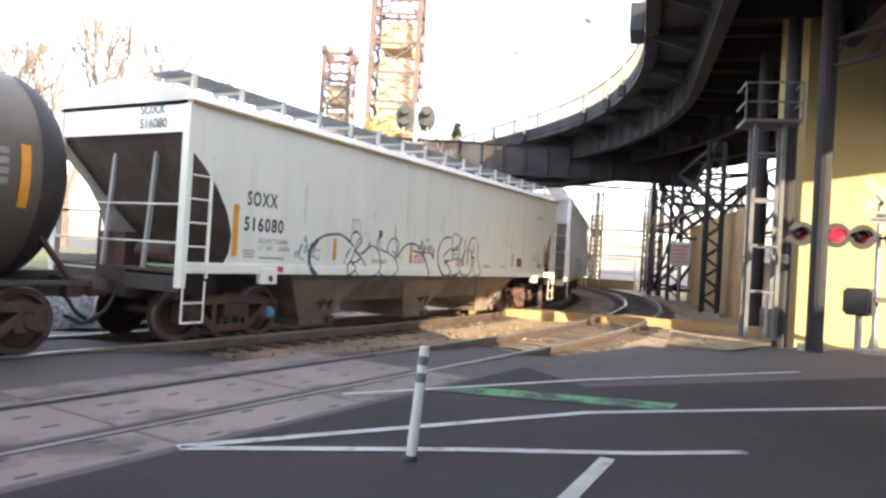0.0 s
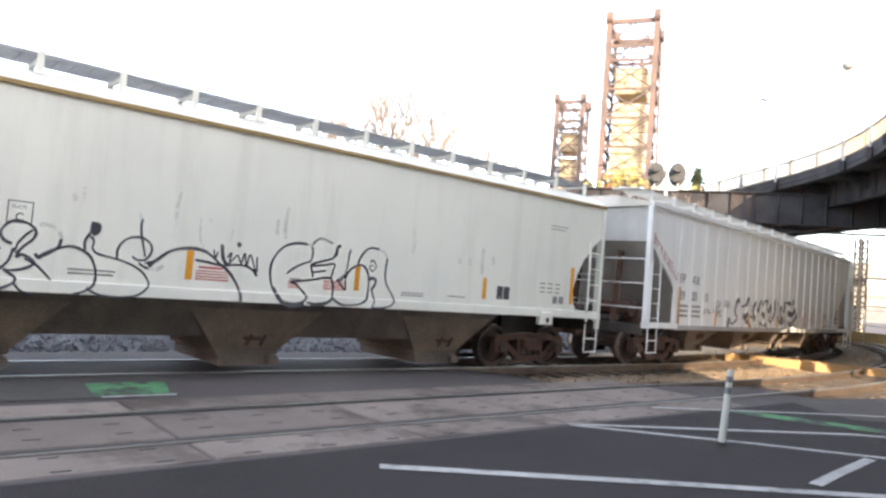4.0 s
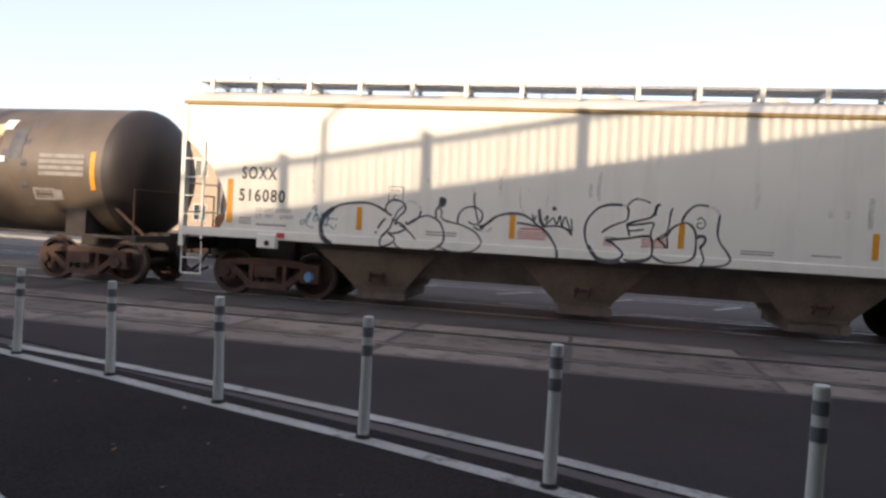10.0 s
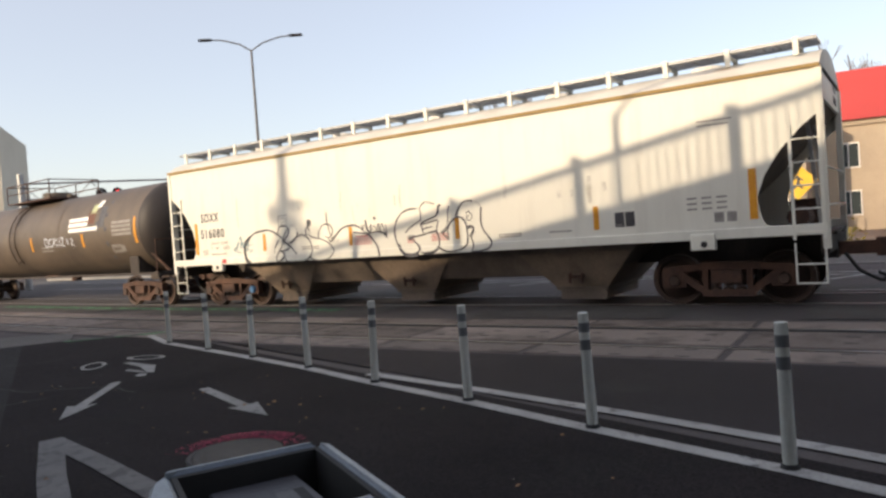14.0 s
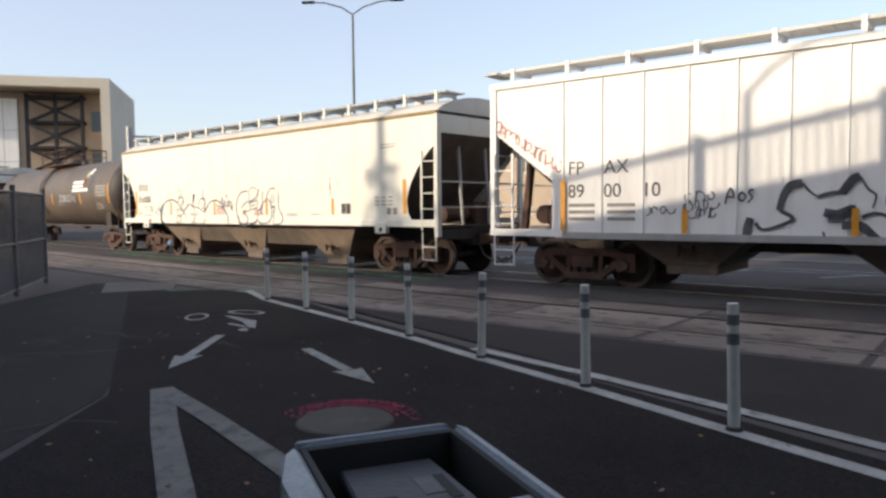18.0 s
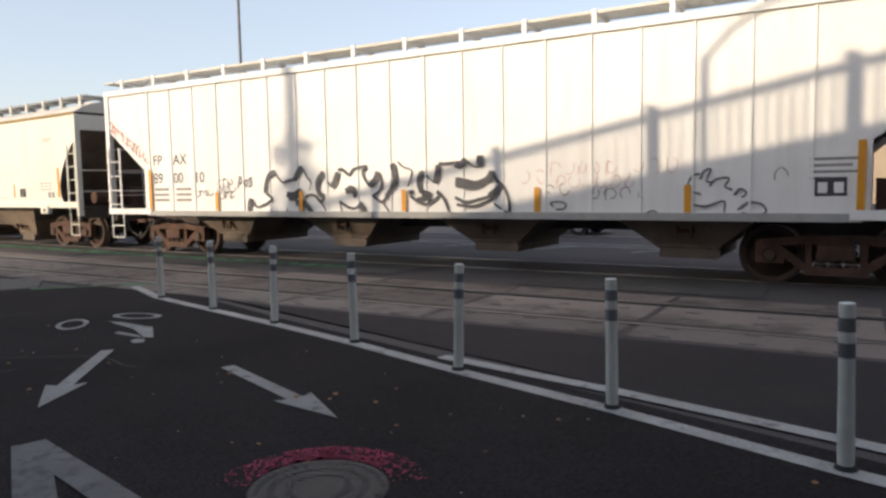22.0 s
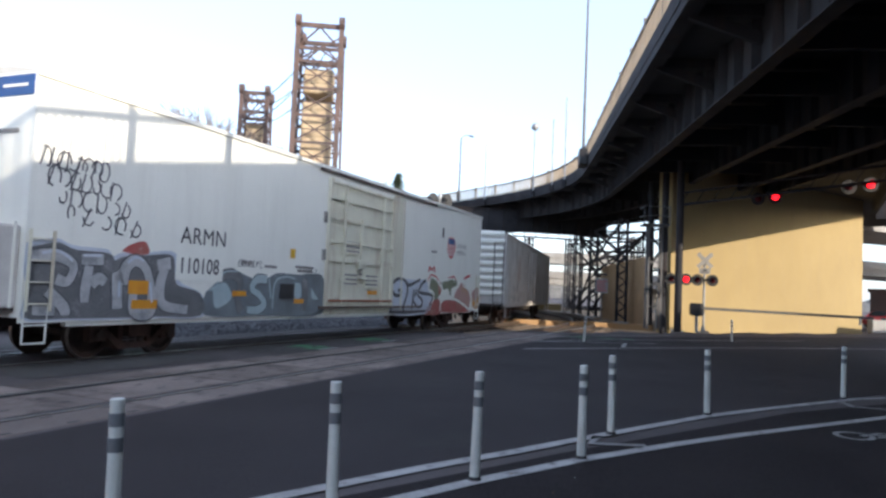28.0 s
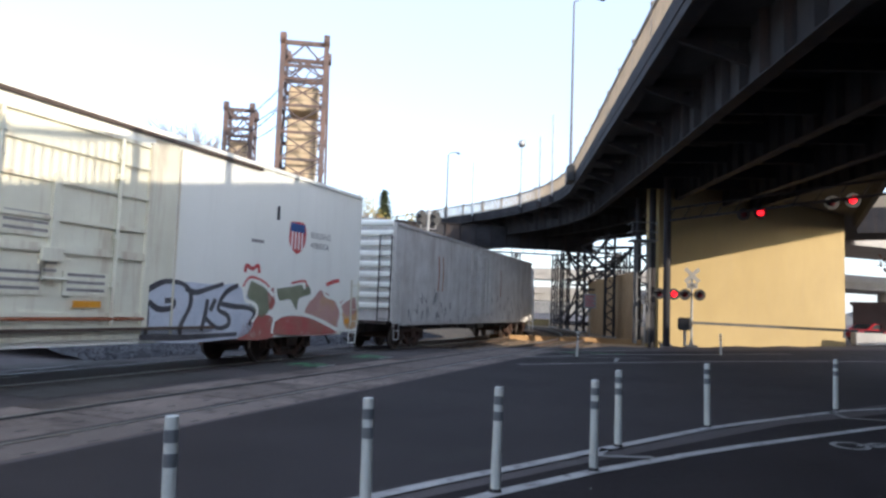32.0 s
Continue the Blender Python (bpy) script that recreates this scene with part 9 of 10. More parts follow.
def rusty_hopper(p24, lettered=True, name_label="rust-orange covered hopper car with peeling pale paint", m1=None, m2=None):
    m1, m2 = m1 or M_PEEL, m2 or M_RUSTLOW
    L = 16.45
    t = new_car("hopper_car", name_label, "hopper car", p24, L, 6.5)
    h = L / 2
    zs, zt = 1.32, 3.98
    plate = [(0.0, zt), (0.0, 3.12), (1.12, 2.1), (1.12, zs)]
    prof = [(-h + x, z) for x, z in plate] + [(h - x, z) for x, z in reversed(plate)]
    for s in (-1, 1):
        bm = bmesh.new()
        prism(bm, prof, s * 1.60, s * 1.58)
        bmesh.ops.recalc_face_normals(bm, faces=bm.faces[:])
        part("side_sheet", bm, m1, t)
        bm = bmesh.new()
        box(bm, -h + 0.05, h - 0.05, min(s * 1.48, s * 1.63), max(s * 1.48, s * 1.63), 1.02, 1.33)
        bevel(bm, 0.012)
        part("side_sill", bm, m2, t, "pale, rust-stained side sill")
        bm = bmesh.new()
        box(bm, -h + 1.6, h - 1.6, min(s * 1.48, s * 1.64), max(s * 1.48, s * 1.64), 0.98, 1.03)
        part("sill_edge", bm, M_GREY, t)
        bm = bmesh.new()
        box(bm, -h, h, min(s * 1.5, s * 1.612), max(s * 1.5, s * 1.612), zt - 0.30, zt - 0.27)
        box(bm, -h, h, min(s * 1.5, s * 1.625), max(s * 1.5, s * 1.625), zt, zt + 0.08)
        part("top_chord", bm, m2, t)
        for e in (-1, 1):
            bm = bmesh.new()
            box(bm, e * (h - 0.05) - 0.06, e * (h - 0.05) + 0.06, min(s * 1.5, s * 1.62), max(s * 1.5, s * 1.62), 1.0, zt)
            part("corner_post", bm, m2, t)
    bm = bmesh.new()
    vs = [(-1.63, zt + 0.07), (-1.605, zt + 0.16), (-1.50, zt + 0.23), (-0.7, zt + 0.31), (0.7, zt + 0.31), (1.50, zt + 0.23), (1.605, zt + 0.16), (1.63, zt + 0.07)]
    for (ya, za), (yb, zb) in zip(vs, vs[1:]):
        quad(bm, (-h, ya, za), (h, ya, za), (h, yb, zb), (-h, yb, zb))
    for e in (-h, h):
        bm.faces.new([bm.verts.new((e, yy, zz)) for yy, zz in [(-1.63, zt)] + vs + [(1.63, zt)]])
    part("roof", bm, M_CREAMTOP if lettered else m2, t)
    roof_walk(t, -h + 0.4, h - 0.4, -1.3, 4.48, M_CREAMTOP if lettered else m2, 11, M_GREY)
    for e in (-1, 1):
        bm = bmesh.new()
        quad(bm, (e * (h - 0.08), -1.57, 3.1), (e * (h - 0.08), 1.57, 3.1), (e * (h - 2.3), 1.57, 1.2), (e * (h - 2.3), -1.57, 1.2))
        quad(bm, (e * (h - 0.06), -1.57, zt), (e * (h - 0.06), 1.57, zt), (e * (h - 0.06), 1.57, 3.1), (e * (h - 0.06), -1.57, 3.1))
        bmesh.ops.recalc_face_normals(bm, faces=bm.faces[:])
        part("end_slope", bm, M_WHITE, t)
        bm = bmesh.new()
        box(bm, min(e * h, e * (h - 0.12)), max(e * h, e * (h - 0.12)), -1.5, 1.5, 0.85, 1.1)
        box(bm, min(e * h, e * (h - 2.0)), max(e * h, e * (h - 2.0)), -0.35, 0.35, 0.72, 1.1)
        part("end_frame", bm, M_UNDER, t)
        bm = bmesh.new()
        rod(bm, (e * (h - 0.5), -0.9, 1.5), (e * (h - 0.5), -0.1, 1.5), 0.18, 12)
        box(bm, e * (h - 0.3) - 0.15, e * (h - 0.3) + 0.15, 0.2, 0.8, 2.0, 2.6)
        part("brake_gear", bm, M_WHITE, t)
        ladder(t, (-h + 0.05) if e < 0 else (h - 0.5), -1.65, 1.05, 3.1, 0.44, M_WHITE)
        stirrup(t, (-h + 0.05) if e < 0 else (h - 0.5), -1.63, M_WHITE)
        bm = bmesh.new()
        for z in (1.5, 2.1):
            rod(bm, (e * (h + 0.02), -1.5, z), (e * (h + 0.02), 1.5, z), 0.016, 6)
        part("grab_iron", bm, M_WHITE, t)
        bm = bmesh.new()
        xp = e * (h - 1.95)
        box(bm, xp - 0.11, xp + 0.11, -1.64, -1.5, 0.84, 1.02)
        part("jacking_pad", bm, M_WHITE, t)
        bm = bmesh.new()
        box(bm, min(e * h, e * (h + 0.22)), max(e * h, e * (h + 0.22)), -1.3, -0.6, 4.36, 4.40)
        part("end_platform", bm, M_GREY, t)
    bm = bmesh.new()
    box(bm, -h + 0.2, h - 0.2, -0.25, 0.25, 0.75, 1.05)
    part("centre_sill", bm, M_UNDER, t)
    hopper_bays(t, [-h + 3.58, -h + 6.5, -h + 9.42, -h + 12.34], 1.04, 0.36, 1.05, 0.12, inset=0.55)
    if not lettered:
        return t
    y = -1.604
    x0 = -h
    words("reporting_mark", "FPAX", 0.34, M_INK, t, on_side(x0 + 1.75, 2.24, y), 0.95, 1.1)
    words("car_number", "776", 0.34, M_INK, t, on_side(x0 + 1.95, 1.86, y), 0.95, 1.1)
    bm = bmesh.new()
    for k in range(2):
        bar(bm, x0 + 1.9, 1.62 - 0.12 * k, 0.45, 0.05, y)
    pieces("stencil_bar", bm, M_FADED, t)
    bm = bmesh.new()
    bar(bm, x0 + 12.25, 1.72, 0.44, 0.52, y)
    pieces("data_panel", bm, M_WHITE, t)
    bm = bmesh.new()
    bar(bm, x0 + 12.28, 1.75, 0.38, 0.26, y - 0.002)
    pieces("data_mark", bm, M_INK, t)
    bm = bmesh.new()
    for a in (0.05, 0.22):
        bar(bm, x0 + 12.28 + a, 1.80, 0.12, 0.14, y - 0.004)
    part("data_squares", bm, M_SILVER, t)
    rnd = random.Random(6)
    for xa, xb, za, zb in ((4.4, 6.0, 1.72, 1.78), (6.3, 7.9, 1.80, 1.84), (7.0, 8.8, 1.62, 1.66)):
        loops(t, x0, (xa, za), (xb, zb), 6, 0.24, 0.017, y, M_SILVER, "faded pale sprayed tag", rnd)
    for xx, w in ((4.5, 0.8), (8.1, 0.7), (11.2, 0.6)):
        bm = bmesh.new()
        bar(bm, x0 + xx, 1.06, w, 0.17, -1.634)
        part("paint_patch", bm, M_GREYBLUE, t, "dull grey-blue touch-up patch")
    return t


def reefer(p24, L, lettered=True):
    """An insulated boxcar with a plug door in the middle."""
    t = new_car("refrigerator_car", "white insulated boxcar with a ribbed plug door and low graffiti" if lettered else "older grimy white insulated boxcar with ribbed end", "boxcar", p24, L, L / 2 - 2.9)
    h = L / 2
    zb, zt = (0.74, 4.92) if lettered else (0.95, 4.45)
    wall = M_REEFER if lettered else M_GREYWHITE
    d0, d1 = -h + 9.05, -h + 13.15
    if not lettered:
        d0, d1 = -h + 8.4, -h + 11.4
    for s in (-1, 1):
        for a, b in ((-h, d0), (d1, h)):
            bm = bmesh.new()
            lo = zb + 0.02
            o = [(a, lo), (b, lo), (b, zt), (a, zt)]
            prism(bm, o, s * 1.56, s * 1.50)
            bmesh.ops.recalc_face_normals(bm, faces=bm.faces[:])
            part("side_wall", bm, wall, t)
            n = 5
            for i in range(n):
                x = a + (b - a) * (i + 0.5) / n
                bm = bmesh.new()
                box(bm, x - 0.012, x + 0.012, min(s * 1.555, s * 1.565), max(s * 1.555, s * 1.565), lo + 0.3, zt)
                part("seam", bm, wall, t)
        bm = bmesh.new()
        box(bm, d0, d1, min(s * 1.50, s * 1.565), max(s * 1.50, s * 1.565), zt - 0.36, zt)
        part("door_header", bm, wall, t)
        bm = bmesh.new()
        box(bm, d0, d1, min(s * 1.44, s * 1.50), max(s * 1.44, s * 1.50), zb + 0.02, zt - 0.36)
        part("door_backing", bm, wall, t)
        # plug door with frame, bars and rods
        dd = part("door", (lambda bm: (box(bm, d0 + 0.04, d1 - 0.04, min(s * 1.50, s * 1.57), max(s * 1.50, s * 1.57), zb + 0.04, zt - 0.35), bm)[1])(bmesh.new()), M_DOORPAINT if lettered else wall, t, "cream plug door")
        for x, za, zc in ((d0 + 0.05, zb + 0.25, zt - 0.3), (d1 - 0.05, zb + 0.25, zt - 0.3), ((d0 + d1) / 2 - 0.1, zb + (1.5 if lettered else 0.25), zt - (1.3 if lettered else 0.3))):
            bm = bmesh.new()
            box(bm, x - 0.075, x + 0.075, min(s * 1.56, s * 1.64), max(s * 1.56, s * 1.64), za, zc)
            part("door_post", bm, M_DOORPAINT if lettered else wall, dd)
        for z, th in ((0.98, 0.07), (1.2, 0.07), (2.28, 0.14), (2.82, 0.07), (3.46, 0.07), (4.05, 0.07), (zt - 0.42, 0.07)) if lettered else ((zb + 0.3, 0.09), (zb + 1.0, 0.09), (zb + 1.75, 0.09), (zb + 2.5, 0.09), (zt - 0.42, 0.09)):
            bm = bmesh.new()
            box(bm, d0 + 0.08, d1 - 0.08, min(s * 1.56, s * 1.62), max(s * 1.56, s * 1.62), z, z + th)
            part("door_bar", bm, M_DOORPAINT if lettered else wall, dd)
        for x in (d0 + 0.85, d1 - 0.85):
            bm = bmesh.new()
            rod(bm, (x, s * 1.65, zb + 0.3), (x, s * 1.65, zt - 0.4), 0.038, 8)
            part("lock_rod", bm, M_DOORPAINT if lettered else wall, dd)
        bm = bmesh.new()
        rod(bm, ((d0 + d1) / 2 - 0.3, s * 1.64, zb + 1.1), ((d0 + d1) / 2 + 0.2, s * 1.64, zb + 1.1), 0.03, 6)
        part("door_handle", bm, M_DOORPAINT if lettered else wall, dd)
        if s < 0 and lettered:
            for xx, zz, w, hh in ((0.95, 1.78, 1.0, 0.28), (0.92, 0.82, 0.95, 0.5), (1.72, 1.0, 0.45, 0.5), (2.2, 0.82, 1.0, 0.42)):
                bm = bmesh.new()
                box(bm, d0 + xx, d0 + xx + w, -1.60, -1.57, zb + zz, zb + zz + hh)
                pl = part("notice_plate", bm, M_DOORPAINT, dd)
                bm = bmesh.new()
                for k in range(3):
                    bar(bm, d0 + xx + 0.08, zb + zz + 0.08 + 0.13 * k, w - 0.2, 0.05, -1.603)
                pieces("door_stencil", bm, M_FADED, dd)
            bm = bmesh.new()
            bar(bm, d0 + 2.4, zb + 0.62, 0.6, 0.12, -1.635)
            part("reflector", bm, M_ORANGE, dd, "orange reflective strip")
            bm = bmesh.new()
            box(bm, d0 - 0.3, d1 + 2.0, -1.66, -1.60, zb + 0.2, zb + 0.26)
            part("door_track", bm, M_RAIL, dd, "rust-red door track")
            bm = bmesh.new()
            rod(bm, (d0 + 0.1, -1.66, zb + 0.42), (d1 - 0.1, -1.66, zb + 0.42), 0.03, 8)
            part("rail_rod", bm, M_RUST, dd, "rusty rod along the foot of the door")
            bm = bmesh.new()
            box(bm, d0 - 0.5, d1 + 3.5, -1.63, -1.57, zt - 0.16, zt - 0.09)
            part("top_track", bm, M_RAIL, dd, "rust-brown door track under the eave")
            bm = bmesh.new()
            box(bm, d1 + 0.02, d1 + 0.70, -1.5655, -1.555, zb + 0.05, zt - 0.2)
            part("door_stop_panel", bm, M_DOORPAINT, dd)
            bm = bmesh.new()
            rod(bm, (d1 + 0.72, -1.60, zb + 0.1), (d1 + 0.72, -1.60, zt - 0.25), 0.022, 6)
            part("grab_rod", bm, M_DOORPAINT, dd)
            bm = bmesh.new()
            box(bm, d0 + 1.72, d0 + 2.12, -1.67, -1.60, zb + 1.38, zb + 1.62)
            bevel(bm, 0.01)
            part("latch_box", bm, M_DOORPAINT, dd)
            for z in (zb + 1.0, zb + 1.9, zb + 3.0, zt - 0.8):
                for x in (d0 + 0.85, d1 - 0.85):
                    bm = bmesh.new()
                    box(bm, x - 0.08, x + 0.08, -1.68, -1.60, z, z + 0.09)
                    part("rod_keeper", bm, M_DOORPAINT, dd)
            for z in (zb + 1.55, zb + 2.6):
                bm = bmesh.new()
                box(bm, d0 - 0.20, d0 - 0.06, -1.60, -1.56, z, z + 0.3)
                part("door_stop", bm, M_FADED, dd)
    bm = bmesh.new()
    n = 10
    rows = [[bm.verts.new((x, -1.56 + 3.12 * i / n, zt + 0.16 * math.sin(math.pi * i / n) ** 0.6)) for i in range(n + 1)] for x in (-h, h)]
    for i in range(n):
        bm.faces.new((rows[0][i + 1], rows[0][i], rows[1][i], rows[1][i + 1]))
    bm.faces.new(rows[0])
    bm.faces.new(rows[1][::-1])
    bmesh.ops.recalc_face_normals(bm, faces=bm.faces[:])
    part("roof", bm, M_CREAMTOP, t)
    bm = bmesh.new()
    for s in (-1, 1):
        box(bm, -h, h, min(s * 1.52, s * 1.60), max(s * 1.52, s * 1.60), zt - 0.08, zt + 0.01)
        box(bm, -h + 0.9, h - 0.9, min(s * 1.4, s * 1.52), max(s * 1.4, s * 1.52), zb - 0.06, zb + 0.06)
    part("side_plate", bm, wall, t)
    bm = bmesh.new()
    box(bm, -h + 0.3, h - 0.3, -1.45, 1.45, 0.98, 1.08)
    box(bm, -h + 0.3, h - 0.3, -0.3, 0.3, 0.62, 0.98)
    for x in (-5, -3, 0, 3, 5):
        box(bm, x - 0.1, x + 0.1, -1.4, 1.4, 0.72, 0.98)
    box(bm, -1.5, 1.2, -1.3, -0.4, 0.66, 0.98)
    part("underframe", bm, M_UNDER, t)
    for e in (-1, 1):
        bm = bmesh.new()
        box(bm, min(e * h, e * (h - 0.1)), max(e * h, e * (h - 0.1)), -1.5, 1.5, zb + 0.1, zt)
        part("end_wall", bm, wall, t)
        if not lettered:
            for k in range(9):
                z = zb + 0.5 + k * 0.36
                bm = bmesh.new()
                prism(bm, [(e * h, z), (e * (h + 0.09), z + 0.05), (e * (h + 0.09), z + 0.15), (e * h, z + 0.22)], -1.45, 1.45)
                bmesh.ops.recalc_face_normals(bm, faces=bm.faces[:])
                part("end_rib", bm, M_REEFER, t, "white pressed rib")
        if e < 0 and lettered:
            bm = bmesh.new()
            box(bm, -h - 0.012, -h, -1.5, 1.5, zt - 0.40, zt - 0.05)
            part("blue_band", bm, M_BLUEBAND, t, "blue band at the top of the end")
            bm = bmesh.new()
            box(bm, -h - 0.02, -h - 0.012, -1.35, -0.75, zt - 0.25, zt - 0.20)
            part("band_text_bar", bm, M_WHITE, t)
            bm = bmesh.new()
            box(bm, -h - 0.02, -h, -1.2, 0.1, zt - 1.02, zt - 0.95)
            part("end_text_bar", bm, M_FADED, t)
            bm = bmesh.new()
            box(bm, -h - 0.4, -h, -1.45, 0.3, 1.0, 2.35)
            bevel(bm, 0.03)
            unit = part("cooling_unit", bm, M_GREYWHITE, t, "grimy refrigeration unit on the car end")
            bm = bmesh.new()
            box(bm, -h - 0.43, -h - 0.4, -0.9, 0.0, 1.6, 2.1)
            part("grille", bm, M_BLACKP, unit)
        ladder(t, (-h + 0.06) if e < 0 else (h - 0.5), -1.60, 0.95, 2.3 if lettered else 3.0, 0.44, M_DOORPAINT if lettered else wall)
        stirrup(t, (-h + 0.06) if e < 0 else (h - 0.5), -1.56, wall)
        ladder(t, e * (h + 0.12), -1.45, 1.0, 4.0 if not lettered else 2.4, 0.45, M_UNDER if not lettered else wall, False)
        bm = bmesh.new()
        box(bm, min(e * h, e * (h + 0.25)), max(e * h, e * (h + 0.25)), -1.4, 1.4, 0.95, 1.05)
        part("end_sill", bm, M_UNDER, t)
    y = -1.566
    x0 = -h
    rnd = random.Random(7)
    if not lettered:
        for i in range(40):
            cx, cz = rnd.uniform(1.5, 18), rnd.uniform(1.1, 2.1)
            bm = bmesh.new()
            ribbon(bm, [(x0 + cx + rnd.uniform(-0.2, 0.2), cz + rnd.uniform(-0.3, 0.3)) for _ in range(4)], 0.045, y)
            part("graffiti_stroke", bm, M_SPRAY, t, "grey and black sprayed graffiti")
        for cx in (4.2, 4.7, 13.4):
            bm = bmesh.new()
            ribbon(bm, [(x0 + cx, 2.2), (x0 + cx + 0.1, 3.0), (x0 + cx, 3.6)], 0.12, y)
            part("rust_streak", bm, M_RUST, t, "rust-red streaks")
        return t
    words("reporting_mark", "ARMN", 0.50, M_INK, t, on_side(x0 + 3.44, 2.34, y), 0.98, 1.05, "", 0.0)
    words("car_number", "110108", 0.46, M_INK, t, on_side(x0 + 3.42, 1.72, y - 0.012), 0.86, 1.05, "", 0.004)
    bm = bmesh.new()
    for xx, zz, w in ((5.4, 2.0, 0.4), (6.3, 1.95, 0.5), (7.7, 1.9, 0.7), (16.4, 3.0, 0.5), (7.6, 2.0, 0.8)):
        bar(bm, x0 + xx, zz, w, 0.07, y)
    pieces("stencil_bar", bm, M_FADED, t)
    bm = bmesh.new()
    bar(bm, x0 + 7.35, 2.25, 0.22, 0.24, y)
    part("yellow_label", bm, M_YELLOW, t)
    # low graffiti pieces: silver letters on a smoky ground with a pale blue edge
    ground_ = [(0.0, 2.0), (0.2, 2.05), (0.55, 2.12), (0.9, 2.02), (1.6, 2.0), (1.75, 1.88), (1.95, 1.96), (2.5, 2.02), (3.2, 2.04), (3.3, 1.5), (4.05, 1.3), (4.1, 0.82), (2.75, 0.82), (1.73, 0.81), (0.82, 0.82), (0.02, 0.85), (0.14, 1.3), (0.0, 1.45)]
    bm = bmesh.new()
    blob(bm, [(x0 + 0.06 + a * 1.0 + (0.07 if a > 2 else -0.05), b + (0.07 if b > 1.4 else -0.03)) for a, b in ground_], y)
    part("letter_halo", bm, M_LILAC, t, "pale blue sprayed edge")
    bm = bmesh.new()
    blob(bm, [(x0 + 0.06 + a, b) for a, b in ground_], y - 0.002)
    part("graffiti_fill", bm, M_SMOKE, t, "smoky grey sprayed ground")
    silver = [[(0.12, 1.86), (0.58, 1.9), (0.92, 1.74), (0.83, 1.46), (0.6, 1.5)], [(0.45, 1.3), (0.78, 1.02), (0.82, 0.88)], [(0.2, 0.98), (0.62, 0.98)], [(1.08, 1.86), (1.55, 1.88)], [(1.25, 1.75), (1.2, 1.35), (1.2, 1.1)], [(1.32, 1.4), (1.46, 1.54), (1.62, 1.46)]]
    letters(t, silver, x0, y - 0.004, M_SILVER, M_SPRAY, 0.20, 0.05, "silver sprayed letter with dark outline")
    silver = [[(1.93, 0.98), (1.88, 1.62), (1.96, 1.44)], [(2.02, 1.44), (2.08, 1.76), (2.32, 1.9), (2.62, 1.66), (2.76, 0.95), (2.32, 0.95), (2.3, 1.45)], [(2.85, 1.84), (3.2, 1.9)], [(3.05, 1.78), (2.95, 1.42), (3.08, 1.05), (3.75, 0.95)]]
    letters(t, silver, x0, y - 0.004, M_SILVER, M_SPRAY, 0.24, 0.06, "silver sprayed letter with dark outline")
    letters(t, [[(0.3, 1.92), (0.62, 1.97), (0.9, 1.82)], [(1.1, 1.93), (1.5, 1.95)], [(2.1, 1.85), (2.3, 1.97), (2.5, 1.9)], [(1.95, 1.2), (1.93, 1.5)], [(2.68, 1.5), (2.76, 1.1)]], x0, y - 0.010, M_LILAC, M_LILAC, 0.045, 0.01, "pale highlight")
    bm = bmesh.new()
    blob(bm, [(x0 + 1.95, 2.06), (x0 + 2.15, 2.2), (x0 + 2.5, 2.28), (x0 + 2.62, 2.06), (x0 + 2.3, 2.02)], y - 0.001)
    part("graffiti_fill", bm, M_REDSPRAY, t, "dull red sprayed cloud")
    bm = bmesh.new()
    bar(bm, x0 + 3.34, 1.56, 1.45, 0.56, y - 0.0095)
    part("repainted_patch", bm, M_REEFER, t, "clean white patch behind the car number")
    # grey-blue piece beside the door
    teal = [(4.3, 1.34), (4.57, 1.5), (4.86, 1.82), (5.36, 1.82), (5.64, 1.7), (6.4, 1.7), (6.85, 1.84), (7.7, 1.82), (8.3, 1.88), (8.98, 1.78), (8.98, 0.8), (6.5, 0.78), (4.3, 0.82)]
    bm = bmesh.new()
    blob(bm, [(x0 + a, b) for a, b in teal], y - 0.001)
    part("graffiti_fill", bm, M_STEELBLUE, t, "grey-blue sprayed ground")
    for o in ([(4.5, 1.42), (4.9, 1.55), (5.15, 1.25), (4.93, 1.05), (4.6, 1.0)], [(7.62, 1.62), (7.88, 1.58), (7.92, 1.25), (7.65, 1.2)], [(8.4, 1.5), (8.55, 1.36), (8.75, 1.2), (8.45, 1.22)]):
        bm = bmesh.new()
        blob(bm, [(x0 + a, b) for a, b in o], y - 0.003)
        part("graffiti_fill", bm, M_PALETEAL, t, "pale teal sprayed patch")
    letters(t, [[(6.42, 1.66), (6.05, 1.66), (5.86, 1.44), (6.18, 1.27), (6.36, 1.06), (6.1, 0.92), (5.72, 0.94)]], x0, y - 0.004, M_PALETEAL, M_SPRAY, 0.20, 0.05, "pale teal sprayed letter")
    letters(t, [[(4.8, 1.72), (5.15, 1.75), (5.42, 1.55), (5.35, 1.2), (5.5, 0.9)], [(8.05, 1.74), (8.12, 1.3), (8.05, 0.9)]], x0, y - 0.004, M_SMOKE, M_SPRAY, 0.22, 0.03, "smoky grey sprayed letter")
    letters(t, [[(6.7, 0.95), (6.76, 1.6), (7.2, 1.76), (7.62, 1.72)], [(4.4, 1.36), (4.62, 1.5), (4.85, 1.78), (5.3, 1.82)], [(6.5, 1.72), (6.62, 1.2)]], x0, y - 0.006, M_PALETEAL, M_PALETEAL, 0.04, 0.01, "pale sprayed edge line")
    rnd = random.Random(7)
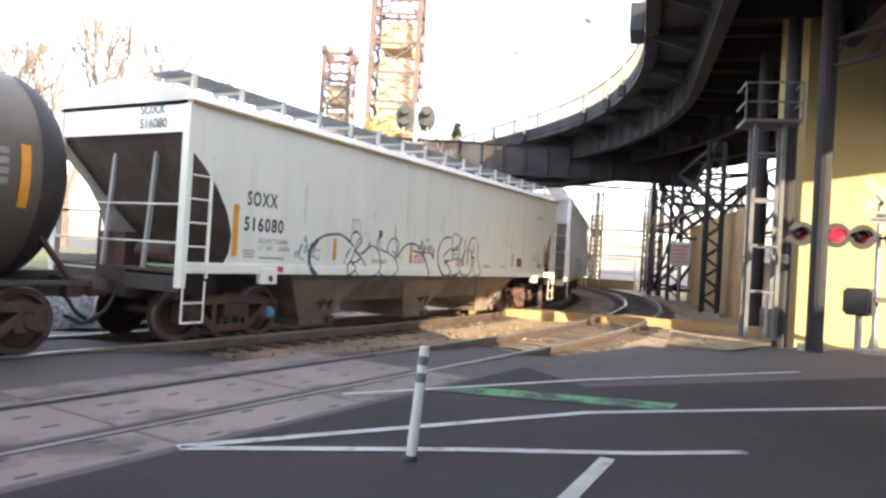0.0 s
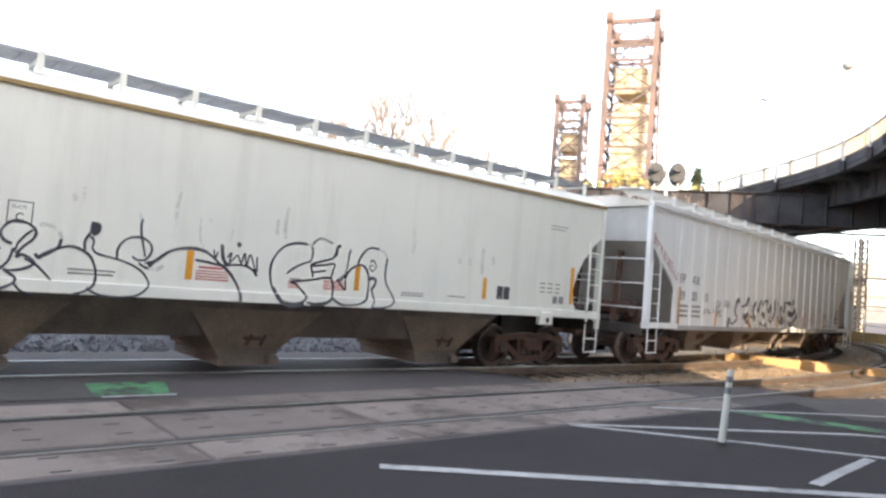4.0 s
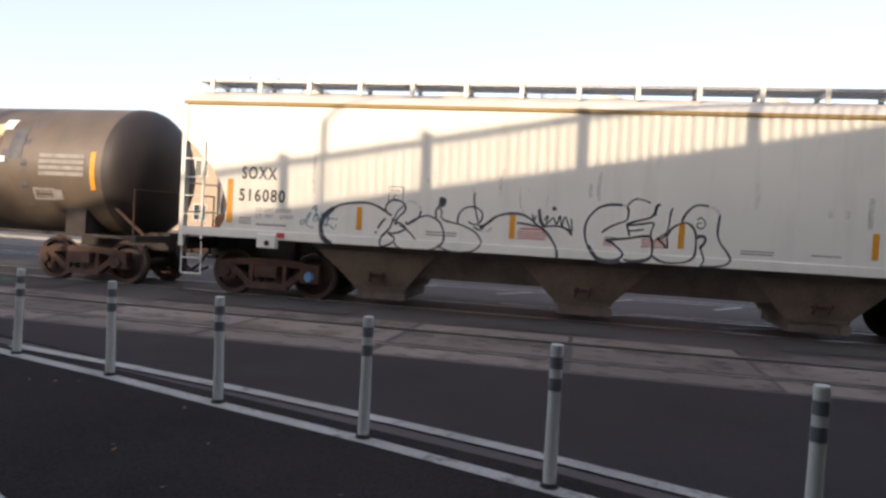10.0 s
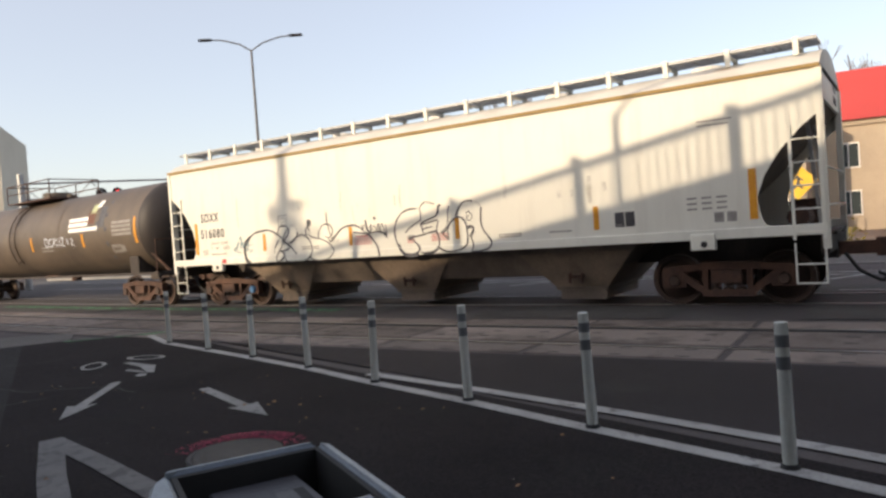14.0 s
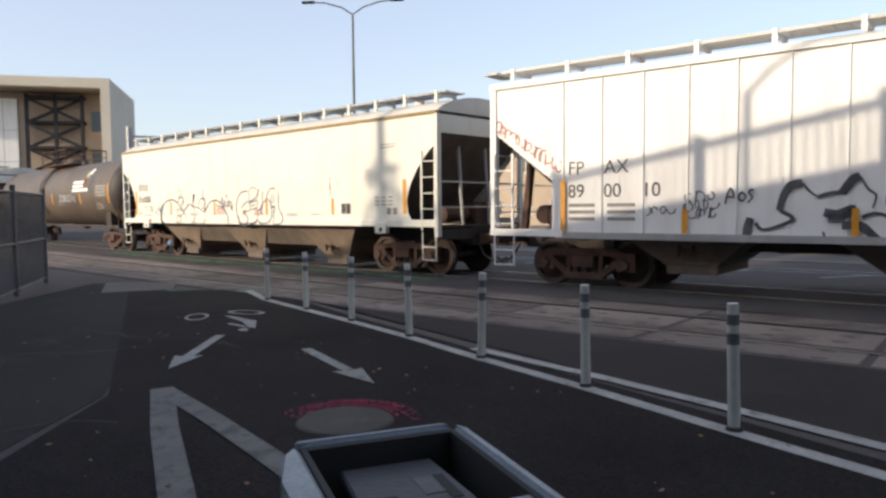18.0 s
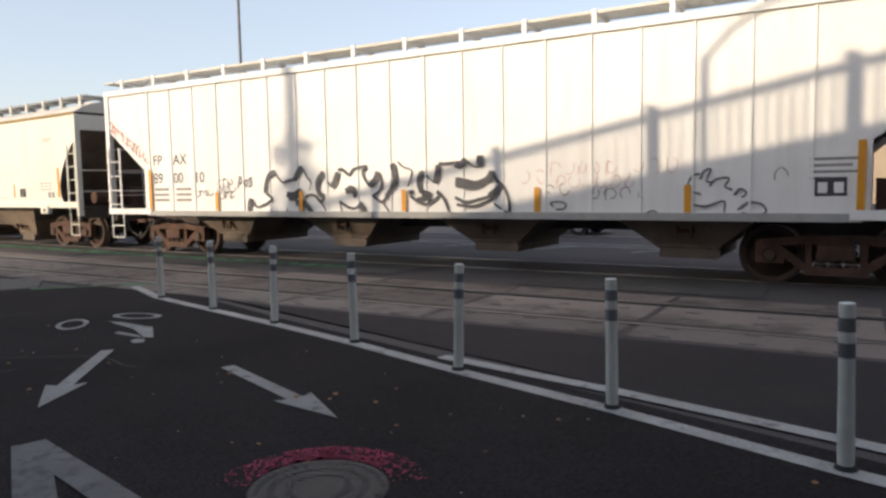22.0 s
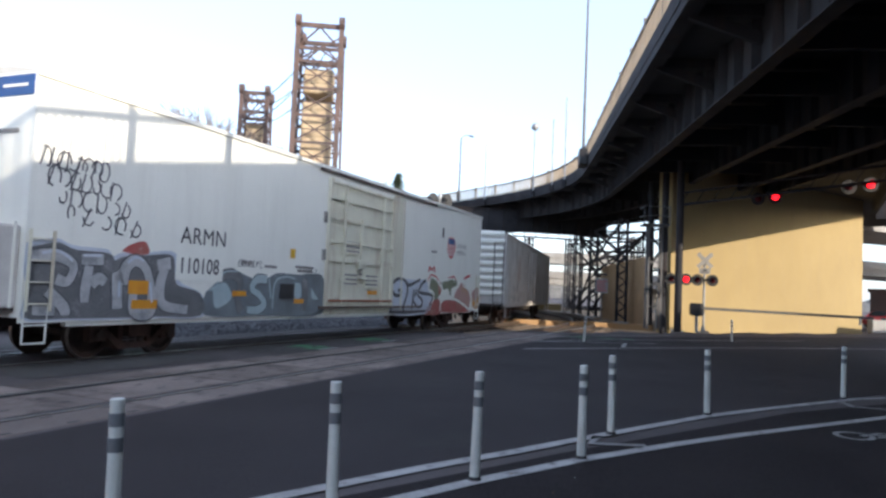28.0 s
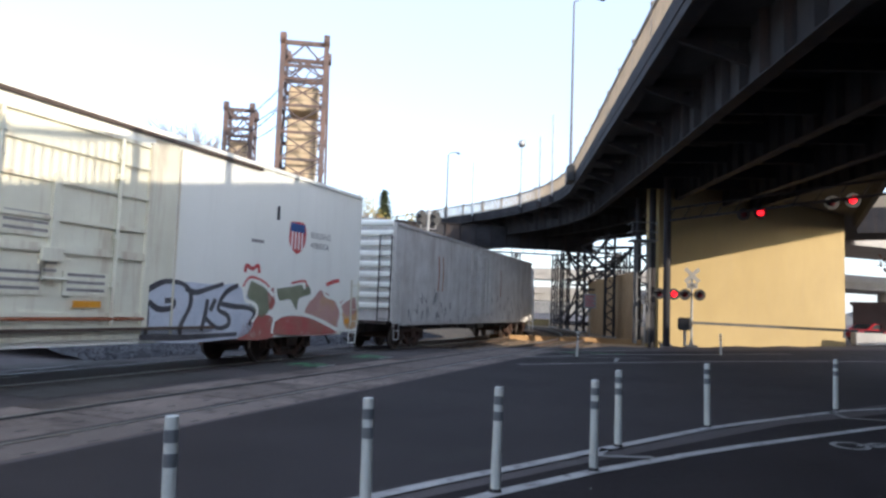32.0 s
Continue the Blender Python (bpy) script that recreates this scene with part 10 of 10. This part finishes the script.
    for row in range(4):
        loops(t, x0, (0.15 + 0.15 * row, 3.55 - 0.30 * row), (1.5 + 0.30 * row, 3.45 - 0.33 * row), 8 - row, 0.30, 0.03, y - 0.002, M_SPRAY, "thin black sprayed tag", rnd)
    for xx, zz, w in ((5.3, 2.02, 0.9), (7.7, 1.98, 0.9), (16.2, 2.25, 0.0)):
        if w:
            loops(t, x0, (xx, zz), (xx + w, zz), int(w * 8), 0.15, 0.02, y, M_SPRAY, "thin black sprayed tag", rnd)
    # white letters in black outline, then a green and red piece edged in white
    white = [[(13.07, 1.65), (13.47, 1.85), (14.33, 1.93), (15.28, 1.9), (15.95, 1.95), (16.43, 1.62), (16.66, 1.28), (16.2, 0.73), (13.22, 0.75)]]
    black = [[(13.09, 1.65), (13.42, 1.83), (13.74, 1.92), (14.19, 1.88), (14.42, 1.7), (14.43, 1.44), (14.31, 1.22)], [(13.09, 1.65), (13.22, 1.32), (13.22, 0.77)], [(13.25, 1.5), (13.54, 1.35), (13.91, 1.39), (13.94, 1.53), (13.69, 1.52)], [(14.31, 1.22), (14.17, 0.97), (14.2, 0.76)], [(14.26, 1.8), (14.57, 1.72), (14.97, 1.81), (15.47, 1.94)], [(14.97, 1.58), (14.92, 1.26), (14.82, 0.89)], [(15.23, 1.59), (15.07, 1.33)], [(15.99, 1.93), (15.6, 1.77), (15.37, 1.51), (15.36, 1.35), (15.68, 1.22), (15.71, 1.02), (15.35, 0.95), (14.94, 1.16)], [(15.37, 1.5), (15.85, 1.44), (16.39, 1.41), (16.66, 1.28), (16.48, 1.0)], [(13.08, 0.8), (14.2, 0.77), (15.12, 0.78), (16.05, 0.8)]]
    green = [[(16.47, 2.06), (17.06, 1.9), (17.37, 1.65), (17.22, 1.32), (16.97, 1.19), (16.66, 1.31), (16.35, 1.62)], [(17.53, 1.9), (18.9, 2.07), (19.21, 1.85), (18.56, 1.68), (18.48, 1.37), (18.14, 1.66), (17.69, 1.62)]]
    red = [[(16.07, 0.66), (16.27, 1.0), (16.6, 1.19), (17.08, 1.25), (17.45, 1.14), (17.44, 0.68)], [(17.51, 0.75), (17.53, 1.09), (17.92, 1.22), (18.63, 1.24), (19.31, 1.17), (20.05, 0.98), (20.68, 0.75), (19.34, 0.69)], [(17.15, 1.82), (17.45, 1.92), (17.5, 1.56), (17.29, 1.37)]]
    pink = [[(19.18, 1.69), (19.61, 1.94), (20.32, 1.72), (20.74, 1.32), (20.65, 0.91), (19.98, 1.08), (19.25, 1.25), (18.88, 1.34)], [(20.74, 1.63), (21.34, 1.81), (21.67, 1.76), (21.69, 1.33), (21.11, 1.24)]]
    orange = [[(20.89, 1.32), (21.72, 1.46), (21.81, 0.91), (21.17, 0.87)]]
    pale = [[(16.29, 1.58), (16.2, 1.94), (16.46, 2.11), (16.85, 2.04), (17.13, 1.91), (17.4, 1.72)], [(16.29, 1.58), (16.67, 1.49), (16.77, 1.28), (16.58, 1.07)], [(17.6, 1.43), (17.45, 1.86), (17.6, 1.96), (18.17, 2.02), (18.67, 2.1), (18.83, 1.95)], [(17.69, 1.4), (18.07, 1.57), (18.27, 1.33), (18.59, 1.26), (18.9, 1.49)], [(19.18, 1.69), (19.51, 1.95), (19.67, 2.14), (19.87, 1.81), (20.48, 1.68), (20.79, 1.32), (20.64, 0.95)], [(20.76, 1.53), (21.14, 1.72), (21.71, 1.88)], [(17.42, 0.78), (17.49, 1.09), (17.87, 1.24), (18.59, 1.26), (19.26, 1.19), (20.0, 1.0), (20.67, 0.79)], [(19.19, 1.65), (19.14, 1.98), (18.94, 2.11)]]
    redline = [[(16.17, 1.92), (16.42, 2.14), (16.88, 2.09), (17.21, 1.94)], [(18.16, 2.07), (18.75, 2.16), (18.95, 2.03)]]
    crown = [[(16.22, 2.25), (16.27, 2.41), (16.5, 2.35), (16.71, 2.44), (16.77, 2.26)], [(19.92, 2.11), (20.3, 2.21), (20.64, 2.26)]]
    for outlines, paint_, label in ((white, M_LILAC, "pale lilac sprayed ground"), (pink, M_RUSTSPRAY, "dusty pink sprayed ground"), (orange, M_ORANGESPRAY, "orange sprayed patch"), (red, M_REDSPRAY, "red sprayed fade under the letters"), (green, M_GREENSPRAY, "olive green sprayed letter")):
        for k, o in enumerate(outlines):
            bm = bmesh.new()
            blob(bm, [(x0 + a, b) for a, b in o], y - 0.001 - 0.0005 * k)
            part("graffiti_fill", bm, paint_, t, label)
    for strokes, w, paint_, label, yy in ((black, 0.12, M_SPRAY, "black sprayed letter outline", 0.006), (pale, 0.10, M_REEFER, "white sprayed letter outline", 0.007), (redline, 0.06, M_REDMARK, "red sprayed edge line", 0.008), (crown, 0.11, M_REDMARK, "small red sprayed tag", 0.003)):
        for pts in strokes:
            bm = bmesh.new()
            ribbon(bm, [(x0 + a, b) for a, b in pts], w, y - yy)
            part("letter_outline", bm, paint_, t, label)
    for xx, zz, w, hh in ((2.25, 0.98, 0.65, 0.17), (2.15, 1.26, 0.5, 0.26), (5.15, 1.25, 0.5, 0.12), (7.6, 1.08, 0.45, 0.12), (21.0, 1.0, 0.45, 0.14)):
        bm = bmesh.new()
        bar(bm, x0 + xx, zz, w, hh, y - 0.012)
        part("reflector", bm, M_ORANGE, t, "orange reflective patch")
    # shield emblem and slogan
    bm = bmesh.new()
    blob(bm, [(x0 + 18.02, 3.68), (x0 + 18.68, 3.68), (x0 + 18.72, 3.15), (x0 + 18.35, 2.86), (x0 + 17.98, 3.15)], y)
    part("shield", bm, M_REDMARK, t, "small red, white and blue shield shape")
    bm = bmesh.new()
    for k in range(4):
        bar(bm, x0 + 18.07 + 0.155 * k, 2.98, 0.07, 0.46, y - 0.002)
    pieces("shield_bar", bm, M_WHITE, t)
    bm = bmesh.new()
    bar(bm, x0 + 18.02, 3.44, 0.66, 0.22, y - 0.003)
    part("shield_top", bm, M_BLUEBAND, t)
    words("slogan", "BUILDING", 0.23, M_FADED, t, on_side(x0 + 19.0, 3.36, y))
    words("slogan", "AMERICA", 0.23, M_FADED, t, on_side(x0 + 19.0, 3.08, y))
    bm = bmesh.new()
    box(bm, x0 + 17.4, x0 + 17.47, -1.59, -1.56, 3.65, 4.0)
    part("vent", bm, M_BLACKP, t)
    bm = bmesh.new()
    box(bm, x0 + 6.97, x0 + 7.54, -1.60, -1.56, 1.2, 1.58)
    part("access_door", bm, M_BLACKP, t, "small black access hatch")
    return t


def tank_car(p24):
    L = 18.1
    t = new_car("tank_car", "brown-black tank car with pale markings and orange strips", "tank car", p24, L, 7.4)
    h = L / 2
    r, zc = 1.42, 2.39
    bm = bmesh.new()
    n = 44
    dish = [(h - 0.90 + 0.75 * math.sqrt(1 - q * q), q * r) for q in (1.0, 0.992, 0.97, 0.93, 0.86, 0.75, 0.6, 0.4, 0.2, 0.0)]
    prof = [(-x, q) for x, q in reversed(dish)] + dish
    rings = []
    for x, q in prof:
        rings.append([bm.verts.new((x, q * math.cos(2 * math.pi * i / n), zc + q * math.sin(2 * math.pi * i / n))) for i in range(n)] if q > 0 else [bm.verts.new((x, 0, zc))])
    for a, b in zip(rings, rings[1:]):
        for i in range(n):
            j = (i + 1) % n
            if len(a) == 1:
                bm.faces.new((a[0], b[i], b[j]))
            elif len(b) == 1:
                bm.faces.new((a[i], a[j], b[0]))
            else:
                bm.faces.new((a[i], a[j], b[j], b[i]))
    bmesh.ops.recalc_face_normals(bm, faces=bm.faces[:])
    part("tank", bm, M_TANK, t, smooth=True)
    # dished heads, much darker than the brown tank sides
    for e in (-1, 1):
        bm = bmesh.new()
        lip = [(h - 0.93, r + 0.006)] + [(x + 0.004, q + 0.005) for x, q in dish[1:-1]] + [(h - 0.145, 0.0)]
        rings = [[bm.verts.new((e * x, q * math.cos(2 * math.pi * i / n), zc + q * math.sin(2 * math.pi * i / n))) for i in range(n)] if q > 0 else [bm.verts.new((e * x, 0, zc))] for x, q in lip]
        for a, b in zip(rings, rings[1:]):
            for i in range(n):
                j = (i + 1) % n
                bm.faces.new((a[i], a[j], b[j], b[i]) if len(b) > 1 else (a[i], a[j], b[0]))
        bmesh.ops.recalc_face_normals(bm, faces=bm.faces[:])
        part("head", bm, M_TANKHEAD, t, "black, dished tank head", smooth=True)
    for x in (-0.6, 2.9):
        bm = bmesh.new()
        a = [bm.verts.new((x - 0.04, (r + 0.012) * math.cos(2 * math.pi * i / n), zc + (r + 0.012) * math.sin(2 * math.pi * i / n))) for i in range(n)]
        b = [bm.verts.new((x + 0.04, (r + 0.012) * math.cos(2 * math.pi * i / n), zc + (r + 0.012) * math.sin(2 * math.pi * i / n))) for i in range(n)]
        for i in range(n):
            bm.faces.new((a[i], a[(i + 1) % n], b[(i + 1) % n], b[i]))
        part("band", bm, M_TANK if x > 0 else M_RAIL, t)
    bm = bmesh.new()
    for x in (-0.9, -0.45):
        pts = [(x, -(r + 0.06) * math.cos(k), zc + (r + 0.06) * math.sin(k)) for k in (radians(-35 + 12 * i) for i in range(11))]
        pipe(bm, pts, 0.022, 6)
    for i in range(9):
        k = radians(-30 + 14 * i)
        rod(bm, (-0.9, -(r + 0.06) * math.cos(k), zc + (r + 0.06) * math.sin(k)), (-0.45, -(r + 0.06) * math.cos(k), zc + (r + 0.06) * math.sin(k)), 0.014, 6)
    pieces("ladder_bar", bm, M_RAIL, t)
    bm = bmesh.new()
    box(bm, -2.2, 1.4, -0.9, 0.9, zc + r + 0.02, zc + r + 0.07)
    part("platform", bm, M_TRUCK, t)
    bm = bmesh.new()
    for x in (-2.2, -0.4, 1.4):
        for y in (-0.9, 0.9):
            rod(bm, (x, y, zc + r + 0.05), (x, y, zc + r + 0.72), 0.022, 6)
    for y in (-0.9, 0.9):
        for z in (0.4, 0.72):
            rod(bm, (-2.2, y, zc + r + z), (1.4, y, zc + r + z), 0.022, 6)
    for x in (-2.2, 1.4):
        rod(bm, (x, -0.9, zc + r + 0.72), (x, 0.9, zc + r + 0.72), 0.022, 6)
    part("railing", bm, M_TRUCK, t)
    bm = bmesh.new()
    rod(bm, (0, 0, zc + r), (0, 0, zc + r + 0.32), 0.5, 20)
    rod(bm, (0.9, 0.1, zc + r), (0.9, 0.1, zc + r + 0.2), 0.15, 12)
    part("dome", bm, M_TANK, t)
    bm = bmesh.new()
    for s in (-1, 1):
        box(bm, -h, h, min(s * 1.3, s * 1.4), max(s * 1.3, s * 1.4), 0.98, 1.04)
    for e in (-1, 1):
        box(bm, min(e * h, e * (h - 2.3)), max(e * h, e * (h - 2.3)), -0.35, 0.35, 0.75, 1.12)
        box(bm, min(e * h, e * (h - 0.15)), max(e * h, e * (h - 0.15)), -1.45, 1.45, 0.92, 1.06)
        box(bm, e * (h - 1.7) - 0.25, e * (h - 1.7) + 0.25, -1.2, 1.2, 0.98, 1.55)
    part("underframe", bm, M_UNDER, t)
    bm = bmesh.new()
    for e in (-1, 1):
        pipe(bm, [(e * (h - 0.1), -1.4, 1.0), (e * (h - 0.1), -1.4, 2.0), (e * (h - 0.1), 1.4, 2.0), (e * (h - 0.1), 1.4, 1.0)], 0.02, 6)
        beam(bm, (e * (h - 0.15), -0.9, 1.0), (e * (h - 1.1), -1.25, 1.95), 0.06)
    pieces("grab_iron", bm, M_TRUCK, t)
    bm = bmesh.new()
    rod(bm, (1.0, 0, zc - r - 0.2), (1.0, 0, zc - r + 0.1), 0.18, 12)
    box(bm, -0.6, 0.4, -0.4, 0.4, 0.95, 1.2)
    part("outlet", bm, M_TRUCK, t)

    def on_tank(name, x0, x1, k0, k1, m, label=""):
        bm = bmesh.new()
        seg = 6
        prev = None
        for i in range(seg + 1):
            k = radians(k0 + (k1 - k0) * i / seg)
            q = r + 0.008
            cur = (bm.verts.new((x0, -q * math.cos(k), zc + q * math.sin(k))), bm.verts.new((x1, -q * math.cos(k), zc + q * math.sin(k))))
            if prev:
                bm.faces.new((prev[0], prev[1], cur[1], cur[0]))
            prev = cur
        return part(name, bm, m, t, label)

    for x, k in ((-8.3, 6), (-4.6, 2), (0.75, 2), (4.55, 0), (7.85, 14)):
        on_tank("reflector", x, x + 0.12, -18, k, M_ORANGE, "orange reflective strip")
    for k, a, b in ((17, 3.7, 5.0), (10, 3.7, 5.0), (3, 3.7, 5.65)):
        on_tank("marking_bar", a, b, k, k + 5, M_WHITE, "white lettering band")
    on_tank("emblem", 4.95, 5.45, 12, 30, M_BROWNCAR, "brown leaf emblem")
    on_tank("emblem", 5.08, 5.42, 26, 40, M_LEAFMARK, "pale green leaf emblem")
    on_tank("emblem", 5.3, 5.6, 34, 46, M_WHITE, "white leaf emblem")
    for k in (-7, -2, 3, 8):
        on_tank("marking_bar", 6.55, 7.7, k, k + 3.4, M_FADED)
        on_tank("marking_bar", -7.2, -5.6, k * 0.7 - 4, k * 0.7 - 2.0, M_FADED)
    on_tank("marking_bar", 6.5, 7.1, -28, -19, M_FADED)
    for k in (-15, -20):
        on_tank("marking_bar", 1.5, 2.4, k, k + 2, M_FADED)
    on_tank("placard", 6.35, 6.92, -29, -18, M_FADED, "pale boxed stencil")
    on_tank("placard_field", 6.41, 6.86, -27, -20, M_TANK)
    on_tank("dark_band", 6.08, 6.24, -55, 60, M_SPRAY, "dark sooty band round the tank")
    on_tank("overspray", 5.72, 6.08, 6, 34, M_SPRAY, "black overspray beside the lettering")
    on_tank("overspray", 5.55, 5.72, 2, 14, M_SPRAY, "black overspray beside the lettering")

    def scrawl(pts, w=0.045, m_=M_LILAC, label="pale sprayed tag"):
        bm = bmesh.new()
        ribbon(bm, pts, w, 0.0)
        for v in bm.verts:
            k = v.co.z / r
            v.co.y, v.co.z = -(r + 0.010) * math.cos(k), zc + (r + 0.010) * math.sin(k)
        part("tag", bm, m_, t, label)

    for pts in ([(1.9, -0.34), (1.92, -0.05), (2.1, -0.08), (2.12, -0.28), (1.95, -0.34)], [(2.45, -0.06), (2.25, -0.1), (2.25, -0.3), (2.45, -0.3), (2.44, -0.18)], [(2.55, -0.32), (2.57, -0.06), (2.72, -0.12), (2.6, -0.2), (2.76, -0.33)], [(2.85, -0.06), (2.86, -0.28), (3.0, -0.3), (3.02, -0.06)], [(3.1, -0.08), (3.3, -0.06), (3.12, -0.32), (3.34, -0.32)], [(3.5, -0.1), (3.56, -0.28), (3.66, -0.12)], [(3.8, -0.12), (3.95, -0.18), (3.82, -0.3), (4.0, -0.36)]):
        scrawl(pts)
    for pts in ([(-5.4, -0.2), (-5.3, 0.04), (-5.15, -0.2)], [(-5.0, 0.02), (-4.85, -0.06), (-5.0, -0.2)], [(-4.4, 0.0), (-4.3, -0.2), (-4.1, 0.02)]):
        scrawl(pts)


M_GREYWHITE = mat("grimy_white_paint", (0.66, 0.645, 0.615), (0.50, 0.48, 0.45), 0.7, scale=1.4, fine=40, streak=(0.22, 0.16, 0.12), amount=0.7, grain=0.12)
M_STEELBLUE = mat("grey_blue_spray_paint", (0.21, 0.245, 0.265), (0.145, 0.165, 0.18), 0.55, scale=1.6)
M_PALETEAL = mat("pale_teal_spray_paint", (0.48, 0.58, 0.60), (0.38, 0.48, 0.51), 0.55, scale=2.2)
M_BROWNCAR = mat("brown_car_paint", (0.16, 0.07, 0.045), (0.10, 0.05, 0.035), 0.75, scale=1, fine=35, streak=(0.25, 0.2, 0.15), amount=0.4)


def build_train():
    tank_car(-62.6)
    s = teardrop_hopper(-43.5, "hopper_car", "cream smooth-sided covered hopper car with thin black graffiti", M_CREAM, M_CREAMTOP)
    soxx_graffiti(s, -8.05)
    ribbed_hopper(-26.0)
    rusty_hopper(-6.19)
    reefer(12.2, 21.85)
    reefer(36.5, 20.4, False)
    teardrop_hopper(-79.2, "hopper_car", "cream covered hopper car at the head of the train", M_CREAM, M_CREAMTOP, False)
    rusty_hopper(58.2, False, "dark brown covered hopper car at the rear", M_BROWNCAR, M_GREYWHITE)


# ---- build ----
build_ground()
build_road()
build_markings()
build_posts()
build_viaduct()
build_abutment()
build_signals()
build_lamps()
build_lift_bridge()
build_buildings()
build_trees()
build_fence()
build_cars()
build_tray()
build_train()
build_tracks()


def motions():
    """The train rolls in from the bridge and away along the street; wheels turn, trucks follow the curve."""
    times = [0.5 * i for i in range(65)]
    for t, mid, tc, trucks, wheels in CARS:
        rows, turn_a, turn_b = [], [], []
        for k in times:
            s = mid - travelled(k)
            a, b = along(s - tc), along(s + tc)
            h = math.atan2(b[1] - a[1], b[0] - a[0])
            m = pose((a[0] + b[0]) / 2, (a[1] + b[1]) / 2, 0, 0, 0, math.degrees(h))
            rows.append((k, m))
            turn_a.append((k, pose(-tc, 0, 0, 0, 0, math.degrees(a[2] - h))))
            turn_b.append((k, pose(tc, 0, 0, 0, 0, math.degrees(b[2] - h))))
        walk(t, rows)
        walk(trucks[0], turn_a[::4])
        walk(trucks[1], turn_b[::4])
        for w in wheels:
            x = w.location.x
            spin = []
            for i in range(161):
                k = 0.2 * i
                d = travelled(k) - travelled(0)
                spin.append((k, pose(x, 0, 0.457, 0, -math.degrees(d / 0.457), 0)))
            walk(w, spin)


motions()
